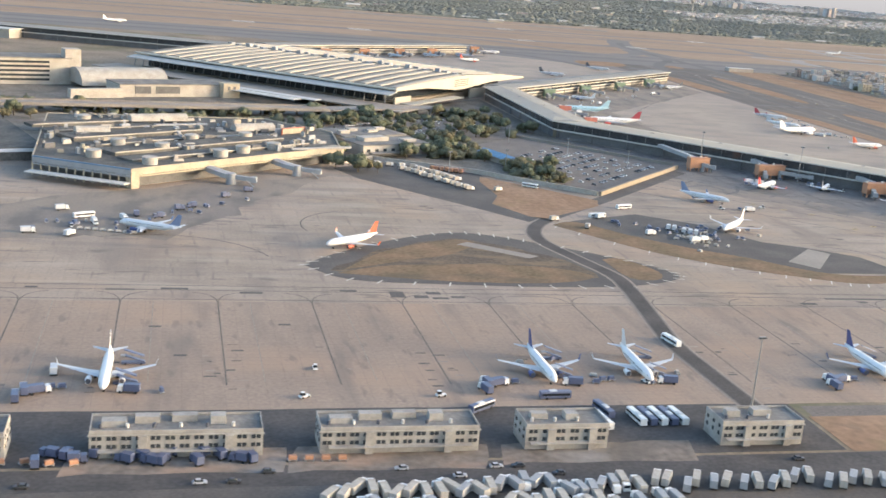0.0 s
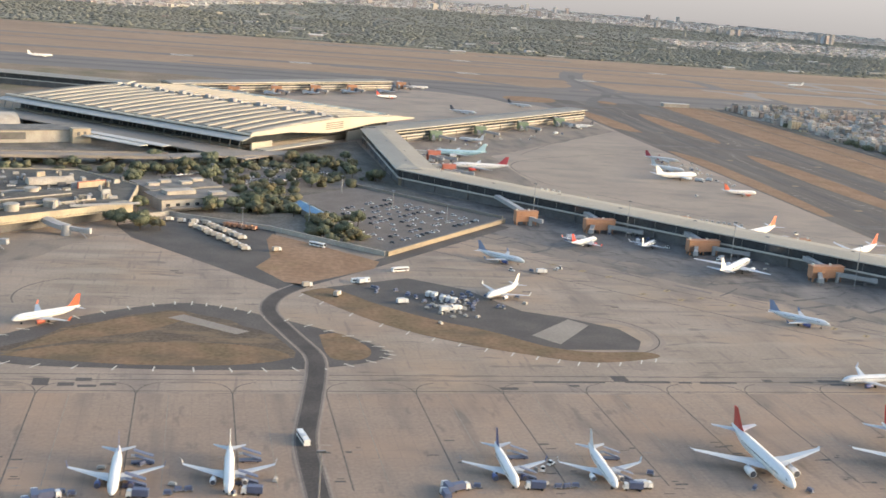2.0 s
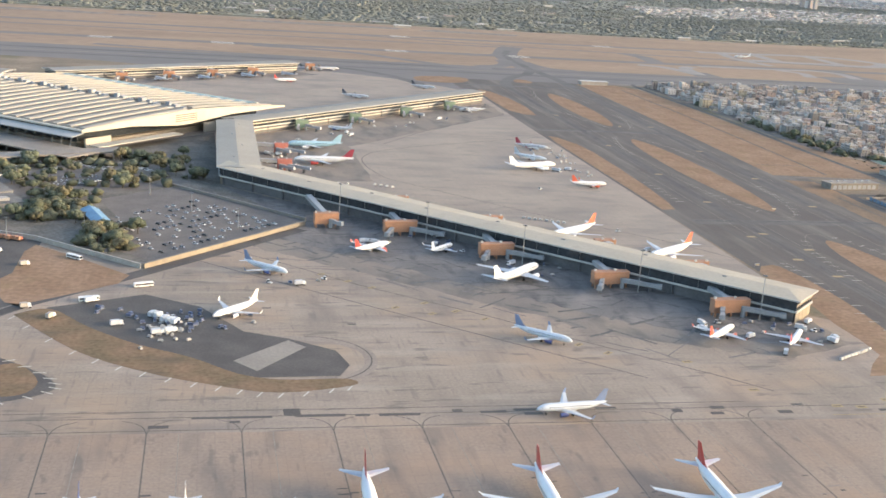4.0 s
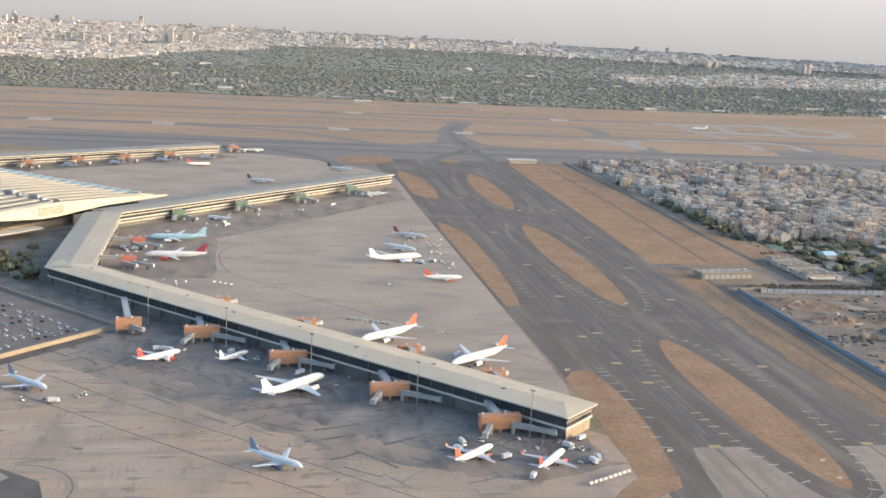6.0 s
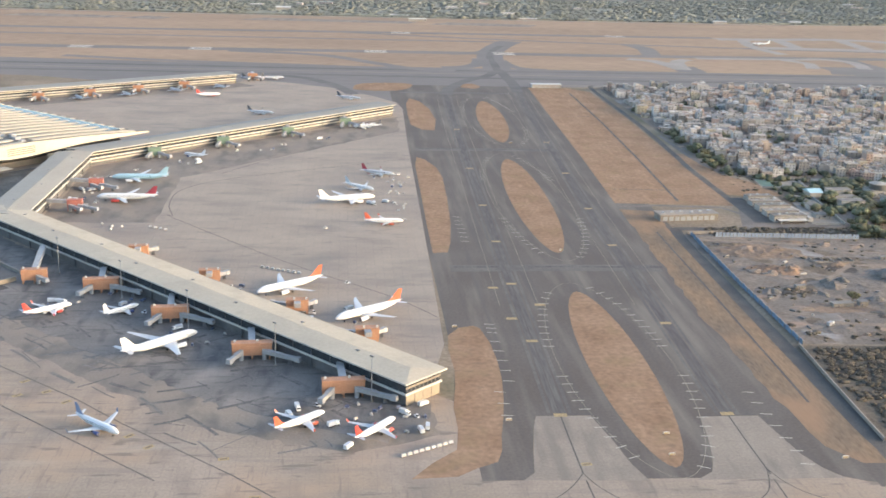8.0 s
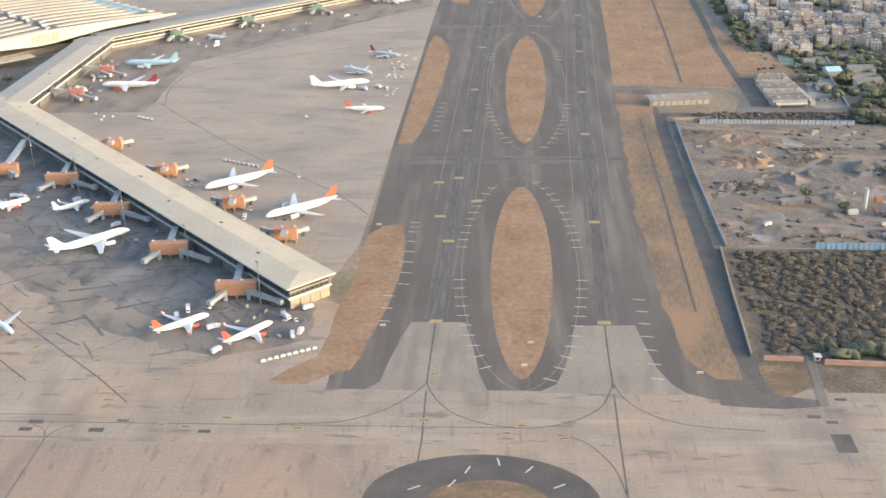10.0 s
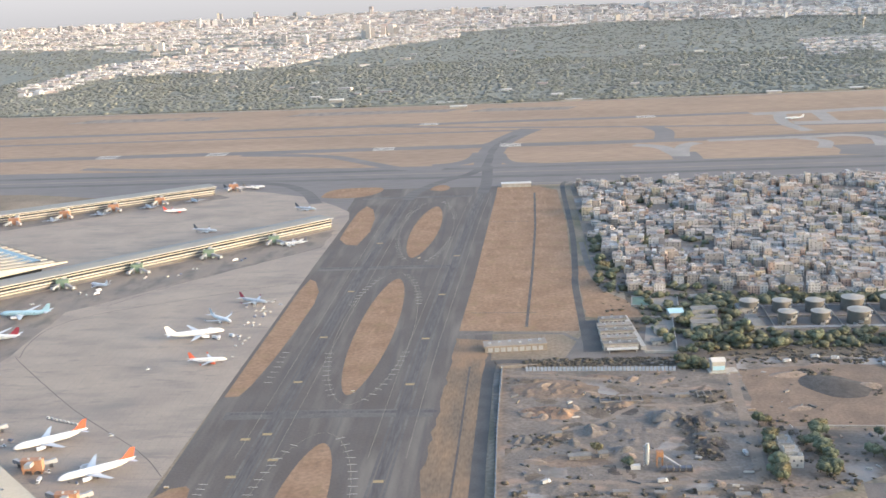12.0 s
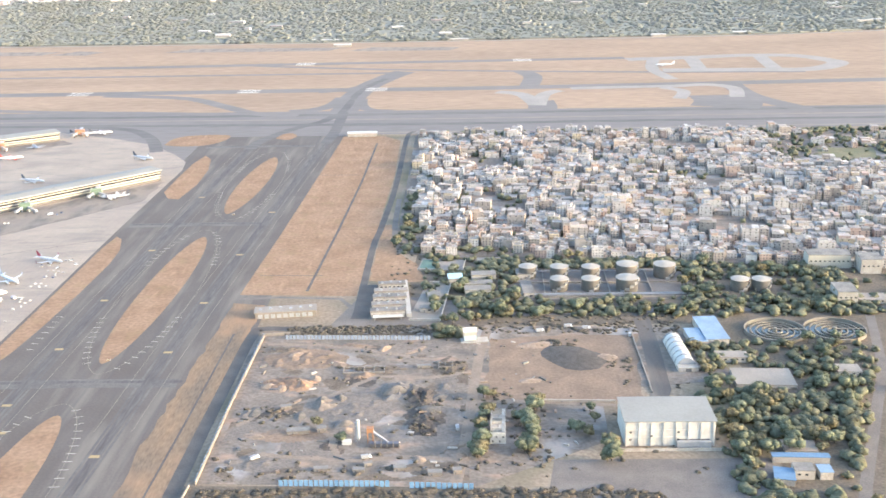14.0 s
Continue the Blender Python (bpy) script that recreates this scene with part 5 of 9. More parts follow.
def office(label, x0, x1, y0, y1, h, bays, floors=3, left_light=False):
    """A flat-roofed office block with rows of windows and a parapet."""
    b = thing("office_building", label, "office building", "apron offices", at=spot((x0 + x1) / 2, y0))
    w, d = x1 - x0, y1 - y0
    wall = part("wall", Shape().box(0, d / 2, 0, w, d, h), OFFICE_WALL, b)
    roof = part("roof", Shape().box(0, d / 2, h, w - 0.6, d - 0.6, 0.12), FLAT_ROOF, b)
    part("cornice", Shape().box(0, 0.1, h - 0.9, w + 0.8, 0.9, 0.4), OFFICE_WALL, wall)
    for sx, sy, lx, ly in ((0, 0.15, w, 0.3), (0, d - 0.15, w, 0.3), (-w / 2 + 0.15, d / 2, 0.3, d - 0.6), (w / 2 - 0.15, d / 2, 0.3, d - 0.6)):
        part("parapet", Shape().box(sx, sy, h, lx, ly, 0.9), OFFICE_WALL, b)
    pane = Shape().box(0, 0, 0, 1.3, 0.16, 1.25).mesh("window", WINDOW)
    step = w / bays
    r = random.Random(int(w * 10))
    for f in range(1, floors):
        for i in range(bays):
            for o in (-0.8, 0.8):
                part("window", pane, None, wall, at=pose(-w / 2 + (i + 0.5) * step + o, -0.06, f * 2.7 + 0.5))
        for j in range(3):
            part("window", pane, None, wall, at=pose(-w / 2 - 0.06, 2.5 + j * 4.4, f * 2.7 + 0.5, 0, 0, 90))
            part("window", pane, None, wall, at=pose(w / 2 + 0.06, 2.5 + j * 4.4, f * 2.7 + 0.5, 0, 0, 90))
    for i in range(max(2, int(bays / 5))):
        part("stair_bay", Shape().box(-w / 2 + (i + 0.6) * w / max(2, int(bays / 5)), -0.5, 0, 2.6, 1.2, h - 0.8), OFFICE_WALL, wall)
    part("canopy", Shape().box(0, -1.2, 2.7, w * 0.9, 2.4, 0.25), OFFICE_WALL, wall)
    for i in range(int(w / 11)):
        part("roof_hut", Shape().box(-w / 2 + 6 + i * 11 + r.uniform(-1, 1), d * r.uniform(0.45, 0.7), h + 0.1, r.uniform(4, 8), r.uniform(3, 5), r.uniform(1.8, 2.8), 0, 0.1), OFFICE_WALL, roof)
    for i in range(int(w / 8)):
        part("water_tank", Shape().tube((-w / 2 + 3 + i * 8, d * 0.3, h + 0.1), (-w / 2 + 3 + i * 8, d * 0.3, h + 1.5), 0.6, 0.55), r.choice((DARK_PAINT, FASCIA)), roof)
    return b


for x0, x1, bays, lab in ((-660, -599, 12, "long white three-storey office with cluttered flat roof"), (-575, -523, 12, "long white three-storey office with cluttered flat roof"), (-505, -453, 12, "white three-storey office with rows of paired windows"), (-437, -408, 6, "short white three-storey office block"), (-366, -335, 7, "short white three-storey office beside a bus park")):
    office(lab, x0, x1, -634.5, -621, 8.2, bays)

old = thing("old_terminal", "low old terminal with a cluttered dark flat roof", "airport terminal")
OLD_PLAN = [(-640, -213), (-578, -246), (-431, -131), (-428, -60), (-478, -5), (-650, -30)]
old_roof = part("roof", Shape().prism(OLD_PLAN, 11.6, 12.0), OLD_ROOF, old)


def inset_plan(plan, d):
    cx, cy = sum(p[0] for p in plan) / len(plan), sum(p[1] for p in plan) / len(plan)
    return [(x + (cx - x) / math.hypot(cx - x, cy - y) * d, y + (cy - y) / math.hypot(cx - x, cy - y) * d) for x, y in plan]


part("lower_wall", Shape().prism(inset_plan(OLD_PLAN, 9), 0, 7.0), WALL_DARK, old)
part("upper_wall", Shape().prism(inset_plan(OLD_PLAN, 4), 7.0, 8.4), GLASS, old)
for i, (a, b) in enumerate(zip(OLD_PLAN, OLD_PLAN[1:] + OLD_PLAN[:1])):
    # First side's fascia and rail take grey to paint the shade on them
    part("fascia", Shape().beam((*a, 10.2), (*b, 10.2), 0.8, 3.6), OLD_CREAM if i else BRIDGE_GREY, old, "deep cream concrete fascia" if i else "deep concrete fascia, greyed for its shaded side")
    part("fascia_rail", Shape().beam((*a, 7.6), (*b, 7.6), 1.4, 0.9), OLD_CREAM if i else BRIDGE_GREY, old)
    part("roof_parapet", Shape().beam((*a, 12.3), (*b, 12.3), 0.9, 0.9), BLUE_SHEET if i == 0 else OLD_CREAM, old, "blue painted parapet" if i == 0 else "")
part("end_block", Shape().box(-577, -243, 0, 6, 6, 10.5, 38), OLD_CREAM, old, "cream stair tower")
part("end_block", Shape().box(-436, -130, 0, 14, 9, 12.6, 38), OLD_CREAM, old, "cream stair tower")
part("canopy", Shape().beam((-642, -222, 4.4), (-580, -253, 4.4), 8, 0.6), FASCIA, old)
for i in range(12):
    t = i / 11
    part("column", Shape().box(-640 + 60 * t, -214 - 31 * t, 0, 1, 1, 8), OLD_CREAM, old)
r = random.Random(11)
for x, y in ((-603, -206), (-567, -224), (-521, -187), (-620, -60), (-505, -168), (-482, -150), (-560, -170), (-590, -160), (-540, -130), (-500, -110)):
    part("roof_drum", Shape().tube((x, y, 12), (x, y, 16.6), 5.0, 5.0, 18).tube((x, y, 16.6), (x, y, 17.1), 5.4, 4.6, 18), PLASTER, old_roof, "white roof drum")
for x, y, turn, ln in ((-565, -45, 20, 46), (-492, -72, 24, 34), (-610, -120, 18, 24)):
    c, s = math.cos(radians(turn)), math.sin(radians(turn))
    rings = [[(x + c * u - s * 5.5 * math.cos(a * math.pi / 8), y + s * u + c * 5.5 * math.cos(a * math.pi / 8), 13 + 5.4 * math.sin(a * math.pi / 8)) for a in range(9)] for u in (-ln / 2, ln / 2)]
    part("barrel_vault", Shape().hull(rings), PLASTER, old_roof, "pale barrel-vaulted skylight", smooth=True)
for i in range(190):
    x, y = r.uniform(-640, -440), r.uniform(-215, -20)
    if y < -246 + abs(x + 578) * 0.75 + 14 or (x > -480 and y > -40):
        continue
    part("roof_plant", Shape().box(x, y, 12, r.uniform(1.5, 8), r.uniform(1.2, 3.6), r.uniform(1.2, 4.4), r.choice((20, 38, 110)), 0.2), r.choice((PLASTER, BRIDGE_GREY, FLAT_ROOF, WALL_DARK, OLD_CREAM)), old_roof)
for k, (off, wide2, rise) in enumerate(((26, 16, 1.4), (50, 22, 2.2), (78, 14, 1.2), (104, 24, 2.6), (134, 16, 1.6), (158, 14, 2.0))):
    ux, uy = math.cos(radians(38)), math.sin(radians(38))
    ax, ay = -578 - uy * off, -246 + ux * off
    lo, hi = 12 + off * 0.2, 178 - off * (0.25 if off < 90 else 0.45)
    p0, p1 = (ax + ux * lo - off * 0.1, ay + uy * lo), (ax + ux * hi, ay + uy * hi)
    part("roof_step", Shape().beam((*p0, 12 + rise / 2), (*p1, 12 + rise / 2), wide2, rise), OLD_ROOF, old_roof)
    part("roof_kerb", Shape().beam((p0[0] + uy * wide2 / 2, p0[1] - ux * wide2 / 2, 12.2 + rise), (p1[0] + uy * wide2 / 2, p1[1] - ux * wide2 / 2, 12.2 + rise), 0.6, 0.8), PLASTER, old_roof)
for i in range(7):
    x, y = -625 + i * 26, -150 + (i % 3) * 40
    part("roof_duct", Shape().beam((x, y, 12.8), (x + 46, y + 18, 12.8), 2.2, 1.4), BRIDGE_GREY, old_roof)
sign = part("sign_board", Shape().beam((-470, -84, 14.6), (-452, -70, 14.6), 0.8, 4.4), OLD_CREAM, old_roof, "cream roof sign board with no lettering")
part("sign_frame", Shape().beam((-470, -84, 17.1), (-452, -70, 17.1), 1.2, 0.7).beam((-470.4, -84.3, 12), (-470.4, -84.3, 17.4), 1.0, 1.0).beam((-451.6, -69.7, 12), (-451.6, -69.7, 17.4), 1.0, 1.0), RED_SIGN, sign, "dull red sign frame")
part("wing_roof", Shape().box(-700, -120, 0, 90, 120, 9, 20), OLD_ROOF, old)
part("wing_band", Shape().box(-700, -120, 6, 92, 122, 2.2, 20), GREYBLUE_PAINT, old, "pale blue wall band")


def old_bridge(x, y, turn):
    k = 1.35
    b = thing("boarding_bridge", "grey boarding bridge on a stout column", "boarding bridge", "old boarding bridges", at=spot(x, y, turn))
    way = [(0, 20, 8.2), (0.5, 14, 8.0), (2, 8, 7.4), (5, 3, 6.6), (9, -1, 5.6)]
    arch = [[(k * x - 3.4, k * y - 1.6, z - 1.8), (k * x + 3.4, k * y + 1.6, z - 1.8), (k * x + 3.2, k * y + 1.6, z + 1.2), (k * x, k * y, z + 1.8), (k * x - 3.2, k * y - 1.6, z + 1.2)] for x, y, z in way]
    part("tunnel", Shape().hull(arch), BRIDGE_GREY, b, "broad grey sloping tunnel")
    part("outer_tunnel", Shape().beam((12, -1, 5.2), (24, -8, 4.2), 3.0, 2.8), BRIDGE_GREY, b)
    part("rotunda", Shape().tube((12, -1.5, 0), (12, -1.5, 7.4), 3.4, 2.8, 16), BRIDGE_GREY, b)
    part("cabin", Shape().box(25, -8.6, 2.6, 4.6, 4.4, 3.4, -30, 0.3), BRIDGE_GREY, b)
    part("stair", Shape().beam((20, -9, 4), (24, -13, 0.2), 1.2, 0.3), STEEL, b)
    return b


first = old_bridge(-527, -222, 14)
for x, y in ((-480, -186),):
    copy_thing(first, spot(x, y, 14))

garage = thing("service_block", "white concrete service block with wide dark openings", "building", at=spot(-596, 178, 22))
part("wall", Shape().box(50, 20, 0, 118, 40, 12), PLASTER, garage)
part("roof", Shape().box(50, 20, 12, 119, 41, 0.6), FLAT_ROOF, garage)
for x, w in ((14, 16), (30, 6), (42, 20)):
    part("opening", Shape().box(x, -0.2, 3.5, w, 0.8, 7), WALL_DARK, garage, "dark open bay")
part("gatehouse", Shape().box(104, -3, 0, 18, 12, 15), OLD_CREAM, garage)
for k in range(2):
    part("window", Shape().box(101 + k * 6, -9.1, 8, 3, 0.3, 4), WALL_DARK, garage)
part("ramp_wall", Shape().beam((-60, -6, 4.5), (-8, -2, 4.5), 8, 9), PLASTER, garage)
vault = [[(u, 75 + 26 * math.cos(a * math.pi / 12), 4 + 16 * math.sin(a * math.pi / 12)) for a in range(13)] for u in (-30, 60)]
part("vault", Shape().hull(vault), PLASTER, garage, "broad white vaulted hall", smooth=True)

block = thing("hotel_block", "tall pale concrete block with a stair tower", "building", at=spot(-720, 250, 20))
part("wall", Shape().box(0, 0, 0, 120, 46, 26), PLASTER, block)
part("stair_tower", Shape().box(62, -14, 0, 16, 16, 36), PLASTER, block)
for k in range(5):
    part("window_band", Shape().box(-4, -23.2, 4 + k * 4.4, 84, 0.6, 2.2), WINDOW, block, "dark window band")
    part("red_panel", Shape().box(-50, -23.4, 4 + k * 4.4, 10, 0.6, 2.2), RED_SIGN, block)
part("roof", Shape().box(0, 0, 26, 121, 47, 0.8), FLAT_ROOF, block)
far_bldg = thing("far_terminal_wing", "bright white far terminal wing", "building", at=spot(-840, 760, -25))
part("wall", Shape().box(0, 0, 0, 150, 30, 12), PLASTER, far_bldg)
part("roof", Shape().box(0, 0, 12, 156, 36, 1.2), FASCIA, far_bldg)

# elevated approach road
deck = thing("elevated_road", "elevated concrete approach road on columns", "road bridge", "", "structure")
part("deck", Shape().beam((-760, 40, 7.4), (-410, 112, 7.4), 26, 1.4).beam((-410, 112, 7.4), (-292, 165, 7.4), 22, 1.4), PALE_CONCRETE, deck)
for s in (-12, 12):
    part("parapet", Shape().beam((-760, 40 + s, 8.6), (-410, 112 + s, 8.6), 0.5, 1.2), PALE_CONCRETE, deck)
for i in range(14):
    t = i / 13
    part("column", Shape().box(-750 + 450 * t, 42 + 108 * t, 0, 2, 4, 6.8), PALE_CONCRETE, deck)
TOWN_DUST = mat("dusty_town_ground", (0.23, 0.2, 0.165), 0.95, vary=0.3, coarse=0.04, fine=0.4, other=(0.14, 0.128, 0.108), spec=0.1)
sheet("town_side_ground", [(-900, -30), (-428, -60), (-400, -112), (-331, -147), (-256, -214), (-140, -96), (-200, 40), (-205, 320), (-330, 190), (-600, 400), (-900, 400)], 0.16, TOWN_DUST, "shaded ground of gardens and car parks", "ground")
sheet("car_park", [(-300, -20), (-238, 36), (-136, -84), (-248, -202), (-284, -165), (-270, -110)], 0.2, DUSTY_ROAD, "dark asphalt car park full of cars", "car park")
sheet("car_park", [(-420, 60), (-330, 100), (-260, 40), (-330, -20), (-400, 0)], 0.2, DUSTY_ROAD, "dark asphalt car park among trees", "car park")
for pts in ([(-700, 0), (-480, 30), (-330, 80), (-250, 180)], [(-600, 80), (-430, 20), (-300, 10), (-230, 60)]):
    strip("service_road", pts, 11, 0.22, DUSTY_ROAD, "shaded approach road among trees", "road", None, 5)


def wall_run(label, points, h, thick, material, cope=None):
    w = thing("yard_wall", label, "wall", "yard walls", "structure")
    for a, b in zip(points, points[1:]):
        part("wall_panel", Shape().beam((*a, h / 2), (*b, h / 2), thick, h), material, w)
        part("coping", Shape().beam((*a, h + 0.12), (*b, h + 0.12), thick + 0.5, 0.24), cope or material, w)
    return w


wall_run("pale concrete yard wall beside the apron", [(-436, -137), (-402, -111), (-394, -118), (-331, -150), (-256, -218)], 3.2, 0.8, PLASTER)
wall_run("tan sunlit yard wall beside the car park", [(-254, -218), (-138, -94)], 3.2, 1.6, TAN_BRICK, TAN_BRICK)
wall_run("grey car park wall along the pier", [(-245, 40), (-136, -80)], 2.2, 1.0, PALE_CONCRETE)

DULL_BLUE_ROOF = mat("weathered_blue_roof", (0.19, 0.33, 0.46), 0.55, vary=0.2, coarse=0.2, fine=1.2)
low = thing("low_building", "low white yard building with a flat roof", "building", at=spot(-386, -72, 26))
part("wall", Shape().box(0, 0, 0, 66, 34, 9), PLASTER, low)
part("roof", Shape().box(0, 0, 9, 67, 35, 0.5), FLAT_ROOF, low)
part("roof_hut", Shape().box(-10, 4, 9.5, 24, 12, 3).box(18, -6, 9.5, 12, 8, 2), PLASTER, low)
for k in range(8):
    part("window", Shape().box(-28 + k * 8, -17.1, 4, 3.2, 0.3, 2.2), WINDOW, low)
part("rear_wing", Shape().box(4, 38, 0, 62, 40, 10), PLASTER, low)
part("rear_roof", Shape().box(4, 38, 10, 63, 41, 0.5), FLAT_ROOF, low)
for k in range(4):
    part("roof_hut", Shape().box(-18 + k * 14, 34 + k % 2 * 9, 10.5, 9, 6, 2.2), PLASTER, low)
part("porch", Shape().box(-8, -21, 3.4, 40, 7, 0.4), PALE_CONCRETE, low)
blue = thing("blue_shed", "shed with a bright blue pitched sheet roof", "shed", at=spot(-293, -100, -72))
part("wall", Shape().box(0, 0, 0, 58, 12, 4.5), PLASTER, blue)
part("roof", Shape().hull([[(-30, -7, 4.5), (-30, 7, 4.5), (-30, 0, 7.5)], [(30, -7, 4.5), (30, 7, 4.5), (30, 0, 7.5)]]), DULL_BLUE_ROOF, blue, "blue corrugated roof")
part("gable", Shape().box(30.1, 0, 0, 0.3, 11, 4.5), CREAM, blue)

# ---- east side: depot, works site, plant and tanks ----
sheet("site_ground", [(434, 46), (440, -232), (640, -240), (745, -170), (748, -80), (870, -60), (838, 60), (700, 66)], 0.12, SITE_EARTH, "bare pale earth round a works site", "ground")
sheet("scrub_ground", [(432, -235), (428, -415), (620, -425), (900, -420), (700, -245), (620, -238)], 0.1, SCRUB_EARTH, "dark scrub ground", "ground")
sheet("yard", [(500, 64), (640, 64), (640, 150), (524, 150)], 0.1, DUSTY_ROAD, "dusty yard of a depot", "yard")
sheet("yard", [(680, -330), (850, -330), (860, -200), (760, -200), (700, -200)], 0.11, DUSTY_ROAD, "grey yard before a white hall", "yard")
sheet("garden_ground", [(600, 66), (1500, 80), (1500, 300), (1100, 232), (580, 300), (575, 150)], 0.08, SCRUB_EARTH, "shaded ground under depot trees", "ground")
sheet("garden_ground", [(845, -420), (1300, -420), (1300, 80), (868, 70), (880, -60)], 0.08, SCRUB_EARTH, "shaded ground under trees", "ground")
strip("service_road", [(808, 100), (806, 20), (800, -80), (790, -110)], 16, 0.16, ASPHALT, "asphalt road into the plant", "road")
strip("service_road", [(640, 96), (791, 105), (1016, 107), (1500, 112)], 10, 0.15, DUSTY_ROAD, "dusty road along the plant", "road")
strip("service_road", [(1036, 105), (1000, -37), (916, -241), (852, -420)], 9, 0.15, DUSTY_ROAD, "grey road beside the plant", "road")
BROWN_EARTH = mat("cleared_brown_earth", (0.2508, 0.1804, 0.132), 0.95, vary=0.22, coarse=0.04, fine=0.4, other=(0.198, 0.1452, 0.1074), bump=0.4, spec=0.1)
DARK_EARTH = mat("dark_trodden_earth", (0.136, 0.108, 0.084), 0.95, vary=0.3, coarse=0.06, fine=0.5, other=(0.188, 0.148, 0.112), bump=0.5, spec=0.1)
TRACK_EARTH = mat("pale_track_earth", (0.2651, 0.2093, 0.1637), 0.95, vary=0.15, coarse=0.08, fine=0.6, bump=0.3, spec=0.1)
sheet("cleared_ground", wavy([(659, 32), (736, 46), (796, 44), (782, -99), (715, -105), (651, -96)], 14, 3, 21), 0.15, BROWN_EARTH, "cleared brown earth on the works site", "ground")
GREY_EARTH = mat("grey_gravelly_earth", (0.1763, 0.1517, 0.1312), 0.95, vary=0.25, coarse=0.06, fine=0.5, other=(0.2091, 0.1738, 0.146), bump=0.5, spec=0.1)
strip("dirt_track", [(658, 70), (649, 11), (642, -67), (638, -123), (632, -191), (625, -252)], 9, 0.28, TRACK_EARTH, "pale dirt track across the site", "track", None, 4)
strip("dirt_track", [(644, -100), (690, -101), (771, -111)], 6, 0.29, TRACK_EARTH, "pale dirt track across the site", "track", None, 4)
ORANGE_EARTH = mat("orange_brown_earth", (0.2992, 0.19, 0.1254), 0.95, vary=0.25, coarse=0.08, fine=0.5, other=(0.2232, 0.152, 0.1092), bump=0.5, spec=0.1)
PALE_GRAVEL = mat("pale_grey_gravel", (0.2082, 0.1853, 0.1658), 0.95, vary=0.2, coarse=0.1, fine=0.8, other=(0.17, 0.1505, 0.1334), bump=0.4, spec=0.1)
CINDER_EARTH = mat("dark_cindery_earth", (0.084, 0.072, 0.064), 0.95, vary=0.3, coarse=0.1, fine=0.6, other=(0.124, 0.104, 0.088), bump=0.6, spec=0.1)

# the works site: tipped and trodden earth with low banks, hollows and tracks
SITE_TRACKS = ([(644, -40), (600, -52), (556, -48), (520, -88), (470, -112), (452, -140)], [(636, -200), (592, -196), (540, -200), (480, -190), (455, -205)], [(600, -12), (550, 8), (500, 24), (452, 26)], [(540, -200), (528, -160), (505, -130)])
SITE_SPOTS = ((488, -10, 40, 24, BROWN_EARTH, 1.5), (482, -64, 26, 16, ORANGE_EARTH, 2.3), (496, -66, 9, 8, ORANGE_EARTH, 2.6), (543, -61, 15, 9, CINDER_EARTH, -0.6), (543, -48, 16, 6, BROWN_EARTH, 2.0), (577, -80, 15, 20, PALE_GRAVEL, 3.8), (598, -92, 16, 20, CINDER_EARTH, 3.6), (600, -135, 17, 30, CINDER_EARTH, 2.2), (580, -158, 18, 17, PALE_GRAVEL, 0.8), (545, -110, 30, 34, GREY_EARTH, 0.9), (517, -106, 9, 12, GREY_EARTH, 3.0), (537, -141, 9, 7, PALE_GRAVEL, 2.4), (470, -118, 17, 10, CINDER_EARTH, 1.2), (458, -122, 9, 9, GREY_EARTH, 1.8), (530, -176, 12, 9, CINDER_EARTH, 0.5), (622, -32, 18, 14, DARK_EARTH, 1.0), (560, -34, 24, 8, DARK_EARTH, 0.8), (480, -205, 28, 12, GREY_EARTH, 0.6), (600, -212, 34, 9, DARK_EARTH, 0.7), (470, 12, 18, 8, DARK_EARTH, 1.4), (528, 20, 26, 6, BROWN_EARTH, 1.3), (620, -70, 10, 20, GREY_EARTH, 1.0), (496, -160, 28, 12, BROWN_EARTH, 0.4))


def way_off(p, way):
    """How far a place lies from a way."""
    best = 1e9
    for a, b in zip(way, way[1:]):
        dx, dy = b[0] - a[0], b[1] - a[1]
        u = min(1.0, max(0.0, ((p[0] - a[0]) * dx + (p[1] - a[1]) * dy) / (dx * dx + dy * dy)))
        best = min(best, math.hypot(p[0] - a[0] - u * dx, p[1] - a[1] - u * dy))
    return best


def site_lie(x, y):
    """Height and soil of the works site at a place."""
    wx = x + 6 * noise.noise(Vector((x * 0.07, y * 0.07, 1.0))) + 2 * noise.noise(Vector((x * 0.3, y * 0.3, 4.0)))
    wy = y + 6 * noise.noise(Vector((x * 0.07, y * 0.07, 7.0))) + 2 * noise.noise(Vector((x * 0.3, y * 0.3, 9.0)))
    lumps = noise.noise(Vector((x * 0.16, y * 0.16, 2.0))) + 0.6 * noise.noise(Vector((x * 0.4, y * 0.4, 3.0)))
    z, soil, strongest = 0.5 * max(0.0, lumps), SITE_EARTH, 0.12
    if noise.noise(Vector((x * 0.045, y * 0.045, 12.0))) > 0.12:
        soil = GREY_EARTH if noise.noise(Vector((x * 0.03, y * 0.03, 15.0))) > 0 else DARK_EARTH
    for cx, cy, rx, ry, earth, h in SITE_SPOTS:
        d = math.hypot((wx - cx) / rx, (wy - cy) / ry)
        if d < 1.0:
            near = (1 - d) ** 0.8
            z += h * near * (1.1 + 1.2 * lumps)
            if near > strongest:
                soil, strongest = earth, near
    track = min(way_off((wx * 0.4 + x * 0.6, wy * 0.4 + y * 0.6), w) for w in SITE_TRACKS)
    if track < 6:
        z *= max(0.0, track - 3) / 3
        soil = TRACK_EARTH if track < 2.8 else soil
    edge = min(x - 446, 637 - x, y + 230, 33 - y)
    return max(0.0, z) * min(1.0, max(0.0, edge / 6)), soil


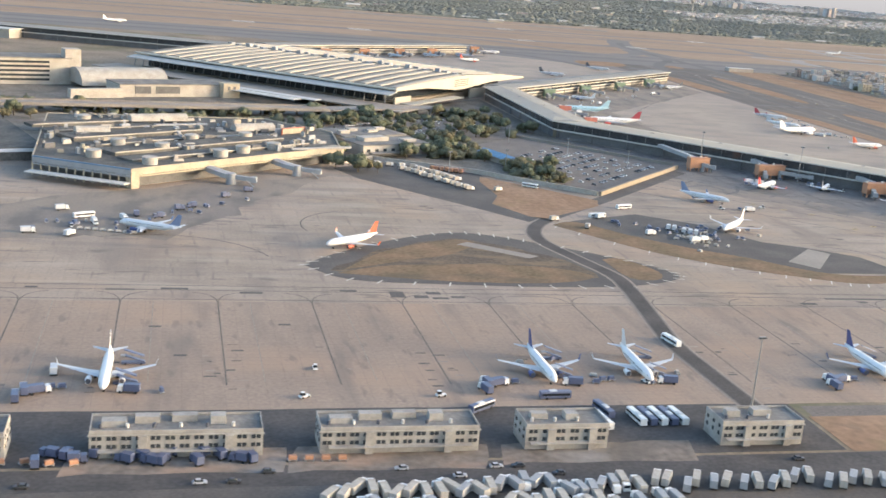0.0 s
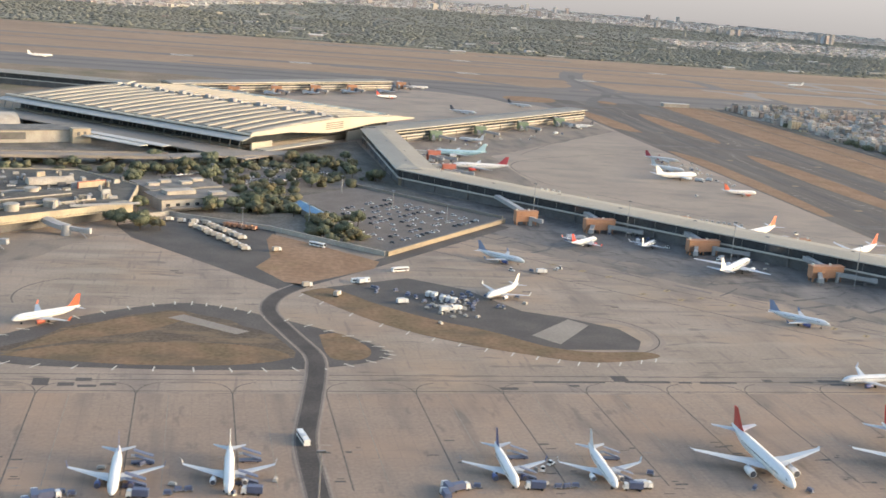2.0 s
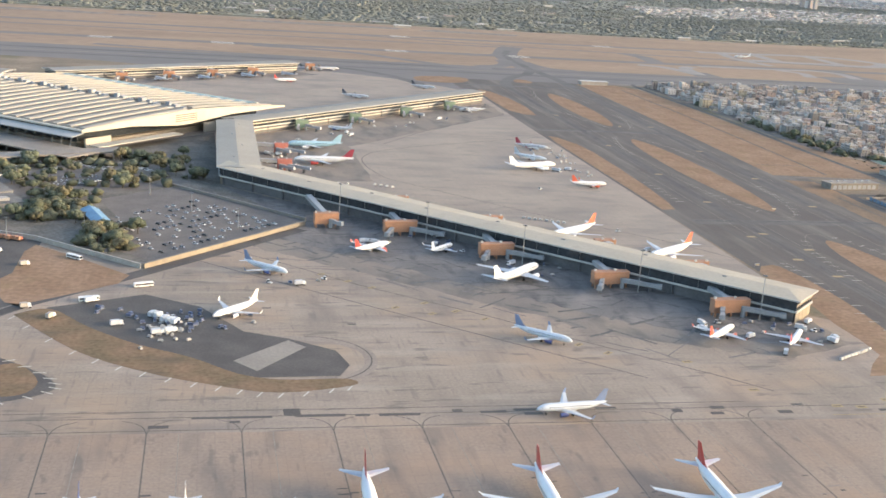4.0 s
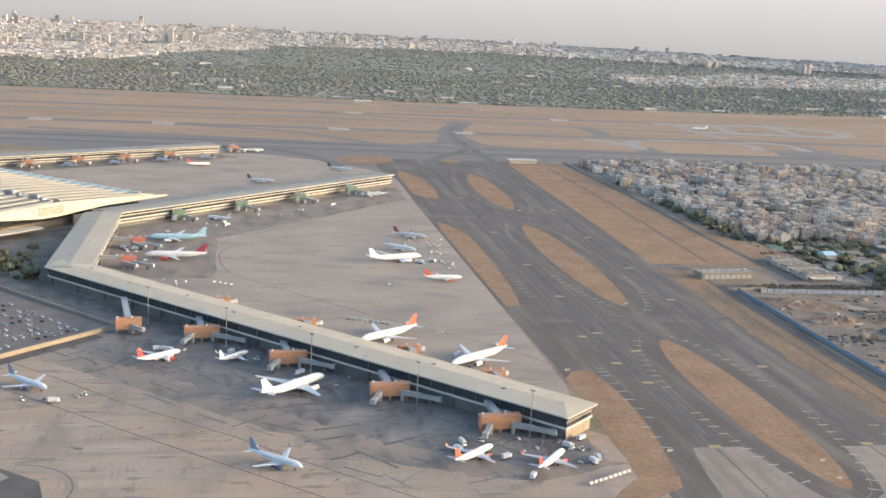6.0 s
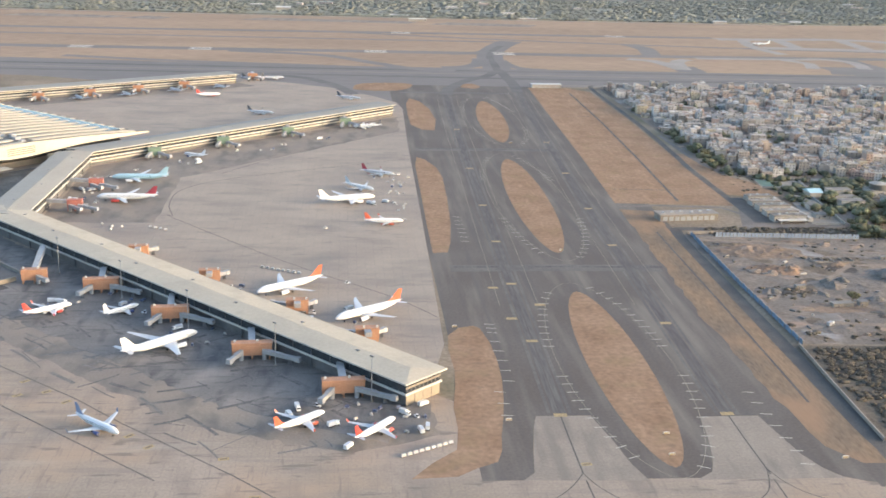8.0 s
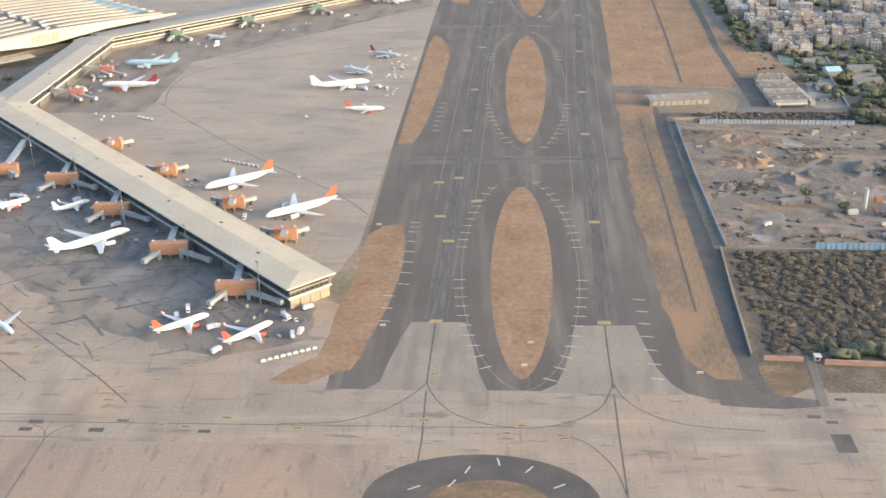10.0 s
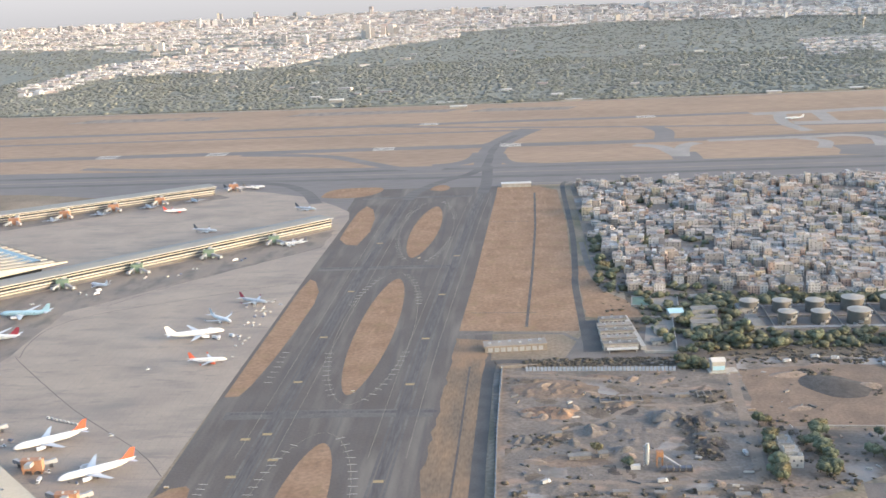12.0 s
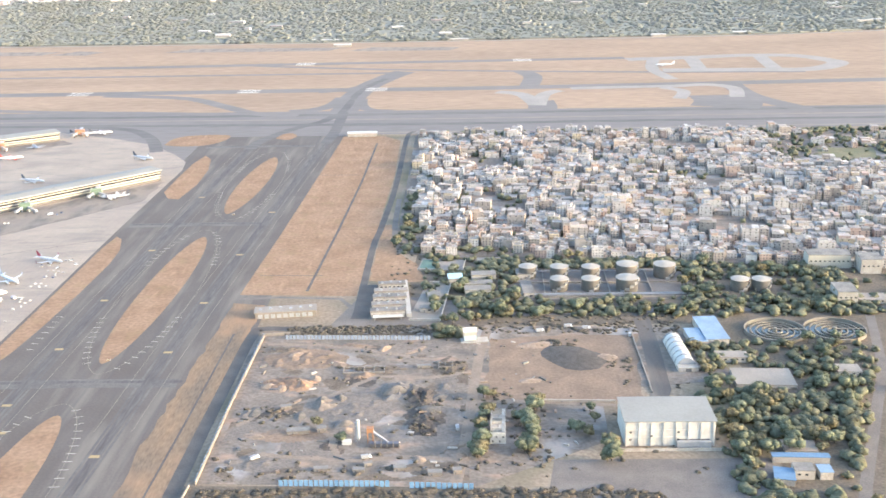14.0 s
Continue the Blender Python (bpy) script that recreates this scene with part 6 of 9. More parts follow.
def site_height(x, y):
    return site_lie(x, y)[0] if 446 < x < 637 and -230 < y < 33 else 0.0


soils = [SITE_EARTH, GREY_EARTH, DARK_EARTH, BROWN_EARTH, ORANGE_EARTH, PALE_GRAVEL, CINDER_EARTH, TRACK_EARTH]
nx, ny, pitch = 116, 158, 1.66
lie = [site_lie(446 + i * pitch, -230 + j * pitch) for j in range(ny) for i in range(nx)]
ground_shape = Shape().add([(446 + (k % nx) * pitch, -230 + (k // nx) * pitch, 0.2 + h) for k, (h, e) in enumerate(lie)], [(j * nx + i, j * nx + i + 1, (j + 1) * nx + i + 1, (j + 1) * nx + i) for j in range(ny - 1) for i in range(nx - 1)])
works = part("site_ground", ground_shape, SITE_EARTH, None, smooth=True)
for earth in soils[1:]:
    works.data.materials.append(earth)
works.data.polygons.foreach_set("material_index", [soils.index(lie[j * nx + i][1]) for j in range(ny - 1) for i in range(nx - 1)])
tagged(works, "tipped and trodden earth of a works site with low banks", "ground", "", "structure")
strip("gate_road", [(461, -382), (459, -404), (456, -436)], 5, 0.19, DUSTY_ROAD, "short asphalt road through a gate", "road", None, 4)
sheet("grass_verge", wavy([(430, -394), (446, -395), (455, -400), (455, -416), (438, -428), (430, -418)], 8, 0.8, 41), 0.15, GRASS_OLIVE, "small triangle of dry brown grass", "grass")
sheet("cleared_ground", wavy([(464, -395), (560, -401), (900, -411), (900, -425), (560, -423), (462, -422)], 14, 1.2, 42), 0.16, DARK_EARTH, "strip of dark brown earth before a wall", "ground")
RED_WALL = mat("reddish_rendered_wall", (0.4, 0.25, 0.19), 0.9, vary=0.2, coarse=0.2, fine=1.5, other=(0.32, 0.2, 0.155))
hut = thing("guard_hut", "small white guard hut at a gate", "hut", at=spot(464, -387))
part("wall", Shape().box(0, 0, 0, 3.2, 3.2, 2.9), PLASTER, hut)
part("roof", Shape().box(0, 0, 2.9, 4.2, 4.2, 0.3), FASCIA, hut)
part("window", Shape().box(0, -1.62, 1.1, 1.6, 0.08, 1.1), DARK_WINDOW, hut)

DUSTY_WALL = mat("dusty_rendered_wall", (0.275, 0.24, 0.205), 0.9, vary=0.25, coarse=0.2, fine=1.5, other=(0.21, 0.18, 0.15))
wall_run("grey perimeter wall along the airside road", [(436, -236), (432, -300), (428, -384)], 2.4, 0.4, PALE_CONCRETE)
wall_run("grey perimeter wall along the airside road", [(476, 52), (440, 48)], 2.4, 0.4, PALE_CONCRETE)
wall_run("reddish rendered wall with a flat top beside a gate", [(434, -388), (456, -389)], 2.6, 0.9, RED_WALL)
wall_run("pale low wall along the plant road", [(793, 60), (792, 25), (791, -86)], 1.3, 0.5, PALE_CONCRETE)
wall_run("pale low wall beside a cleared yard", [(692, -100), (758, -103)], 1.8, 0.6, PLASTER)
wall_run("long reddish rendered wall beside the apron", [(467, -392), (560, -398), (900, -408)], 2.8, 1.0, RED_WALL)


def sheet_fence(label, x0, y0, x1, y1, panels, material, h=5.0):
    length, turn = along((x0, y0), (x1, y1))
    f = thing("sheet_fence", label, "fence", "sheet fences", at=spot(x0, y0, turn))
    step = length / panels
    panel = Shape().box(0, 0, 0, step * 0.78, 0.3, h).mesh("panel", material)
    for i in range(panels):
        part("panel", panel, None, f, at=pose((i + 0.5) * step, 0.3 * (i % 2), 0))
    part("rail", Shape().box(length / 2, 0.35, h * 0.5, length, 0.2, 0.3), PLASTER, f)
    return f


DULL_BLUE = mat("dull_blue_sheet", (0.165, 0.235, 0.32), 0.6, vary=0.15, coarse=0.2, fine=1)
PALE_BLUE = mat("pale_blue_sheet", (0.2, 0.34, 0.48), 0.6, vary=0.15, coarse=0.2, fine=1)
GREY_SHEET = mat("pale_blue_grey_sheet", (0.336, 0.368, 0.416), 0.6, vary=0.15, coarse=0.2, fine=1)
sheet_fence("pale blue-grey sheet-metal fence of a works site", 464, 39, 602, 34, 40, GREY_SHEET, 4.4)
wall_run("dusty brownish perimeter wall along the airside road", [(443, 46), (440, -100), (440, -234)], 2.9, 0.5, DUSTY_WALL)
sheet_fence("dull blue sheet-metal fence against a wall by the airside road", 442.2, 46, 439.2, -100, 22, DULL_BLUE, 3.7)
sheet_fence("dull blue sheet-metal fence against a wall by the airside road", 439.2, -100, 439.2, -234, 20, DULL_BLUE, 3.7)
sheet_fence("pale blue sheet-metal fence of a works site", 500, -236, 580, -238, 22, PALE_BLUE)
sheet_fence("pale blue sheet-metal fence of a works site", 594, -240, 640, -243, 12, PALE_BLUE)

shed = thing("long_shed", "long white shed with a pale flat roof", "shed", at=spot(426, 92, 7))
part("wall", Shape().box(30, 8, 0, 60, 16, 6), DUSTY_WALL, shed)
part("roof", Shape().box(30, 8, 6, 62, 18, 0.8), PALE_CONCRETE, shed)
for k in range(6):
    part("roof_unit", Shape().box(5 + k * 10, 7 + k % 3 * 2, 6.8, 3, 2.2, 1.3), BRIDGE_GREY, shed)
for k in range(9):
    part("bay_door", Shape().box(5 + k * 6.2, -0.1, 0.4, 4.4, 0.3, 4.2), BRIDGE_GREY, shed)
depot = thing("depot_building", "pale depot of parallel low wings with flat roofs", "building", at=spot(541, 92, 5))
for k in range(5):
    y, w, h = k * 20.5, 34 - (k == 4) * 6, (6.0, 5.0, 5.6, 4.6, 5.0)[k]
    x = 17 + k * 1.6
    wing = part("wing", Shape().box(x, y + 6, 0, w, 12, h), OFFICE_WALL, depot)
    part("roof", Shape().box(x, y + 6, h, w + 1, 13, 0.5), PALE_CONCRETE if k % 2 else FLAT_ROOF, wing)
    part("parapet", Shape().box(x, y - 0.2, h + 0.5, w + 1, 0.5, 0.7), DUSTY_WALL, wing)
    for i in range(6):
        part("window", Shape().box(x - w / 2 + 3 + i * (w - 6) / 5, y - 0.05, 1.6, 2.6, 0.2, 1.8), WINDOW, wing)
    for i in range(3):
        part("roof_unit", Shape().box(x - 10 + i * 9.5, y + 5 + i % 2 * 3, h + 0.5, 2.4, 1.8, 1.3), BRIDGE_GREY, wing)
part("spine", Shape().box(38, 48, 0, 5, 100, 4.4), PLASTER, depot)
part("canopy", Shape().box(17, -5, 3.4, 30, 7, 0.35).box(4, -8, 0, 0.4, 0.4, 3.4).box(30, -8, 0, 0.4, 0.4, 3.4), FASCIA, depot)
sheet("yard", [(521, 90), (539, 90), (545, 190), (526, 190)], 0.14, TARMAC_DARK, "dark asphalt pad beside a depot", "yard")
sheet("yard", [(578, 86), (610, 84), (620, 192), (594, 194)], 0.14, PALE_CONCRETE, "pale concrete yard of a depot", "yard")
wall_run("pale depot yard wall", [(580, 84), (610, 82), (620, 190), (597, 193)], 2.4, 0.4, PLASTER)
sheet("grass_verge", wavy([(531, 415), (531, 302), (531, 205), (546, 198), (592, 200), (578, 262), (556, 300), (546, 360), (543, 416)], 10, 1.5, 61), 0.112, GRASS, "rough brown grass beside a perimeter road", "grass")
strip("service_road", [(546, 540), (547, 417), (551, 360), (560, 318), (575, 298), (600, 290), (640, 284)], 7, 0.17, DUSTY_ROAD, "grey road round the village's edge", "road", None, 4)
COURT_GREEN = mat("faded_green_court", (0.16, 0.225, 0.17), 0.85, vary=0.2, coarse=0.1, fine=0.8)
sheet("yard", [(582, 238), (632, 230), (636, 272), (586, 280)], 0.15, PALE_CONCRETE, "pale paved yard round a court", "yard")
sheet("sports_court", [(584, 244), (603, 241), (606, 271), (587, 274)], 0.19, COURT_GREEN, "faded green sports court in a paved yard", "court")
wall_run("low pale wall round a sports court", [(582, 238), (632, 230), (636, 272)], 1.8, 0.4, PLASTER)
for x, y, sx, sy, h in ((602, 148, 12, 16, 5), (596, 112, 14, 10, 4), (648, 158, 27, 14, 7), (652, 182, 24, 12, 5), (640, 172, 10, 12, 8), (655, 205, 26, 14, 7), (698, 212, 14, 20, 6), (700, 165, 11, 40, 5), (662, 262, 26, 10, 4)):
    hut = thing("depot_hut", "small pale flat-roofed depot hut", "building", "depot huts", at=spot(x, y, 3))
    part("wall", Shape().box(0, 0, 0, sx, sy, h), PLASTER, hut)
    part("roof", Shape().box(0, 0, h, sx + 0.8, sy + 0.8, 0.4), FLAT_ROOF, hut)
    part("door", Shape().box(-sx * 0.2, -sy / 2 - 0.05, 0, 1.4, 0.2, 2.2), MULLION, hut)
    part("window", Shape().box(sx * 0.2, -sy / 2 - 0.05, 1.6, 3.0, 0.2, 1.4), WINDOW, hut)
end_hut = thing("taxiway_hut", "white utility building at the field's end", "building", at=spot(460, 955, 2))
part("wall", Shape().box(0, 0, 0, 50, 14, 6), PLASTER, end_hut)
part("roof", Shape().box(0, 0, 6, 52, 16, 0.6), FASCIA, end_hut)

bluehut = thing("watch_hut", "small white house with a pale blue roof on a plinth", "hut", at=spot(639, 33, 6))
part("plinth", Shape().box(4, -2, 0, 26, 12, 1.0), PLASTER, bluehut)
part("wall", Shape().box(0, 0, 1, 12, 9, 9), PLASTER, bluehut)
part("roof", Shape().hull([[(-6.6, -5, 10), (-6.6, 5, 10), (-6.6, 0, 13)], [(6.6, -5, 10), (6.6, 5, 10), (6.6, 0, 13)]]), FASCIA, bluehut)
part("blue_panel", Shape().box(0, -4.6, 2, 11, 0.3, 4), SKY_PAINT, bluehut)
other_hut = thing("watch_hut", "small white house with a light blue roof", "hut", at=spot(624, 200, 6))
part("wall", Shape().box(0, 0, 0, 14, 16, 6), PLASTER, other_hut)
part("roof", Shape().hull([[(-8, -9, 6), (-8, 9, 6), (-8, 0, 9)], [(8, -9, 6), (8, 9, 6), (8, 0, 9)]]), SKY_PAINT, other_hut)

# white hall
hall2 = thing("white_hall", "large white box hall with buttressed walls", "hall", at=spot(751, -180, 0))
HALL_WHITE = mat("white_painted_render", (0.56, 0.53, 0.48), 0.7, vary=0.1, coarse=0.1, fine=0.9, other=(0.47, 0.445, 0.4))
part("wall", Shape().box(38, 22, 0, 68, 42, 20), HALL_WHITE, hall2)
part("roof", Shape().box(38, 22, 20, 70, 44, 0.6), ROOF_GREY, hall2)
for z in (7.0, 13.0):
    part("ledge", Shape().box(30, 0.8, z, 48, 0.9, 0.5), HALL_WHITE, hall2)
part("loading_bay", Shape().box(56, 0.9, 0, 24, 0.6, 5.5), WALL_DARK, hall2, "dark loading bay under the wall")
for k in range(8):
    part("buttress", Shape().box(5 + k * 9.4, 0.6, 0, 1.0, 1.0, 19), HALL_WHITE, hall2)
for k, (x, z) in enumerate(((8, 5), (8, 11), (24, 8), (44, 11), (44, 5), (62, 4))):
    part("window", Shape().box(x, -0.1, z, 1.6, 0.3, 1.4), WINDOW, hall2)
part("dock", Shape().box(56, -1.4, 0, 26, 3, 5), BRIDGE_GREY, hall2, "dark loading dock")
part("roof_vent", Shape().box(66, 38, 17.6, 4, 3, 2).box(36, 3, 17.6, 2, 2, 1.6), FASCIA, hall2)
part("plinth_wall", Shape().box(38, -8, 0, 86, 0.6, 2.4), PLASTER, hall2)

# storage tanks
TANK = mat("weathered_tank_steel", (0.125, 0.113, 0.098), 0.6, vary=0.18, coarse=0.08, fine=0.8, other=(0.09, 0.083, 0.074))
TANK_TOP = mat("pale_tank_roof", (0.33, 0.295, 0.25), 0.6, vary=0.12, coarse=0.1, fine=0.8)


def tank(label, r0, h):
    t = thing("storage_tank", label, "storage tank", "storage tanks")
    part("shell", Shape().tube((0, 0, 0), (0, 0, h), r0, None, 28), TANK, t, smooth=True)
    part("roof", Shape().tube((0, 0, h), (0, 0, h + 1.4), r0 * 1.02, r0 * 0.15, 28), TANK_TOP, t, "pale conical tank roof")
    part("rim", Shape().tube((0, 0, h - 0.5), (0, 0, h + 0.1), r0 * 1.025, None, 28), TANK_TOP, t)
    for k in range(5):
        a0 = radians(-120 + k * 24)
        part("stair", Shape().box((r0 + 0.5) * math.cos(a0), (r0 + 0.5) * math.sin(a0), k * h / 5, 1.2, 4.6, h / 5, math.degrees(a0)), STEEL, t)
    return t


for x, y in ((299, -398), (396, -404), (303, -372), (196, -198), (309, -8), (214, -352), (331, 470)):
    g = thing("guidance_sign", "small white guidance sign box in dry grass", "sign", "guidance signs", at=spot(x, y, 5))
    part("box", Shape().box(0, 0, 0.4, 3.6, 0.7, 1.3, 0, 0.05), FASCIA, g)
    part("post", Shape().box(-1.3, 0, 0, 0.2, 0.2, 0.4), MULLION, g)
    part("post", Shape().box(1.3, 0, 0, 0.2, 0.2, 0.4), MULLION, g)
    part("panel", Shape().box(0, -0.36, 0.6, 3.2, 0.06, 0.9), YELLOW_PAINT, g)
first = tank("large weathered steel storage tank with pale roof", 11.6, 14.0)
first.matrix_basis = spot(805, 168)
for x, y in ((811, 212), (851, 210)):
    copy_thing(first, spot(x, y, 40))
first = tank("weathered steel storage tank with pale roof", 9.6, 12.5)
first.matrix_basis = spot(734, 171)
for x, y in ((767, 170), (737, 210), (771, 209), (703, 212), (922, 164), (944, 163)):
    copy_thing(first, spot(x, y, 30))

# paved yard, bund walls and pipes of the tank farm
sheet("tank_yard", [(686, 140), (872, 138), (876, 236), (690, 240)], 0.14, DUSTY_ROAD, "dark paved yard round the storage tanks", "yard")
for pts in ([(688, 146), (870, 144)], [(688, 190), (872, 188)], [(690, 232), (872, 230)], [(718, 146), (720, 232)], [(786, 146), (788, 230)], [(830, 145), (832, 230)]):
    wall_run("low concrete bund wall between storage tanks", pts, 1.4, 0.5, PALE_CONCRETE)
for k, y in enumerate((150, 153.5, 226)):
    pipe = thing("pipeline", "grey steel pipeline on low trestles", "pipeline", "pipelines", at=spot(690, y))
    part("pipe", Shape().tube((0, 0, 1.6), (178, 0, 1.6), 0.5, None, 8), STEEL, pipe)
    for i in range(12):
        part("trestle", Shape().box(4 + i * 15, 0, 0, 0.4, 1.6, 1.2), MULLION, pipe)

# treatment ponds
ROUND_CONC = mat("pond_concrete", (0.22, 0.195, 0.16), 0.85, vary=0.2, coarse=0.2, fine=1.2)
WATER = mat("murky_pond_water", (0.05, 0.055, 0.045), 0.12, vary=0.2, spec=0.6)
for cx, cy in ((928, 46), (984, 46)):
    pond = thing("round_pond", "round concrete settling pond with ring walls", "settling pond", "settling ponds", at=spot(cx, cy))
    part("water", Shape().tube((0, 0, 0), (0, 0, 0.6), 27, None, 40), WATER, pond)
    for rr in (28, 22.5, 17, 11.5, 6):
        n, tall = 40, 3.4 if rr == 28 else 1.8
        loops = [[(d * math.cos(i * math.tau / n), d * math.sin(i * math.tau / n), z) for i in range(n)] for d, z in ((rr, 0), (rr, tall), (rr + 1.0, tall), (rr + 1.0, 0))]
        ring = Shape().add([p for loop in loops for p in loop], [(j * n + i, ((j + 1) % 4) * n + i, ((j + 1) % 4) * n + (i + 1) % n, j * n + (i + 1) % n) for j in range(4) for i in range(n)])
        part("ring_wall", ring, ROUND_CONC, pond)
    part("bridge", Shape().box(14, 0, 2.6, 28, 1.6, 0.5), ROUND_CONC, pond)
    part("hub", Shape().tube((0, 0, 0), (0, 0, 4.5), 2.2, 1.8, 12), ROUND_CONC, pond)

# arched tent hall
tent = thing("tent_hall", "white ribbed arched tent hall", "tent hall", at=spot(828, -6, 92))
seg = 6
for k in range(seg):
    rings = [[(-30 + k * 10 + u, 8.5 * math.cos(a * math.pi / 12), (9.5 - (0.7 if u in (0, 10) else 0)) * math.sin(a * math.pi / 12)) for a in range(13)] for u in (0, 2, 5, 8, 10)]
    part("bay", Shape().hull(rings), FASCIA, tent, smooth=True)
part("porch", Shape().box(-34, 0, 0, 8, 18, 4), PLASTER, tent)
for k in range(7):
    part("rib", Shape().hull([[(-30.4 + k * 10 + u, 8.9 * math.cos(a * math.pi / 12), 9.9 * math.sin(a * math.pi / 12)) for a in range(13)] for u in (0, 0.8)]), BRIDGE_GREY, tent, "grey arch rib")
part("door", Shape().box(-38.1, 0, 0, 0.3, 5, 3.2), WALL_DARK, tent)
SHED_BLUE = mat("faded_blue_sheet_roof", (0.23, 0.31, 0.4), 0.75, vary=0.15, coarse=0.1, fine=1.0)
for x, y, sx, sy, turn, h in ((866, 41, 22, 58, 2, 7), (849, 26, 16, 34, 2, 6), (880, -205, 42, 7, -3, 5), (861, -232, 15, 18, -12, 5), (891, -227, 10, 12, 0, 6)):
    b = thing("blue_shed", "shed with a flat light blue sheet roof", "shed", "blue sheds", at=spot(x, y, turn))
    part("wall", Shape().box(0, 0, 0, sx - 1, sy - 1, h), PLASTER, b)
    part("roof", Shape().box(0, 0, h, sx, sy, 0.5), BLUE_SHEET if h < 6 else SHED_BLUE, b)
for x, y, sx, sy, h in ((889, -62, 50, 34, 3), (872, -18, 28, 14, 5), (965, -50, 20, 16, 5), (876, -226, 14, 12, 7), (885, -185, 24, 18, 2), (1020, 132, 20, 30, 13), (1036, 240, 46, 22, 15), (1075, 222, 22, 26, 16), (1050, 128, 36, 20, 4)):
    b = thing("plant_building", "pale flat-roofed plant building", "building", "plant buildings", at=spot(x, y, -3))
    part("wall", Shape().box(0, 0, 0, sx, sy, h), PLASTER if h != 15 else CREAM, b)
    part("roof", Shape().box(0, 0, h, sx + 0.6, sy + 0.6, 0.5), FLAT_ROOF if h > 5 else PALE_CONCRETE, b)
    if h > 3:
        for k in range(int(sx / 5)):
            part("window", Shape().box(-sx / 2 + 3 + k * 5, -sy / 2 - 0.05, h * 0.5, 2.2, 0.2, 1.4), WINDOW, b)
raw = thing("unfinished_building", "half-built white concrete frame with open storeys", "building", at=spot(660, -146, -2))
for z, y0, y1 in ((0.0, -28, 32), (3.4, -28, 20), (6.8, -28, -4)):
    part("floor_slab", Shape().box(0, (y0 + y1) / 2, z, 12, y1 - y0, 0.4), PLASTER, raw)
    n = int((y1 - y0) / 6)
    for i in range(n):
        for x in (-5.6, 0, 5.6):
            part("column", Shape().box(x, y0 + 0.6 + i * 6, z + 0.4, 0.6, 0.6, 3.0), PLASTER, raw)
    for i in range(0, n - 1, 2):
        part("partition", Shape().box(-5.5 if i % 4 else 5.5, y0 + 3.5 + i * 6, z + 0.4, 0.3, 5, 2.6), HALL_WHITE, raw)
        part("partition", Shape().box(-1, y0 + 6.6 + i * 6, z + 0.4, 8, 0.3, 2.8), PLASTER, raw)
part("end_wall", Shape().box(0, -28.2, 0, 12, 0.4, 9.4), HALL_WHITE, raw)
for k in range(4):
    part("opening", Shape().box(-4 + k * 2.7, -28.45, 1.4 + (k % 2) * 3.6, 1.4, 0.15, 1.6), WALL_DARK, raw)
sheet_fence("blue and white sheet fence before the village", 898, 274, 982, 271, 24, BLUE_SHEET, 4)

# works site: heaps, batching plant, rubble
HEAP_GREY = mat("grey_gravel_heap", (0.17, 0.148, 0.126), 0.95, vary=0.25, coarse=0.2, fine=1.5, bump=0.5)
HEAP_DARK = mat("dark_cinder_heap", (0.105, 0.09, 0.078), 0.95, vary=0.3, coarse=0.2, fine=1.5, bump=0.5)
HEAP_TAN = mat("tan_earth_heap", (0.32, 0.235, 0.17), 0.95, vary=0.25, coarse=0.2, fine=1.5, bump=0.5)
r = random.Random(21)


def heap(x, y, rx, ry, h, material, label):
    n, k = 18, 5
    turn = r.uniform(0, math.pi)
    rings = []
    for j in range(k + 1):
        u = j / k
        rings.append([])
        for i in range(n):
            a = i * math.tau / n
            f = (1 - u) ** 0.8 * (1 + 0.25 * noise.noise(Vector((math.cos(a) * 1.4 + x, math.sin(a) * 1.4 + y, u * 1.5)))) + 0.02
            px, py = rx * f * math.cos(a), ry * f * math.sin(a)
            rings[-1].append((px * math.cos(turn) - py * math.sin(turn), px * math.sin(turn) + py * math.cos(turn), h * u * (1 + 0.2 * noise.noise(Vector((px * 0.1 + x, py * 0.1, u))))))
    ob = part("spoil_mound", Shape().hull(rings), material, None, at=spot(x, y, 0, 0.05 + site_height(x, y) * 0.6), smooth=True)
    return tagged(ob, label, "spoil mound", "spoil mounds")


for x, y, rx, ry, h in ((575, -82, 11, 9, 4.5), (590, -72, 9, 7, 3.0), (530, -92, 7, 5, 4), (515, -97, 7, 6, 4.5), (538, -141, 7, 5, 3), (734, -10, 34, 25, 3.2), (604, -118, 12, 10, 3), (500, -125, 10, 5, 2.2), (462, -118, 9, 6, 2.4), (612, -92, 9, 6, 2.4)):
    heap(x, y, rx, ry, h * 0.95, HEAP_DARK if x == 734 else HEAP_GREY, "dark cinder heap on a works site" if x == 734 else "grey gravel heap on a works site")
for x, y, rx, ry, h in ((494, -64, 9, 6, 4), (478, -72, 8, 6, 3), (504, -52, 8, 5, 3), (466, -68, 8, 6, 2.5), (520, -20, 12, 6, 2.2), (480, 0, 12, 5, 2.2), (590, 10, 14, 5, 1.6), (700, 20, 20, 8, 2.5), (760, -10, 14, 8, 3), (540, -150, 8, 5, 2), (470, -160, 12, 5, 2), (600, -200, 10, 5, 2), (690, -60, 12, 6, 2), (560, 14, 10, 5, 3)):
    heap(x, y, rx * 0.9, ry, h * 0.85, HEAP_TAN, "tan earth heap on a works site")
RUSTY = mat("rusty_orange_steel", (0.4, 0.2, 0.1), 0.7, vary=0.25, coarse=0.4, fine=2)
plant = thing("batching_plant", "concrete batching plant with tall pale silo and rusty frame", "batching plant", at=spot(552, -170))
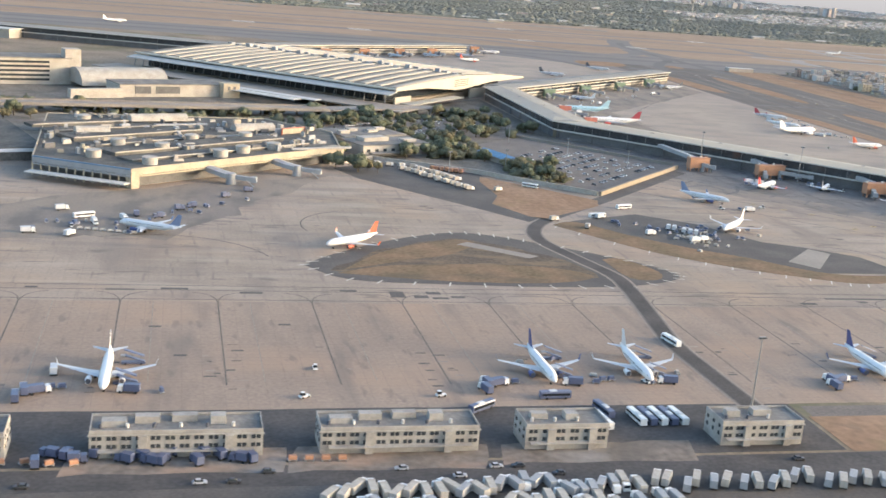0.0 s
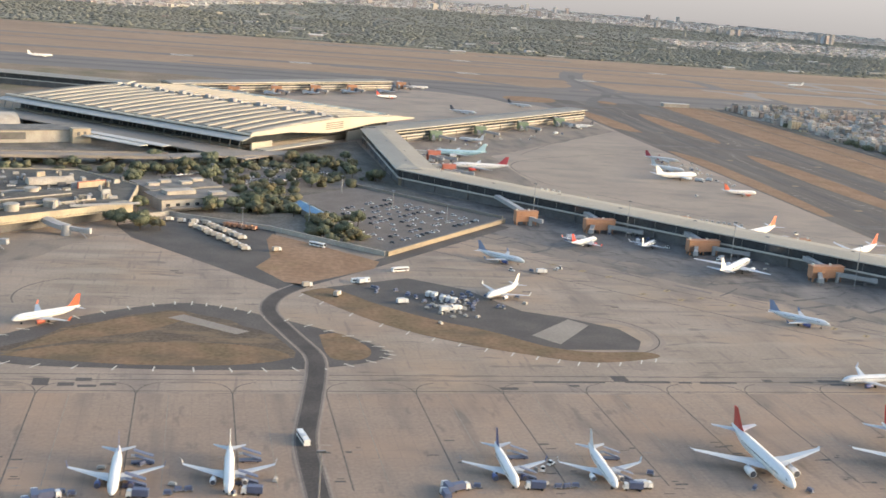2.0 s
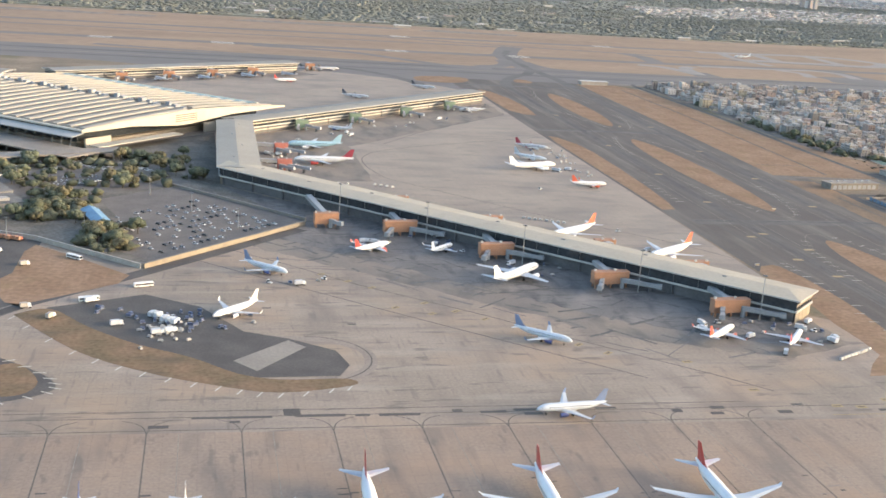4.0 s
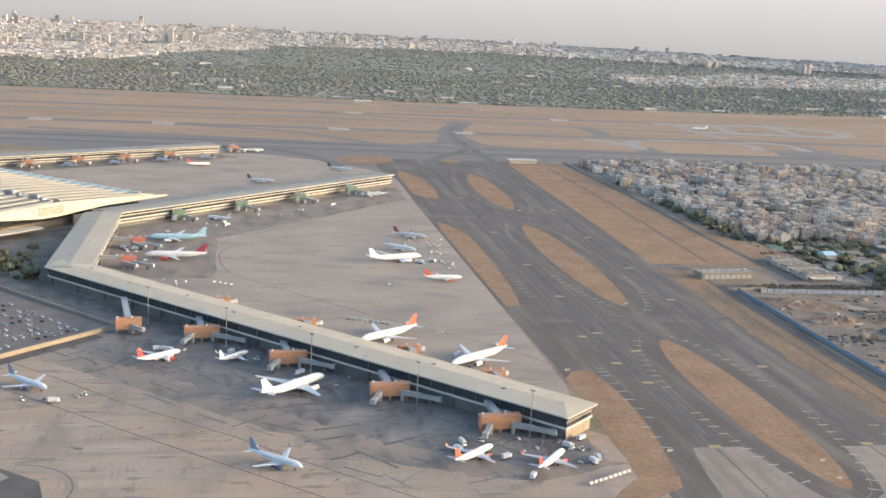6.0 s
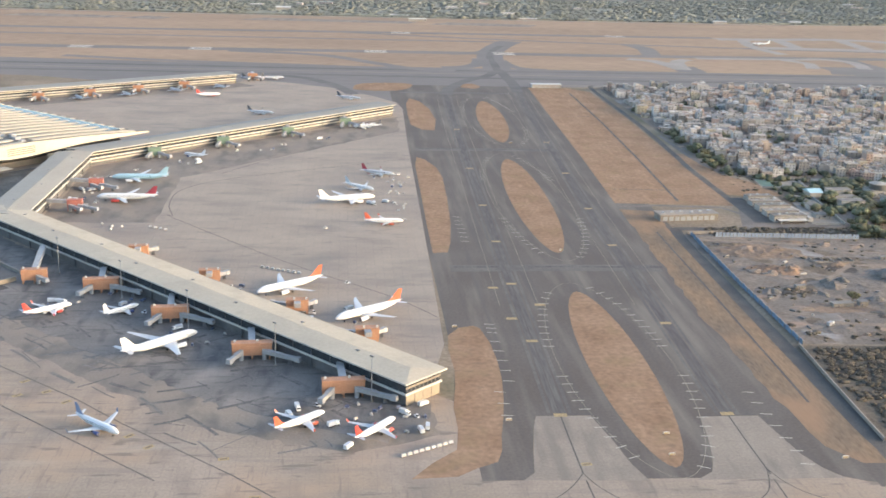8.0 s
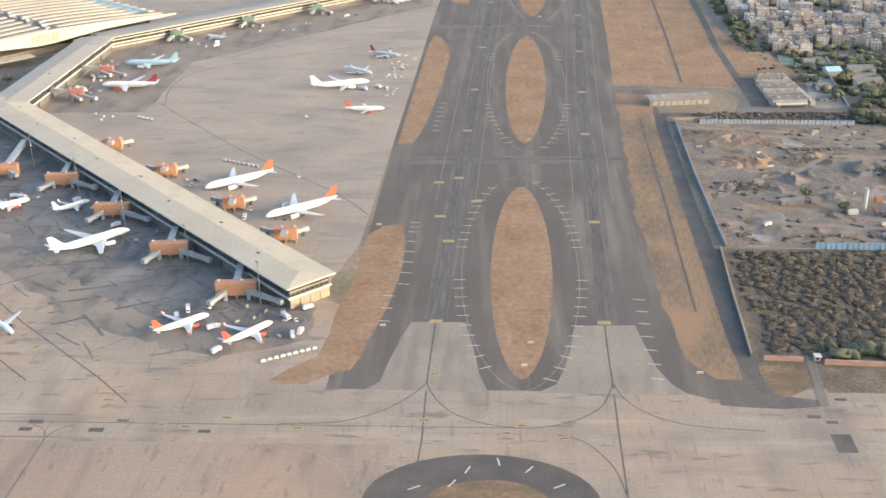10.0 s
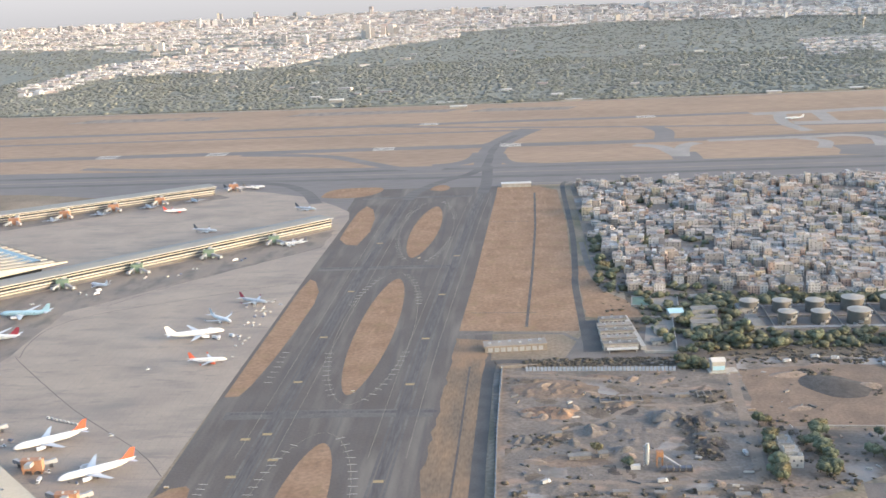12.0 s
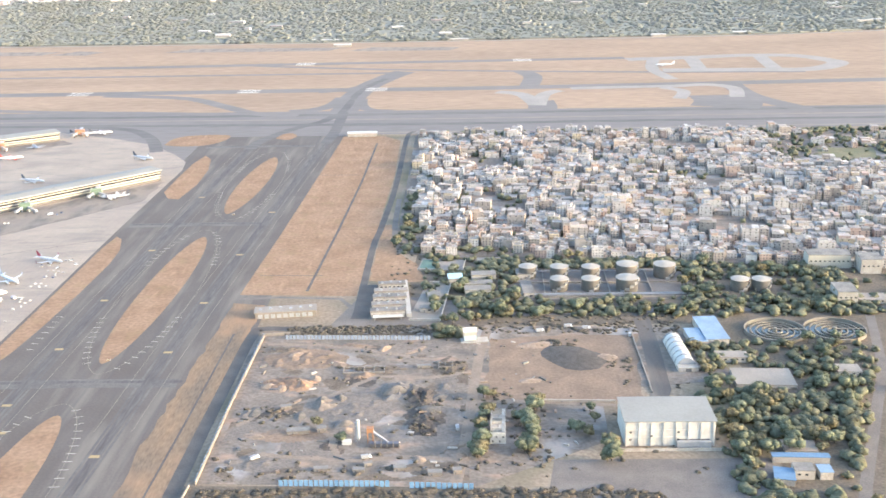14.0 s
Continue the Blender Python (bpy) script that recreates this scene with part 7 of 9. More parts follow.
part("silo", Shape().tube((0, 0, 4), (0, 0, 19), 1.35, None, 14).tube((0, 0, 4), (0, 0, 1.5), 1.35, 0.4, 14), FASCIA, plant, "tall white silo")
part("ladder_tower", Shape().box(-2.6, 0.6, 0, 0.3, 0.3, 17).box(-1.6, 0.6, 0, 0.3, 0.3, 17).box(-2.1, 0.6, 16.4, 2.2, 1.6, 0.3), BRIDGE_GREY, plant)
part("control_cabin", Shape().box(-9, -3, 0, 7, 4, 3.4), FASCIA, plant)
part("frame", Shape().box(7, -2, 0, 0.6, 0.6, 13).box(11, -2, 0, 0.6, 0.6, 13).box(7, 2, 0, 0.6, 0.6, 13).box(11, 2, 0, 0.6, 0.6, 13).box(9, 0, 9, 5, 5, 3.5), RUSTY, plant, "orange-brown steel mixing frame")
part("conveyor", Shape().beam((9, 0, 11), (26, -8, 2), 1.6, 1.0), BRIDGE_GREY, plant)
for k in range(5):
    part("hopper", Shape().box(11 + k * 4.6, -8, 1.0, 3.0, 3.6, 2.8, 0, -0.35), DARK_PAINT, plant)
    part("divider", Shape().box(13.3 + k * 4.6, -8, 0, 0.5, 4.4, 4.6), PALE_CONCRETE, plant)
for i in range(120):
    x, y = r.uniform(450, 740), r.uniform(-225, 34)
    rub = part("rubble", Shape().box(0, 0, 0, r.choice((1.5, 3, 5, 9)) * r.uniform(0.7, 1.2), r.uniform(1, 3), r.uniform(0.4, 1.5), r.uniform(0, 180), 0.25), r.choice((HEAP_GREY, PLASTER, HEAP_TAN, HEAP_GREY, WALL_DARK)), None, at=spot(x, y, 0, 0.1 + site_height(x, y)))
    tagged(rub, "broken block of rubble on bare earth", "rubble", "rubble blocks")

for x, y, sx, sy, h, turn in ((503, -154, 17, 6, 3.2, 6), (521, -151, 7, 5, 3.6, 6), (586, -214, 9, 5, 3, 4), (612, -221, 10, 5, 3, 0), (556, -216, 8, 4, 2.6, -5), (528, -214, 10, 4, 2.6, 3), (628, -218, 6, 5, 3, 8), (562, -207, 6, 3, 2.6, 20), (487, -110, 8, 4, 2.6, 12), (598, -30, 12, 4, 2.6, 2)):
    b = thing("site_shed", "small dusty site shed with a flat sheet roof", "shed", "site sheds", at=spot(x, y, turn, 0.1 + site_height(x, y) * 0.6))
    part("wall", Shape().box(0, 0, 0, sx, sy, h), DUSTY_WALL, b)
    part("roof", Shape().box(0, 0, h, sx + 0.8, sy + 0.8, 0.25), FLAT_ROOF, b)
    part("door", Shape().box(-sx * 0.25, -sy / 2 - 0.05, 0, 1.2, 0.16, 2.1), WALL_DARK, b)
frame_wall = thing("foundation", "rectangular foundation walls of a building site", "foundation", at=spot(545, -36, 2, 0.4))
for y in (-6, 6):
    part("footing", Shape().box(0, y, 0, 36, 0.7, 1.4), DUSTY_WALL, frame_wall)
for k in range(5):
    part("footing", Shape().box(-18 + k * 9, 0, 0, 0.7, 12, 1.4), DUSTY_WALL, frame_wall)
foot = thing("foundation", "small square foundation with dark openings", "foundation", at=spot(617, -28, 2, 0.4))
for x, y, sx, sy in ((0, -5, 13, 0.7), (0, 5, 13, 0.7), (-6, 0, 0.7, 10), (6, 0, 0.7, 10), (0, 0, 0.7, 10)):
    part("footing", Shape().box(x, y, 0, sx, sy, 2.2), DUSTY_WALL, foot)

# ---- vehicles ----
BUS_BLUE, VAN_WHITE = paint("bus_navy_paint", (0.095, 0.112, 0.18)), paint("white_van_paint", (0.72, 0.71, 0.68))
SILVER, BLACK_CAR, YELLOW = paint("silver_car_paint", (0.42, 0.42, 0.43)), paint("black_car_paint", (0.05, 0.05, 0.055)), paint("ochre_paint", (0.5, 0.33, 0.1))


PALE_LOAD = mat("pale_tarpaulin", (0.5, 0.46, 0.4), 0.8, vary=0.2, coarse=0.4, fine=2)


def wheels(v, xs, half, rad):
    both = Shape()
    for x in xs:
        both.tube((x, -half - 0.05, rad), (x, half + 0.05, rad), rad, None, 10)
    part("running_gear", both, RUBBER_BLACK, v)


def axles(v, xs, half, rad):
    for x in xs:
        part("axle", Shape().tube((x, -half - 0.05, rad), (x, half + 0.05, rad), rad, None, 10), RUBBER_BLACK, v)


def bus(label, paint_mat, length=12.0, group="apron buses"):
    v = thing("bus", label, "bus", group)
    body = part("body", Shape().hull([[(x, -1.3, 0.5), (x, 1.3, 0.5), (x, 1.28, 2.6), (x, 1.1, 3.1), (x, -1.1, 3.1), (x, -1.28, 2.6)] for x in (-length / 2, length / 2)]), paint_mat, v)
    for s in (-1, 1):
        part("window", Shape().box(0, s * 1.31, 1.5, length * 0.92, 0.05, 0.95), DARK_WINDOW, body)
    part("windscreen", Shape().box(length / 2 + 0.02, 0, 1.2, 0.06, 2.3, 1.5), DARK_WINDOW, body)
    part("roof_unit", Shape().box(-1, 0, 3.1, 3.0, 1.7, 0.3, 0, 0.1), WING_GREY, body)
    axles(v, (-length * 0.3, length * 0.32), 1.3, 0.5)
    return v


def car(label, paint_mat, group="parked cars"):
    v = thing("car", label, "car", group)
    part("body", Shape().hull([[(x, -w, z0), (x, w, z0), (x, w * 0.97, z1), (x, -w * 0.97, z1)] for x, w, z0, z1 in ((-2.15, 0.8, 0.35, 0.8), (-1.9, 0.88, 0.3, 0.95), (1.6, 0.88, 0.3, 0.9), (2.15, 0.78, 0.35, 0.7))]).box(-0.45, 0, 1.45, 1.5, 1.3, 0.06), paint_mat, v)
    part("cabin", Shape().hull([[(-1.7, -0.8, 0.9), (1.0, -0.8, 0.9), (1.0, 0.8, 0.9), (-1.7, 0.8, 0.9)], [(-1.2, -0.65, 1.45), (0.3, -0.65, 1.45), (0.3, 0.65, 1.45), (-1.2, 0.65, 1.45)]]), DARK_WINDOW, v)
    wheels(v, (-1.3, 1.3), 0.85, 0.32)
    return v


def truck(label, cab_mat, box_mat, length=9.0, group="trucks", screen=True):
    v = thing("truck", label, "truck", group)
    part("cab", Shape().hull([[(length / 2 - 2, -1.2, 0.6), (length / 2, -1.2, 0.6), (length / 2, 1.2, 0.6), (length / 2 - 2, 1.2, 0.6)], [(length / 2 - 2, -1.15, 2.8), (length / 2 - 0.4, -1.15, 2.8), (length / 2 - 0.4, 1.15, 2.8), (length / 2 - 2, 1.15, 2.8)]]), cab_mat, v)
    part("load_body", Shape().box(-1.1, 0, 0.95, length - 2.4, 2.45, 2.5, 0, 0.05), box_mat, v)
    if screen:
        part("windscreen", Shape().box(length / 2 - 0.18, 0, 1.6, 0.1, 2.0, 0.9), DARK_WINDOW, v)
    gear = Shape().box(0, 0, 0.6, length - 0.4, 1.0, 0.35)
    for x in (-length * 0.32, length * 0.36):
        gear.tube((x, -1.25, 0.5), (x, 1.25, 0.5), 0.5, None, 10)
    part("wheeled_chassis", gear, RUBBER_BLACK, v)
    return v


def steps(label):
    v = thing("passenger_steps", label, "passenger steps", "passenger steps")
    part("chassis", Shape().box(0, 0, 0.4, 8.5, 2.2, 0.7), BUS_BLUE, v)
    part("stair", Shape().hull([[(-4, -1, 1.0), (-4, 1, 1.0), (-4, 1, 1.3), (-4, -1, 1.3)], [(3, -1, 3.4), (3, 1, 3.4), (3, 1, 3.7), (3, -1, 3.7)]]), BUS_BLUE, v)
    part("canopy", Shape().hull([[(-4, -1.1, 3.2), (-4, 1.1, 3.2), (-4, 0.9, 3.5), (-4, -0.9, 3.5)], [(3.4, -1.1, 5.8), (3.4, 1.1, 5.8), (3.4, 0.9, 6.1), (3.4, -0.9, 6.1)]]), BUS_BLUE, v)
    part("platform", Shape().box(3.6, 0, 3.3, 1.8, 2.1, 0.3), STEEL, v)
    axles(v, (-2.8, 2.8), 1.05, 0.4)
    return v


def dolly(label, load, height=1.3):
    v = thing("baggage_dolly", label, "baggage dolly", "baggage dollies")
    deck = Shape().box(0, 0, 0.5, 3.2, 1.7, 0.18)
    for x in (-1.1, 1.1):
        deck.tube((x, -0.85, 0.25), (x, 0.85, 0.25), 0.25, None, 8)
    part("wheeled_deck", deck, STEEL, v)
    part("load", Shape().box(0, 0, 0.68, 2.7, 1.3, height, 0, 0.12), load, v)
    return v


def tractor(label, material):
    v = thing("tow_tractor", label, "tow tractor", "tow tractors")
    part("body", Shape().hull([[(-2, -0.9, 0.4), (2, -0.9, 0.4), (2, 0.9, 0.4), (-2, 0.9, 0.4)], [(-1.9, -0.85, 1.1), (1.9, -0.85, 1.0), (1.9, 0.85, 1.0), (-1.9, 0.85, 1.1)]]), material, v)
    part("cab", Shape().box(-0.7, 0, 1.1, 1.5, 1.5, 1.1, 0, 0.12), DARK_WINDOW, v)
    part("cab_roof", Shape().box(-0.7, 0, 2.2, 1.4, 1.4, 0.1), material, v)
    wheels(v, (-1.2, 1.3), 0.9, 0.45)
    return v


def fleet(maker, places):
    first = maker()
    first.matrix_basis = spot(*places[0])
    for p in places[1:]:
        copy_thing(first, spot(*p))


rv = random.Random(33)
fleet(lambda: bus("white and grey apron bus", VAN_WHITE), [(-338, -530, 100), (-380, -612, 95), (-388, -612, 94), (-402, -615, 97), (-372, -612, 95), (-600, -325, 30), (-252, -258, 20), (-282, -287, 15), (-300, -196, -40)])
fleet(lambda: bus("dark blue apron bus", BUS_BLUE), [(-384, -612, 95), (-376, -612, 95), (-398, -605, 100), (-412, -591, 2), (-443, -601, 35)])
# equipment round the parked aircraft
AROUND = [(-409, -582), (-369, -581), (-262, -581), (-223, -583), (-574, -586), (-151, -588), (-77, -588), (-3, -588), (-210, -324), (-580, -345), (-81, -156), (147, -353), (106, -344), (-33, -157), (17, -216), (-130, 243), (-128, 158), (148, 168), (172, 272), (50, -116), (112, -180), (-161, -235)]
blue_steps, trucks_b, dollies, tractors, dark_loads, whites = [], [], [], [], [], []
for i, (x, y) in enumerate(AROUND):
    south = y < -500
    if south and i < 5:
        blue_steps += [(x + 7, y + 12, 178), (x + 9, y + 32, 180)]
        trucks_b += [(x + 8.5, y + 4, 170)]
        for k in range(3):
            dark_loads.append((x - 14 - 3.6 * k, y + 6 + rv.uniform(-3, 3), rv.uniform(-20, 20)))
        if i in (0, 2, 4):
            trucks_b += [(x - 28, y - 2, rv.uniform(60, 110)), (x - 21, y + 4, 20), (x - 26, y + 4, 100)]
    for k in range(3 if south else 6):
        a = rv.uniform(0, math.tau)
        d = rv.uniform(14, 27)
        place = (x + d * math.cos(a), y + (16 if south else 0) + d * 0.7 * math.sin(a), rv.uniform(0, 360))
        (dollies, tractors, dark_loads, whites)[rv.randrange(4)].append(place)
for gx, gy, gn in ((-150, 190, 4), (-146, 150, 4), (-112, 262, 3), (-60, 340, 3), (20, 405, 3), (95, 480, 3), (150, 585, 4), (-50, -120, 3), (-95, -150, 3), (35, -170, 3), (130, -330, 4), (160, -342, 4), (85, -250, 3), (172, 232, 3), (168, 150, 3)):
    for k in range(gn):
        (dollies, dark_loads, whites)[rv.randrange(3)].append((gx + rv.uniform(-12, 12), gy + rv.uniform(-10, 10), rv.uniform(0, 360)))
fleet(lambda: steps("dark blue covered passenger steps"), blue_steps)
fleet(lambda: truck("navy catering truck beside an aircraft", VAN_WHITE, BUS_BLUE, 8.0, "service trucks"), trucks_b)
fleet(lambda: dolly("steel baggage dolly with pale load", PALE_LOAD, 0.8), dollies + [(164, 247, 20), (170, 247, 10), (176, 245, 0), (182, 242, 5), (163, 195, 60), (171, 204, 40), (162, 160, 20), (169, 147, 80), (176, 143, 30), (158, 266, 0), (150, 262, 10), (175, 92, 0), (179, 196, 70)] + [(-600 + k * 4, -352 - k, 10) for k in range(8)] + [(-238 + rv.gauss(0, 7), -336 + rv.gauss(0, 9), rv.uniform(0, 180)) for k in range(26)] + [(-225 + rv.gauss(0, 14), -352 + rv.gauss(0, 10), rv.uniform(0, 180)) for k in range(8)])
fleet(lambda: dolly("steel baggage dolly with dark blue load", BUS_BLUE), dark_loads + [(-565 + k * 6 + rv.uniform(-6, 6), -322 + k * 5 + rv.uniform(-9, 9), rv.uniform(0, 360)) for k in range(10)] + [(-625 + rv.uniform(0, 80), -365 + rv.uniform(0, 30), rv.uniform(0, 180)) for k in range(14)] + [(-222 + rv.gauss(0, 11), -318 + rv.gauss(0, 9), rv.uniform(0, 180)) for k in range(14)] + [(-276 + k * 3.1 + rv.gauss(0, 4), -306 - k * 1.9 + rv.gauss(0, 7), rv.uniform(0, 180)) for k in range(18)])
fleet(lambda: tractor("small white tow tractor on the apron", VAN_WHITE), tractors + [(-505, -588, 30), (-498, -560, 90), (-455, -588, 10), (120, -100, 10), (100, 60, 30)])
fleet(lambda: truck("white service truck on the apron", VAN_WHITE, WING_GREY, 7.5, "service trucks"), whites + [(-613, -309, 20), (-625, -362, 10), (-604, -366, 60), (-263, -331, 20), (-281, -289, 35), (-244, -315, 60), (-241, -317, 60), (-237, -323, 60), (-234, -326, 60), (-231, -328, 62), (-240, -346, 20), (-233, -343, 25), (120, -385, 60), (165, -330, 40)])
fleet(lambda: dolly("empty steel dolly with white crate", FASCIA), [(50 + k * 4.4, -60 - k * 2.2, -26) for k in range(8)] + [(150 + 3.4 * k, -396 + 1.9 * k, 28) for k in range(9)] + [(-60 + k * 5, 60 - k * 3, 20) for k in range(4)] + [(x + rv.uniform(-9, 9), y + rv.uniform(-9, 9), rv.uniform(0, 360)) for x, y in ((-150, 205), (-140, 181), (-100, 65), (-85, 56), (-150, 130), (-158, 265), (-115, 298), (-64, 329), (-12, 395), (40, 431), (140, 560), (172, 229), (165, 200), (179, 134)) for k in range(2)])
fleet(lambda: truck("white parked box truck", VAN_WHITE, PLASTER, 6.5, "parked box trucks"), [(-384 + k * 2.4 + rv.uniform(-1.5, 1.5), -148 - k * 4.6 + rv.uniform(-1.5, 1.5), 15 + rv.uniform(-12, 12)) for k in range(15)] + [(-372 + k * 2.6 + rv.uniform(-1, 1), -146 - k * 4.4 + rv.uniform(-1, 1), 15 + rv.uniform(-12, 12)) for k in range(9)] + [(-329, -213, 30), (-300, -318, 60), (-316, -300, 20)] + [(-402 + k * 9, -133 - k * 1.5 + rv.uniform(-3, 3), 12 + rv.uniform(-20, 20)) for k in range(4)])
fleet(lambda: truck("dull red parked service truck", RED_SIGN, TERRACOTTA, 5.5, "parked box trucks"), [(-361 + k * 3.4 + rv.uniform(-1, 1), -143 - k * 1.6 + rv.uniform(-1.5, 1.5), 60 + rv.uniform(-15, 15)) for k in range(7)])
# truck yard by the road
cols = []
for x in range(-505, -400, 4):
    for row in range(2):
        if rv.random() < 0.9:
            cols.append((x + rv.uniform(-0.4, 0.4), -663 - row * 11 + rv.uniform(-3, 3), 90 + rv.choice((0, 0, 25, -35, 180)) + rv.uniform(-8, 8)))
for x in range(-398, -310, 5):
    cols.append((x, -664 + rv.uniform(-3, 3), 60 + rv.uniform(-10, 10)))
fleet(lambda: truck("white lorry in a crowded truck yard", VAN_WHITE, PLASTER, 9.5, "yard lorries"), cols[::2])
fleet(lambda: truck("grey lorry in a crowded truck yard", VAN_WHITE, BRIDGE_GREY, 8.5, "yard lorries", False), cols[1::2])
yard_clutter = [(-548, -300, 20), (-541, -293, 200), (-572, -318, 100), (-520, -262, 30), (-505, -243, 15), (-560, -322, 200)] + [(-590 + k * 4.2 + rv.uniform(-1, 1), -631 - rv.uniform(0, 10), rv.uniform(0, 180)) for k in range(16)]
fleet(lambda: truck("small dark service truck by the offices", BUS_BLUE, BUS_BLUE, 6.0, "service trucks"), yard_clutter)
fleet(lambda: truck("dusty pale lorry parked at a works site", VAN_WHITE, BRIDGE_GREY, 8.0, "yard lorries"), [(706, 52, 20), (751, 58, 5), (790, 40, 80), (822, 20, 85), (734, 63, 10), (560, -196, 15), (476, -196, 40), (628, -150, 95)])
fleet(lambda: dolly("faded orange crate on a low dolly", TERRACOTTA), [(-514 + k * 5.2, -639 - k * 0.2, 0) for k in range(4)] + [(-600 + k * 7, -638 + rv.uniform(-1, 1), 20) for k in range(4)])
# cars
park_cars = {0: [], 1: [], 2: []}
turn0 = -47
for row in range(9):
    for k in range(19):
        u, v2 = 12 + k * 6.6, 10 + row * 11.5
        x = -246 + u * math.cos(radians(46)) - v2 * math.cos(radians(44)) * 0.9
        y = -196 + u * math.sin(radians(46)) + v2 * math.sin(radians(44)) * 1.15
        if -300 < x < -145 and rv.random() < 0.66 and y < 30 - (x + 240) * 1.1:
            park_cars[rv.choice((0, 0, 1, 2))].append((x, y, turn0 + rv.uniform(-4, 4), 0.2))
for (x0, y0), (x1, y1), n, a in (((-333, 152), (-289, 122), 13, 60), ((-328, 144), (-300, 124), 8, 60), ((-366, 129), (-342, 92), 9, 20), ((-345, 28), (-304, 40), 10, 100), ((-340, 44), (-310, 52), 7, 100), ((-334, 130), (-296, 108), 11, 60), ((-336, 60), (-306, 70), 9, 100), ((-318, 38), (-290, 62), 9, 40), ((-330, 118), (-300, 96), 9, 60), ((-355, 90), (-344, 74), 5, 20), ((-310, -40), (-298, -56), 4, 20), ((-400, 52), (-372, 78), 8, 40), ((-275, 110), (-258, 92), 6, 50)):
    for k in range(n):
        park_cars[rv.choice((0, 0, 0, 1))].append((x0 + (x1 - x0) * k / n + rv.uniform(-0.6, 0.6), y0 + (y1 - y0) * k / n, a + rv.uniform(-6, 6), 0.25))
for k in range(12):
    park_cars[rv.choice((0, 1, 2))].append((rv.uniform(-660, -320), -650 + rv.choice((-3, 3)), rv.choice((0, 180)), 0.1))
for c, lab in ((0, "small white car parked in the open"), (1, "small silver car parked in the open"), (2, "small black car parked in the open")):
    fleet(lambda: car(lab, (VAN_WHITE, SILVER, BLACK_CAR)[c]), park_cars[c])

# tall floodlight masts


def mast(label, h):
    m = thing("floodlight_mast", label, "floodlight mast", "floodlight masts")
    part("pole", Shape().tube((0, 0, 0), (0, 0, h), 0.45, 0.18, 10), STEEL, m)
    part("head_frame", Shape().box(0, 0, h - 0.6, 3.2, 0.4, 0.3).box(0, 0, h, 2.6, 0.4, 0.25), STEEL, m)
    for k in (-1.2, -0.4, 0.4, 1.2):
        part("lamp", Shape().box(k, -0.3, h - 0.5, 0.6, 0.5, 0.6), MULLION, m)
    part("base", Shape().box(0, 0, 0, 1.4, 1.4, 0.7), PALE_CONCRETE, m)
    return m


fleet(lambda: mast("tall galvanised floodlight mast on the apron", 30.0), [(-109, -76, A_TURN), (-49, -136, A_TURN), (9, -203, A_TURN), (73, -267, A_TURN), (134, -324, A_TURN), (-340, -607, 0)])
fleet(lambda: mast("slim lighting pole in a car park", 16.0), [(-225, -60, 0), (-190, -110, 0), (-260, 0, 0), (-300, -130, 0), (-370, 30, 0), (-350, -150, 0)])

# ---- trees ----


def translucent(m, amount):
    """Lets light through thin leaves."""
    n, l = m.node_tree.nodes, m.node_tree.links
    shader = n["Principled BSDF"]
    through_leaf, mixed = n.new("ShaderNodeBsdfTranslucent"), n.new("ShaderNodeMixShader")
    mixed.inputs[0].default_value = amount
    l.new(shader.inputs["Base Color"].links[0].from_socket, through_leaf.inputs["Color"])
    l.new(shader.outputs[0], mixed.inputs[1])
    l.new(through_leaf.outputs[0], mixed.inputs[2])
    l.new(mixed.outputs[0], n["Material Output"].inputs["Surface"])
    return m


def leaf_mat(name, colour, other):
    return translucent(mat(name, colour, 0.9, vary=0.35, coarse=0.25, fine=1.1, other=other, bump=0.8, spec=0.12, random_tint=0.18), 0.35)


LEAF = leaf_mat("dusty_green_leaves", (0.19, 0.205, 0.135), (0.16, 0.172, 0.115))
LEAF_OLIVE = leaf_mat("olive_leaves", (0.25, 0.218, 0.128), (0.205, 0.185, 0.115))
BARK = mat("grey_brown_bark", (0.14, 0.11, 0.08), 0.9, vary=0.25, coarse=1, fine=5)
OCTA = ([(1, 0, 0), (-1, 0, 0), (0, 1, 0), (0, -1, 0), (0, 0, 1), (0, 0, -1)], [(0, 2, 4), (2, 1, 4), (1, 3, 4), (3, 0, 4), (2, 0, 5), (1, 2, 5), (3, 1, 5), (0, 3, 5)])


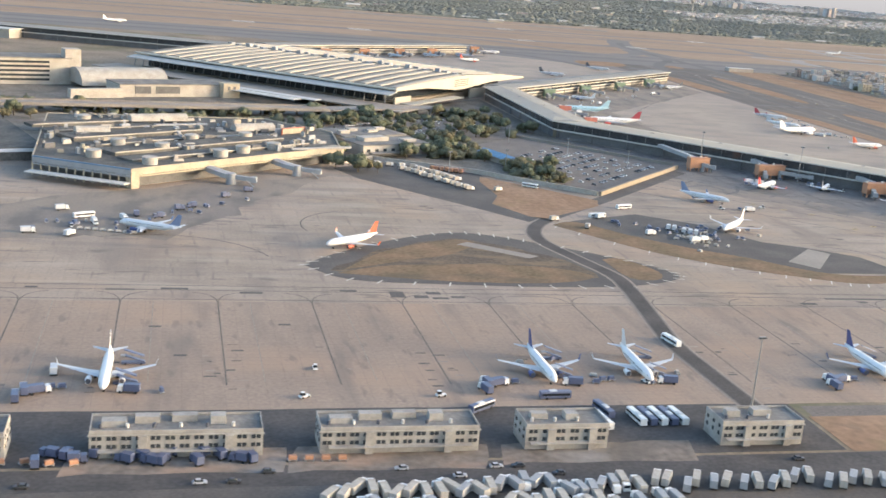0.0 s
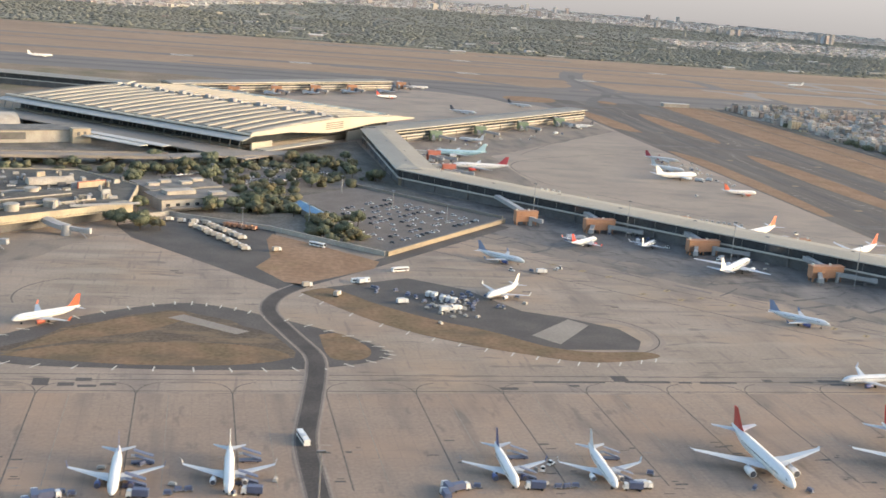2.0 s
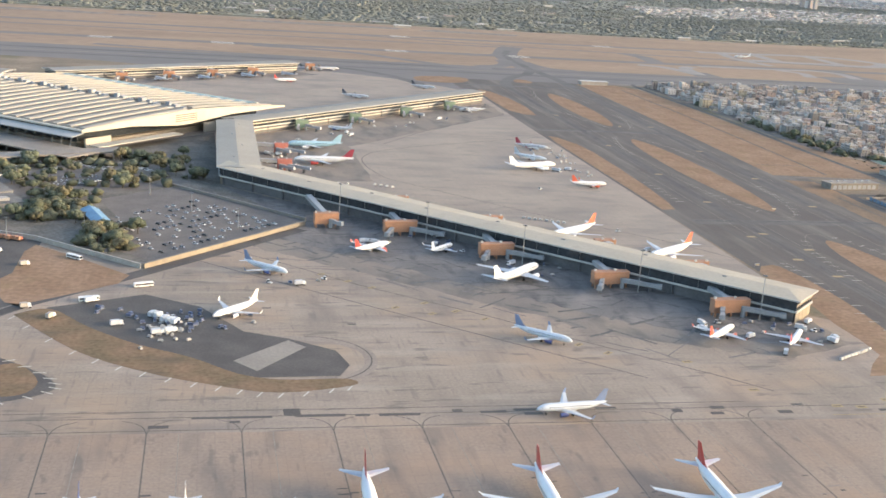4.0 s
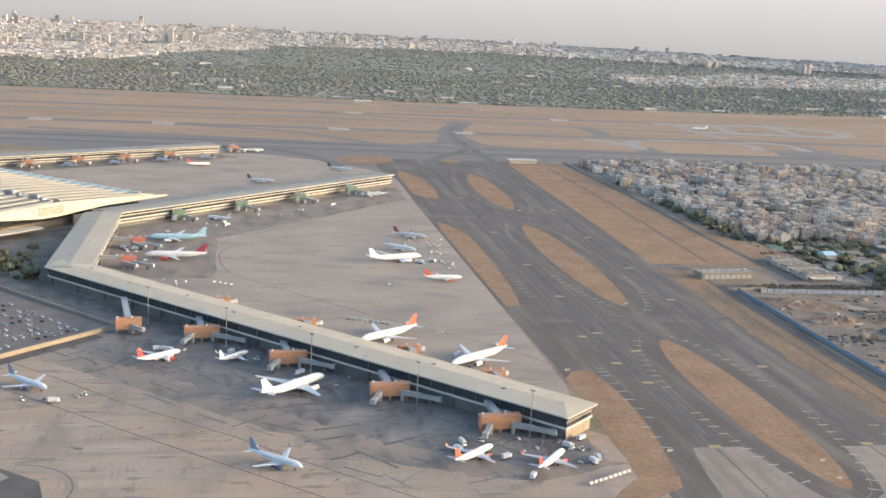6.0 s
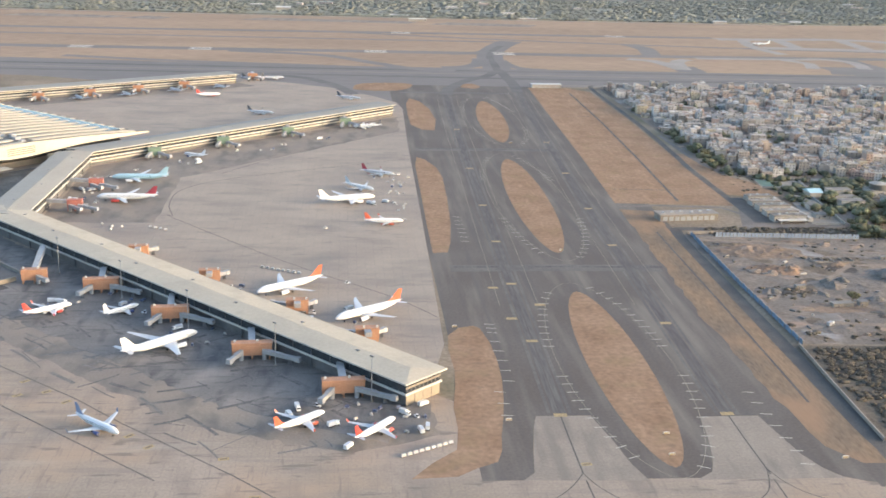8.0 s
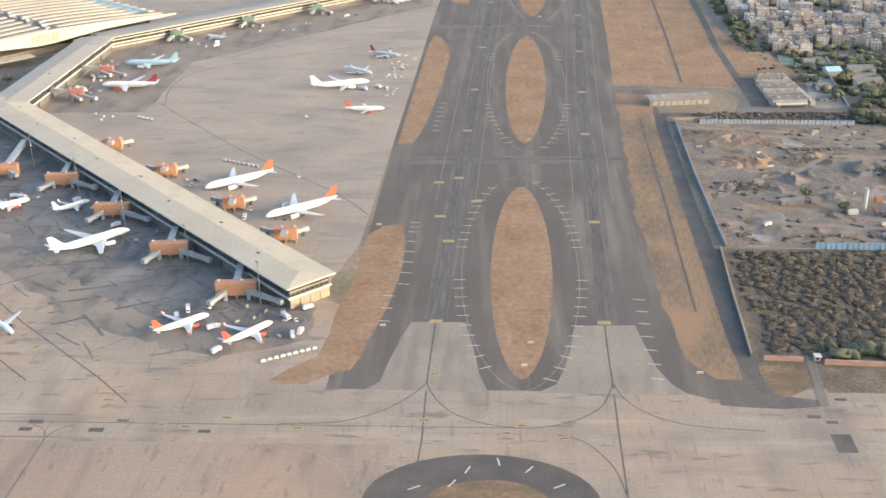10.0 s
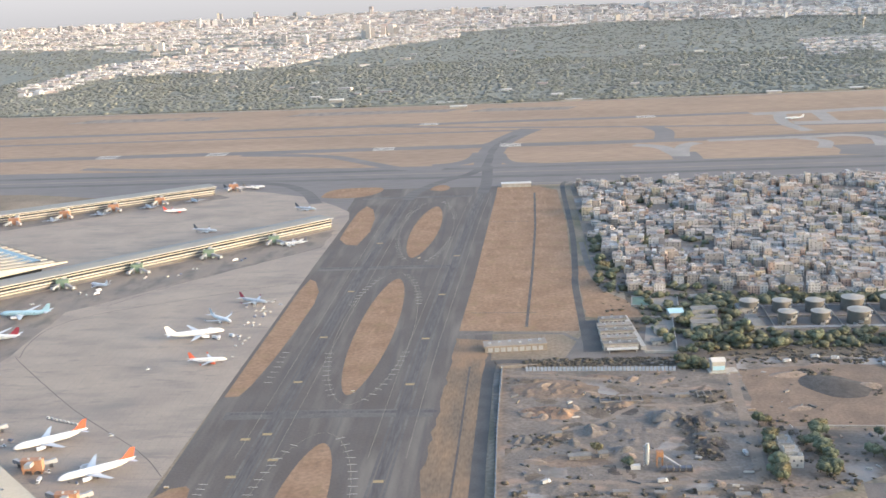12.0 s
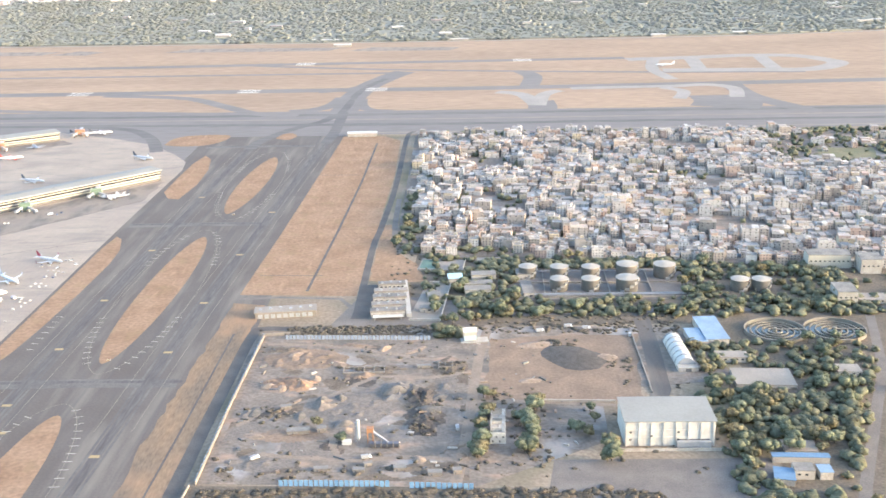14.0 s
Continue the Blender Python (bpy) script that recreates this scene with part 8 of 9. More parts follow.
def tree(label, h, spread, leaves, seed, clumps=90, category="tree"):
    """A tapered trunk with limbs under a crown of many ragged leaf clumps."""
    q = random.Random(seed)
    t = thing("tree", label, category, "trees")
    wood = Shape().tube((0, 0, 0), (q.uniform(-0.2, 0.2), 0, h * 0.45), h * 0.035, h * 0.022, 7)
    lobes = []
    for k in range(6):
        a = k * math.tau / 6 + q.uniform(-0.4, 0.4)
        tip = (math.cos(a) * spread * q.uniform(0.4, 0.7), math.sin(a) * spread * q.uniform(0.4, 0.7), h * q.uniform(0.5, 0.8))
        wood.tube((0, 0, h * q.uniform(0.25, 0.42)), tip, h * 0.016, h * 0.007, 5)
        lobes.append((tip, spread * q.uniform(0.4, 0.6)))
    lobes.append(((0, 0, h * 0.8), spread * 0.55))
    part("trunk", wood, BARK, t)
    crown = Shape()
    ball = bmesh.new()
    bmesh.ops.create_icosphere(ball, subdivisions=1, radius=1.0)
    for c, rad in lobes:
        crown.add([tuple(Vector((v.co.x, v.co.y, v.co.z * 0.85)) * rad * q.uniform(0.75, 1.15) + Vector(c)) for v in ball.verts], [tuple(v.index for v in f.verts) for f in ball.faces])
    ball.free()
    for k in range(clumps):
        c, rad = q.choice(lobes)
        d = Vector((q.gauss(0, 1), q.gauss(0, 1), q.gauss(0, 0.8))).normalized() * rad * q.uniform(0.7, 1.1)
        s = spread * q.uniform(0.06, 0.15)
        turn = Euler((q.uniform(0, 3), q.uniform(0, 3), q.uniform(0, 3))).to_matrix()
        sc = (s * q.uniform(0.8, 1.3), s * q.uniform(0.8, 1.3), s * q.uniform(0.5, 0.9))
        z = max(c[2] + d.z * 0.8, h * 0.22)
        crown.add([tuple(turn @ Vector((p[0] * sc[0], p[1] * sc[1], p[2] * sc[2])) * q.uniform(0.8, 1.15) + Vector((c[0] + d.x, c[1] + d.y, z))) for p in OCTA[0]], OCTA[1])
    part("crown", crown.mesh("crown", leaves, True, 180), leaves, t)
    return t


def grove(prototypes, places):
    for i, (x, y) in enumerate(places):
        k = i % len(prototypes)
        ob, used = prototypes[k]
        s = rt.uniform(0.75, 1.3)
        if not used:
            prototypes[k] = (ob, True)
            ob.matrix_basis = spot(x, y, rt.uniform(0, 360))
        else:
            copy = copy_thing(ob, spot(x, y, rt.uniform(0, 360)))
            copy.scale = (s, s, s * rt.uniform(0.9, 1.1))


rt = random.Random(77)
big = [(tree("leafy dusty green tree beside a road", 11, 6.0, LEAF, 1, 140), False), (tree("leafy olive-green roadside tree with dusty crown", 10, 5.5, LEAF_OLIVE, 2, 140), False), (tree("broad tree with dusty green crown", 9, 6.5, LEAF, 3, 140), False), (tree("small olive tree in a garden", 7, 4.2, LEAF_OLIVE, 4, 100), False)]
spots = []


def scatter(n, inside):
    k = 0
    while k < n:
        p = inside()
        if p is not None:
            spots.append(p)
            k += 1


def between(x0, x1, y0, y1, keep=lambda x, y: True):
    def pick():
        x, y = rt.uniform(x0, x1), rt.uniform(y0, y1)
        return (x, y) if keep(x, y) else None
    return pick


scatter(11, between(-345, -300, -115, -70))
scatter(7, between(-300, -262, -170, -115))
scatter(6, between(-440, -405, -165, -138, lambda x, y: y < -146))
scatter(8, between(-470, -340, 60, 125))
for gx, gy, gn in ((-338, -60, 4), (-325, -15, 4), (-291, 37, 2), (-278, 58, 4), (-376, 112, 3), (-394, 92, 3), (-425, 53, 4), (-287, -144, 2), (-277, -168, 2), (-250, 100, 4), (-262, 130, 3)):
    scatter(gn, between(gx - 10, gx + 10, gy - 12, gy + 12))
scatter(4, between(-420, -330, 10, 60))
scatter(9, between(-700, -480, 0, 40))
scatter(10, between(-250, -215, 60, 180))
for gx, gy, gn in ((-345, -80, 3), (-332, -40, 3), (-318, -62, 2), (-352, -20, 2), (-375, 40, 2), (-437, 5, 3), (-395, 70, 2), (-366, 60, 2), (-360, 15, 2), (-330, 92, 2), (-283, 28, 2), (-290, 150, 3), (-265, 148, 2), (-245, 112, 2), (-374, -98, 2), (-433, -108, 2), (-489, 71, 2), (-297, -152, 2)):
    scatter(gn, between(gx - 9, gx + 9, gy - 9, gy + 9))
# plant and tank farm
scatter(18, between(700, 1020, 92, 128))
scatter(16, between(596, 690, 92, 170, lambda x, y: not (600 < x < 670 and 118 < y < 170)))
scatter(22, between(862, 1030, 112, 215, lambda x, y: math.hypot(x - 933, y - 164) > 30))
scatter(10, between(860, 1040, 110, 240, lambda x, y: math.hypot(x - 933, y - 164) > 28 and math.hypot(x - 851, y - 210) > 16))
scatter(10, between(600, 1000, 240, 300, lambda x, y: y > 300 - (x - 580) * 0.13 - 42 and y < 312 - (x - 580) * 0.13))
scatter(34, between(840, 980, -190, 20, lambda x, y: (x < 862 or y < -85 or x > 920) and x < 985 + (y + 37) * 0.4))
scatter(30, between(838, 862, -300, -70))
scatter(14, between(862, 915, -185, -85))
scatter(8, between(880, 960, -340, -190, lambda x, y: not (895 < x < 945 and -250 < y < -175)))
for gx, gy, gn in ((649, -125, 3), (646, -146, 3), (645, -166, 3), (643, -190, 4), (678, -130, 2), (682, -150, 3), (684, -172, 3), (680, -190, 4), (690, -112, 2), (654, -98, 2), (612, 50, 2), (621, 48, 2), (628, 170, 4), (520, -151, 1), (535, -175, 1)):
    scatter(gn, between(gx - 5, gx + 5, gy - 8, gy + 8))
scatter(8, between(720, 745, -210, -120))
scatter(4, between(975, 1010, -90, 30))
scatter(5, between(600, 650, 70, 90))
scatter(6, between(550, 580, 300, 480, lambda x, y: x > 552))
grove(big, spots)

# scrub south of the site, hedges and village greenery as joined stuff


def clumps(label, name, points, material, lo, hi, squash=0.7, per=3, seed=5, category="scrub", spread=0.0, tall=0.0):
    q = np.random.RandomState(seed)
    pts = np.repeat(np.c_[np.array(points, float), [site_height(x, y) for x, y in points]], per, axis=0)
    n = len(pts)
    size = q.uniform(lo, hi, n)
    pts = pts + np.c_[q.normal(0, 0.55, (n, 2)) * size[:, None], size * squash * q.uniform(0.3, 1.0, n)]
    if spread:
        big = np.repeat(q.uniform(0.5, 1.3, len(points)), per)
        side = q.normal(0, 0.5, (n, 2))
        dome = np.clip(1 - np.hypot(side[:, 0], side[:, 1]) ** 2, 0.1, 1)
        pts = pts + np.c_[side * (big * spread)[:, None], dome * tall * big * q.uniform(0.45, 1.0, n)]
    base, faces = np.array(OCTA[0], float), np.array(OCTA[1])
    turn = q.uniform(0, math.tau, n)
    jag = q.uniform(0.65, 1.3, (n, 6, 1))
    b = base[None] * jag * size[:, None, None] * np.array([1, 1, squash])[None, None]
    c, s = np.cos(turn)[:, None], np.sin(turn)[:, None]
    v = np.stack([b[..., 0] * c - b[..., 1] * s, b[..., 0] * s + b[..., 1] * c, b[..., 2]], -1) + pts[:, None]
    f = (faces[None] + 6 * np.arange(n)[:, None, None]).reshape(-1, 3)
    me = bpy.data.meshes.new(name)
    me.vertices.add(n * 6)
    me.vertices.foreach_set("co", v.reshape(-1))
    me.loops.add(f.size)
    me.loops.foreach_set("vertex_index", f.reshape(-1).astype(np.int32))
    me.polygons.add(len(f))
    me.polygons.foreach_set("loop_start", np.arange(0, f.size, 3, dtype=np.int32))
    me.polygons.foreach_set("use_smooth", np.ones(len(f), bool))
    me.update(calc_edges=True)
    me.materials.append(material)
    return tagged(new(name, me), label, category, "", "stuff")


def mounds(label, name, points, material, lo, hi, squash, seed, category, lift=0.0, detail=2):
    """Rounded, uneven crowns of bushes, joined into one mesh."""
    q = np.random.RandomState(seed)
    ball = bmesh.new()
    bmesh.ops.create_icosphere(ball, subdivisions=detail, radius=1.0)
    base = np.array([v.co[:] for v in ball.verts])
    faces = np.array([[v.index for v in f.verts] for f in ball.faces])
    ball.free()
    p = np.asarray(points, float)
    n, k = len(p), len(base)
    size = q.uniform(lo, hi, n) ** 1.0
    jag = q.uniform(0.6, 1.35, (n, k, 1))
    v = base[None] * jag * size[:, None, None] * np.stack([q.uniform(0.8, 1.25, n), q.uniform(0.8, 1.25, n), squash * q.uniform(0.75, 1.25, n)], -1)[:, None]
    v[..., :2] += p[:, None]
    v[..., 2] += (size * (squash * 0.35 + lift) + [site_height(x, y) for x, y in p])[:, None]
    f = (faces[None] + k * np.arange(n)[:, None, None]).reshape(-1, 3)
    me = bpy.data.meshes.new(name)
    me.vertices.add(n * k)
    me.vertices.foreach_set("co", v.reshape(-1))
    me.loops.add(f.size)
    me.loops.foreach_set("vertex_index", f.reshape(-1).astype(np.int32))
    me.polygons.add(len(f))
    me.polygons.foreach_set("loop_start", np.arange(0, f.size, 3, dtype=np.int32))
    me.polygons.foreach_set("use_smooth", np.ones(len(f), bool))
    me.update(calc_edges=True)
    me.materials.append(material)
    return tagged(new(name, me), label, category, "", "stuff")


def island_tint(m, low, high):
    """Varies the tone from piece to piece of a joined mesh."""
    n, l = m.node_tree.nodes, m.node_tree.links
    shader = n["Principled BSDF"]
    came = shader.inputs["Base Color"].links[0].from_socket
    geo, span, tone = n.new("ShaderNodeNewGeometry"), n.new("ShaderNodeMapRange"), n.new("ShaderNodeHueSaturation")
    span.inputs["To Min"].default_value, span.inputs["To Max"].default_value = low, high
    l.new(geo.outputs["Random Per Island"], span.inputs["Value"])
    l.new(span.outputs[0], tone.inputs["Value"])
    l.new(came, tone.inputs["Color"])
    l.new(tone.outputs[0], shader.inputs["Base Color"])
    return m


SCRUB = translucent(island_tint(mat("dry_scrub_leaves", (0.17, 0.14, 0.11), 0.95, vary=0.35, coarse=0.15, fine=0.9, other=(0.16, 0.137, 0.102), bump=0.8, spec=0.1), 0.9, 1.1), 0.3)
# Far leaves greyed and lightened in base colour to stand for haze
WOODS = translucent(island_tint(mat("hazed_woodland_leaves", (0.24, 0.243, 0.213), 0.95, vary=0.12, coarse=0.004, fine=0.05, other=(0.21, 0.207, 0.17), spec=0.05), 0.95, 1.05), 0.3)
q = np.random.RandomState(3)


def region(n, x0, x1, y0, y1, keep=None):
    p = np.c_[q.uniform(x0, x1, n), q.uniform(y0, y1, n)]
    return p if keep is None else p[keep(p[:, 0], p[:, 1])]


scrub_pts = np.vstack([region(60, 588, 616, -165, -85), region(130, 640, 700, -210, -90, lambda x, y: (x < 652) | (x > 669)), region(26, 462, 490, -128, -106), region(22, 604, 634, -48, -14), region(50, 445, 630, -10, 30, lambda x, y: np.sin(x * 0.06) * np.sin(y * 0.11) > 0.3), region(50, 446, 634, -228, 30), region(40, 450, 636, -228, -206), region(16, 650, 668, -100, -78), region(22, 758, 782, -42, -8), region(26, 700, 740, 14, 30), region(14, 500, 850, -420, -412), region(60, 620, 850, -235, -60), region(240, 640, 840, 46, 92), region(420, 462, 628, 44, 72), region(60, 545, 585, 160, 520, lambda x, y: x > 552)])
thicket_pts = region(3100, 440, 880, -380, -242, lambda x, y: ~((x > 560) & (x < 800) & (y > -278 + np.sin(x * 0.04) * 5) & (y < -256)) & (x < 760 + (y + 240) * -0.9))
mounds("dense thicket of rounded dry brown bushes beside a wall", "scrub", thicket_pts, SCRUB, 1.6, 3.8, 0.34, 18, "scrub")
clumps("ragged dry twigs over a thicket", "scrub", thicket_pts, SCRUB, 0.35, 0.8, 0.7, 5, 19, "scrub", 3.4, 2.6)
mounds("scattered low dry bushes on waste ground", "scrub", scrub_pts, SCRUB, 0.9, 2.6, 0.5, 8, "scrub")
clumps("ragged dry twigs on waste ground", "scrub", scrub_pts, SCRUB, 0.3, 0.7, 0.5, 4, 20, "scrub", 3.0, 0.6)
green_pts = np.vstack([region(260, 470, 900, -386, -372), region(30, 606, 632, 40, 58), region(430, 640, 1250, 88, 135), region(430, 600, 1050, 128, 290, lambda x, y: (np.sin(x * 0.05) + np.sin(y * 0.06 + x * 0.02) > -0.2) & (y < 292 - (x - 580) * 0.13)), region(900, 555, 1480, 300, 950, lambda x, y: np.sin(x * 0.031 + 1) * np.sin(y * 0.037 + x * 0.006) > 0.05), region(320, 556, 640, 300, 560, lambda x, y: np.sin(x * 0.07) + np.sin(y * 0.05) > 0.3), region(260, 560, 1300, 296, 330, lambda x, y: y < 320 - (x - 580) * 0.13), region(300, 590, 1300, 232, 330, lambda x, y: np.abs(y - (300 - (x - 580) * 0.13) + 18) < 16), region(260, 555, 1500, 300, 960, lambda x, y: (np.sin(x * 0.021) + np.sin(y * 0.027 + x * 0.01)) > 1.1), region(330, 1050, 1500, -100, 230), region(380, 842, 1010, -170, 20, lambda x, y: (np.hypot(x - 928, y - 46) > 31) & (np.hypot(x - 984, y - 46) > 31) & ~((x > 858) & (x < 920) & (y > -84) & (y < -40)) & (x < 995 + (y + 37) * 0.4)), region(420, 828, 960, -340, -95, lambda x, y: ~((x > 850) & (x < 905) & (y > -245) & (y < -170)) & ~((x > 858) & (x < 920) & (y > -84) & (y < -40)) & (x < 940 + (y + 170) * 0.42)), region(150, 860, 1040, 105, 245, lambda x, y: (np.hypot(x - 933, y - 164) > 26) & (np.hypot(x - 851, y - 210) > 16)), region(200, 655, 870, 232, 262), region(120, 590, 700, 160, 250, lambda x, y: np.sin(x * 0.1) + np.sin(y * 0.12) > 0.3), region(100, -760, -420, 44, 130), region(50, -430, -220, 60, 170), region(260, 596, 1050, 135, 288, lambda x, y: (np.hypot(x - 933, y - 164) > 27) & (np.hypot(x - 851, y - 210) > 17) & (y < 288 - (x - 580) * 0.13)), region(60, -352, -300, -95, 0), region(70, -420, -245, 20, 165), region(24, -300, -265, -180, -130), region(500, 1300, 2200, 300, 940, lambda x, y: np.sin(x * 0.01) + np.sin(y * 0.013) > 0.4), region(160, 560, 1300, 940, 972), region(620, 1120, 1600, 715, 965, lambda x, y: ~((x > 1180) & (x < 1290) & (y > 748) & (y < 822)))])
green_pts = green_pts[~((green_pts[:, 0] > 688) & (green_pts[:, 0] < 868) & (green_pts[:, 1] > 142) & (green_pts[:, 1] < 236))]
GREEN = translucent(island_tint(mat("garden_leaves", (0.185, 0.193, 0.13), 0.9, vary=0.35, coarse=0.15, fine=0.9, other=(0.2, 0.19, 0.122), bump=0.8, spec=0.15), 0.8, 1.2), 0.35)
mounds("rounded leafy green crowns of hedges and garden trees", "bushes", green_pts, GREEN, 1.8, 5.4, 0.7, 9, "bushes", 0.3)
clumps("ragged leaf sprays over hedges and garden trees", "bushes", green_pts, GREEN, 0.5, 1.3, 0.8, 5, 10, "bushes", 3.8, 5.0)


HAZE_REACH = 10750.0
TOWN_A = [(-1201, 2769), (-1133, 2838), (-1167, 3380), (-958, 3532), (-623, 3575), (-483, 3794), (-374, 4311), (-194, 4802), (160, 5421), (119, 6150), (-416, 5351), (-734, 5037), (-1258, 4475), (-1403, 4109), (-1371, 3634), (-1338, 3075)]
TOWN_B = [(1565, 3367), (1979, 3542), (2260, 3727), (3039, 3977), (4200, 4300), (3814, 5246), (2755, 5046), (2284, 4485), (1766, 4321)]
TOWN_C = [(2300, 2700), (3600, 2900), (3700, 3400), (2500, 3250)]


def beyond_woods(x, y):
    """The city begins where the woods end."""
    return y > np.interp(x, [-4200, -2000, -1400, -900, -370, 450, 1100, 1650, 3000, 7200], [5300, 5450, 4800, 5000, 5500, 6150, 6400, 6500, 6300, 5900])


def in_woods(x, y):
    """Woods lie beyond the runways, round the towns."""
    near = np.interp(x, [-1900, -950, 353, 1556, 2700, 6000], [2345, 2228, 2200, 2255, 2520, 3200])
    return (y > near) & ~(beyond_woods(x, y) & (np.sin(x * 0.006 + 1) * np.sin(y * 0.011) < 0.3)) & (np.sin(x * 0.011 + y * 0.004) * np.sin(y * 0.009 - x * 0.003) < 0.93)


near_woods = region(40500, -1500, 3400, 2180, 3700, in_woods)
far_woods = region(40000, -3600, 6400, 3700, 7000, in_woods)
# Slab raised to hide shaded gaps between crowns, with haze in its colour
CANOPY = mat("hazed_woodland_canopy", (0.22, 0.224, 0.195), 0.95, vary=0.2, coarse=0.01, fine=0.06, other=(0.23, 0.225, 0.185), spec=0.1)
tagged(part("woodland_floor", Shape().prism([(-3800, 2570), (-1900, 2345), (-950, 2228), (353, 2200), (1556, 2255), (2700, 2520), (7400, 3500), (7400, 5500), (4600, 5600), (3000, 6000), (0, 6700), (-2000, 6200), (-3800, 5900)], 0.0, 3.2), CANOPY), "raised undergrowth slab of wide woods, paled for haze", "woodland", "", "structure")
mounds("wide belt of woodland behind the runways, paled for haze", "woodland", near_woods, WOODS, 4.0, 10.5, 0.5, 11, "woodland", 0.1, 1)
clumps("distant woodland before the city, paled for haze", "woodland", far_woods, WOODS, 7.0, 15.0, 0.34, 1, 12, "woodland")

# ---- village and city ----


def house_mat(name, island, dim=1.0, grey=0.0):
    m = bpy.data.materials.new(name)
    m.use_nodes = True
    n, l = m.node_tree.nodes, m.node_tree.links
    shader = n["Principled BSDF"]
    shader.inputs["Roughness"].default_value = 0.85
    shader.inputs["Specular IOR Level"].default_value = 0.2
    rnd = n.new("ShaderNodeNewGeometry").outputs["Random Per Island"] if island else n.new("ShaderNodeObjectInfo").outputs["Random"]
    ramp = n.new("ShaderNodeValToRGB")
    tones = ((0.0, (0.44, 0.385, 0.33)), (0.18, (0.56, 0.5, 0.44)), (0.36, (0.38, 0.325, 0.28)), (0.5, (0.5, 0.39, 0.31)), (0.62, (0.6, 0.55, 0.5)), (0.72, (0.48, 0.345, 0.275)), (0.84, (0.4, 0.4, 0.39)), (0.88, (0.55, 0.45, 0.31)), (0.94, (0.27, 0.245, 0.22)))
    while len(ramp.color_ramp.elements) < len(tones):
        ramp.color_ramp.elements.new(0.5)
    ramp.color_ramp.interpolation = "CONSTANT"
    for e, (p, c) in zip(ramp.color_ramp.elements, tones):
        e.position, e.color = p, (*((v * (1 - grey) + sum(c) / 3 * grey) * dim for v in c), 1)
    place, tex, span, tone = n.new("ShaderNodeTexCoord"), n.new("ShaderNodeTexNoise"), n.new("ShaderNodeMapRange"), n.new("ShaderNodeHueSaturation")
    tex.inputs["Scale"].default_value, tex.inputs["Detail"].default_value = 0.4, 6
    span.inputs["From Min"].default_value, span.inputs["From Max"].default_value = 0.3, 0.7
    span.inputs["To Min"].default_value, span.inputs["To Max"].default_value = 0.75, 1.1
    l.new(rnd, ramp.inputs[0])
    l.new(place.outputs["Object"], tex.inputs["Vector"])
    l.new(tex.outputs["Fac"], span.inputs["Value"])
    l.new(span.outputs[0], tone.inputs["Value"])
    l.new(ramp.outputs[0], tone.inputs["Color"])
    l.new(tone.outputs[0], shader.inputs["Base Color"])
    return m


HOUSE, HOUSE_JOINED = house_mat("painted_house_walls", False, 0.92, 0.1), house_mat("painted_house_walls_joined", True, 0.92, 0.1)
ROOF_TERRACE = mat("dusty_terrace_roof", (0.4, 0.348, 0.305), 0.9, vary=0.25, coarse=0.2, fine=1.2, other=(0.27, 0.24, 0.213), random_tint=0.25)
ROOF_JOINED = mat("dusty_joined_roofs", (0.4, 0.348, 0.305), 0.9, vary=0.3, coarse=0.05, fine=0.8, other=(0.25, 0.225, 0.2))
rh = random.Random(99)


def house(label, w, d, floors, seed):
    q = random.Random(seed)
    h = floors * 3.1
    b = thing("house", label, "house", "village houses")
    wall = part("wall", Shape().box(0, 0, 0, w, d, h), HOUSE, b)
    part("roof_terrace", Shape().box(0, 0, h, w - 0.5, d - 0.5, 0.1), ROOF_TERRACE, b)
    par = Shape()
    for sx, sy, lx, ly in ((0, -d / 2 + 0.12, w, 0.24), (0, d / 2 - 0.12, w, 0.24), (-w / 2 + 0.12, 0, 0.24, d - 0.5), (w / 2 - 0.12, 0, 0.24, d - 0.5)):
        par.box(sx, sy, h, lx, ly, 1.0)
    part("parapet", par, HOUSE, b)
    part("stair_cabin", Shape().box(w * q.uniform(-0.25, 0.25), d * q.uniform(-0.2, 0.3), h + 0.1, 4.0, 3.6, 2.3), HOUSE, b)
    part("water_tank", Shape().tube((w * 0.3, d * 0.25, h + 0.1), (w * 0.3, d * 0.25, h + 1.6), 0.7, 0.6), q.choice((DARK_PAINT, FASCIA)), b)
    holes = Shape()
    for f in range(floors):
        for k in range(max(2, int(w / 3.2))):
            holes.box(-w / 2 + (k + 0.5) * w / max(2, int(w / 3.2)), -d / 2 - 0.02, f * 3.1 + 1.0, 1.1, 0.12, 1.3)
        for k in range(max(2, int(d / 3.5))):
            holes.box(w / 2 + 0.02, -d / 2 + (k + 0.5) * d / max(2, int(d / 3.5)), f * 3.1 + 1.0, 0.12, 1.1, 1.3)
            holes.box(-w / 2 - 0.02, -d / 2 + (k + 0.5) * d / max(2, int(d / 3.5)), f * 3.1 + 1.0, 0.12, 1.1, 1.3)
    tagged(part("glazing", holes, WINDOW, wall), kind="stuff")
    return b


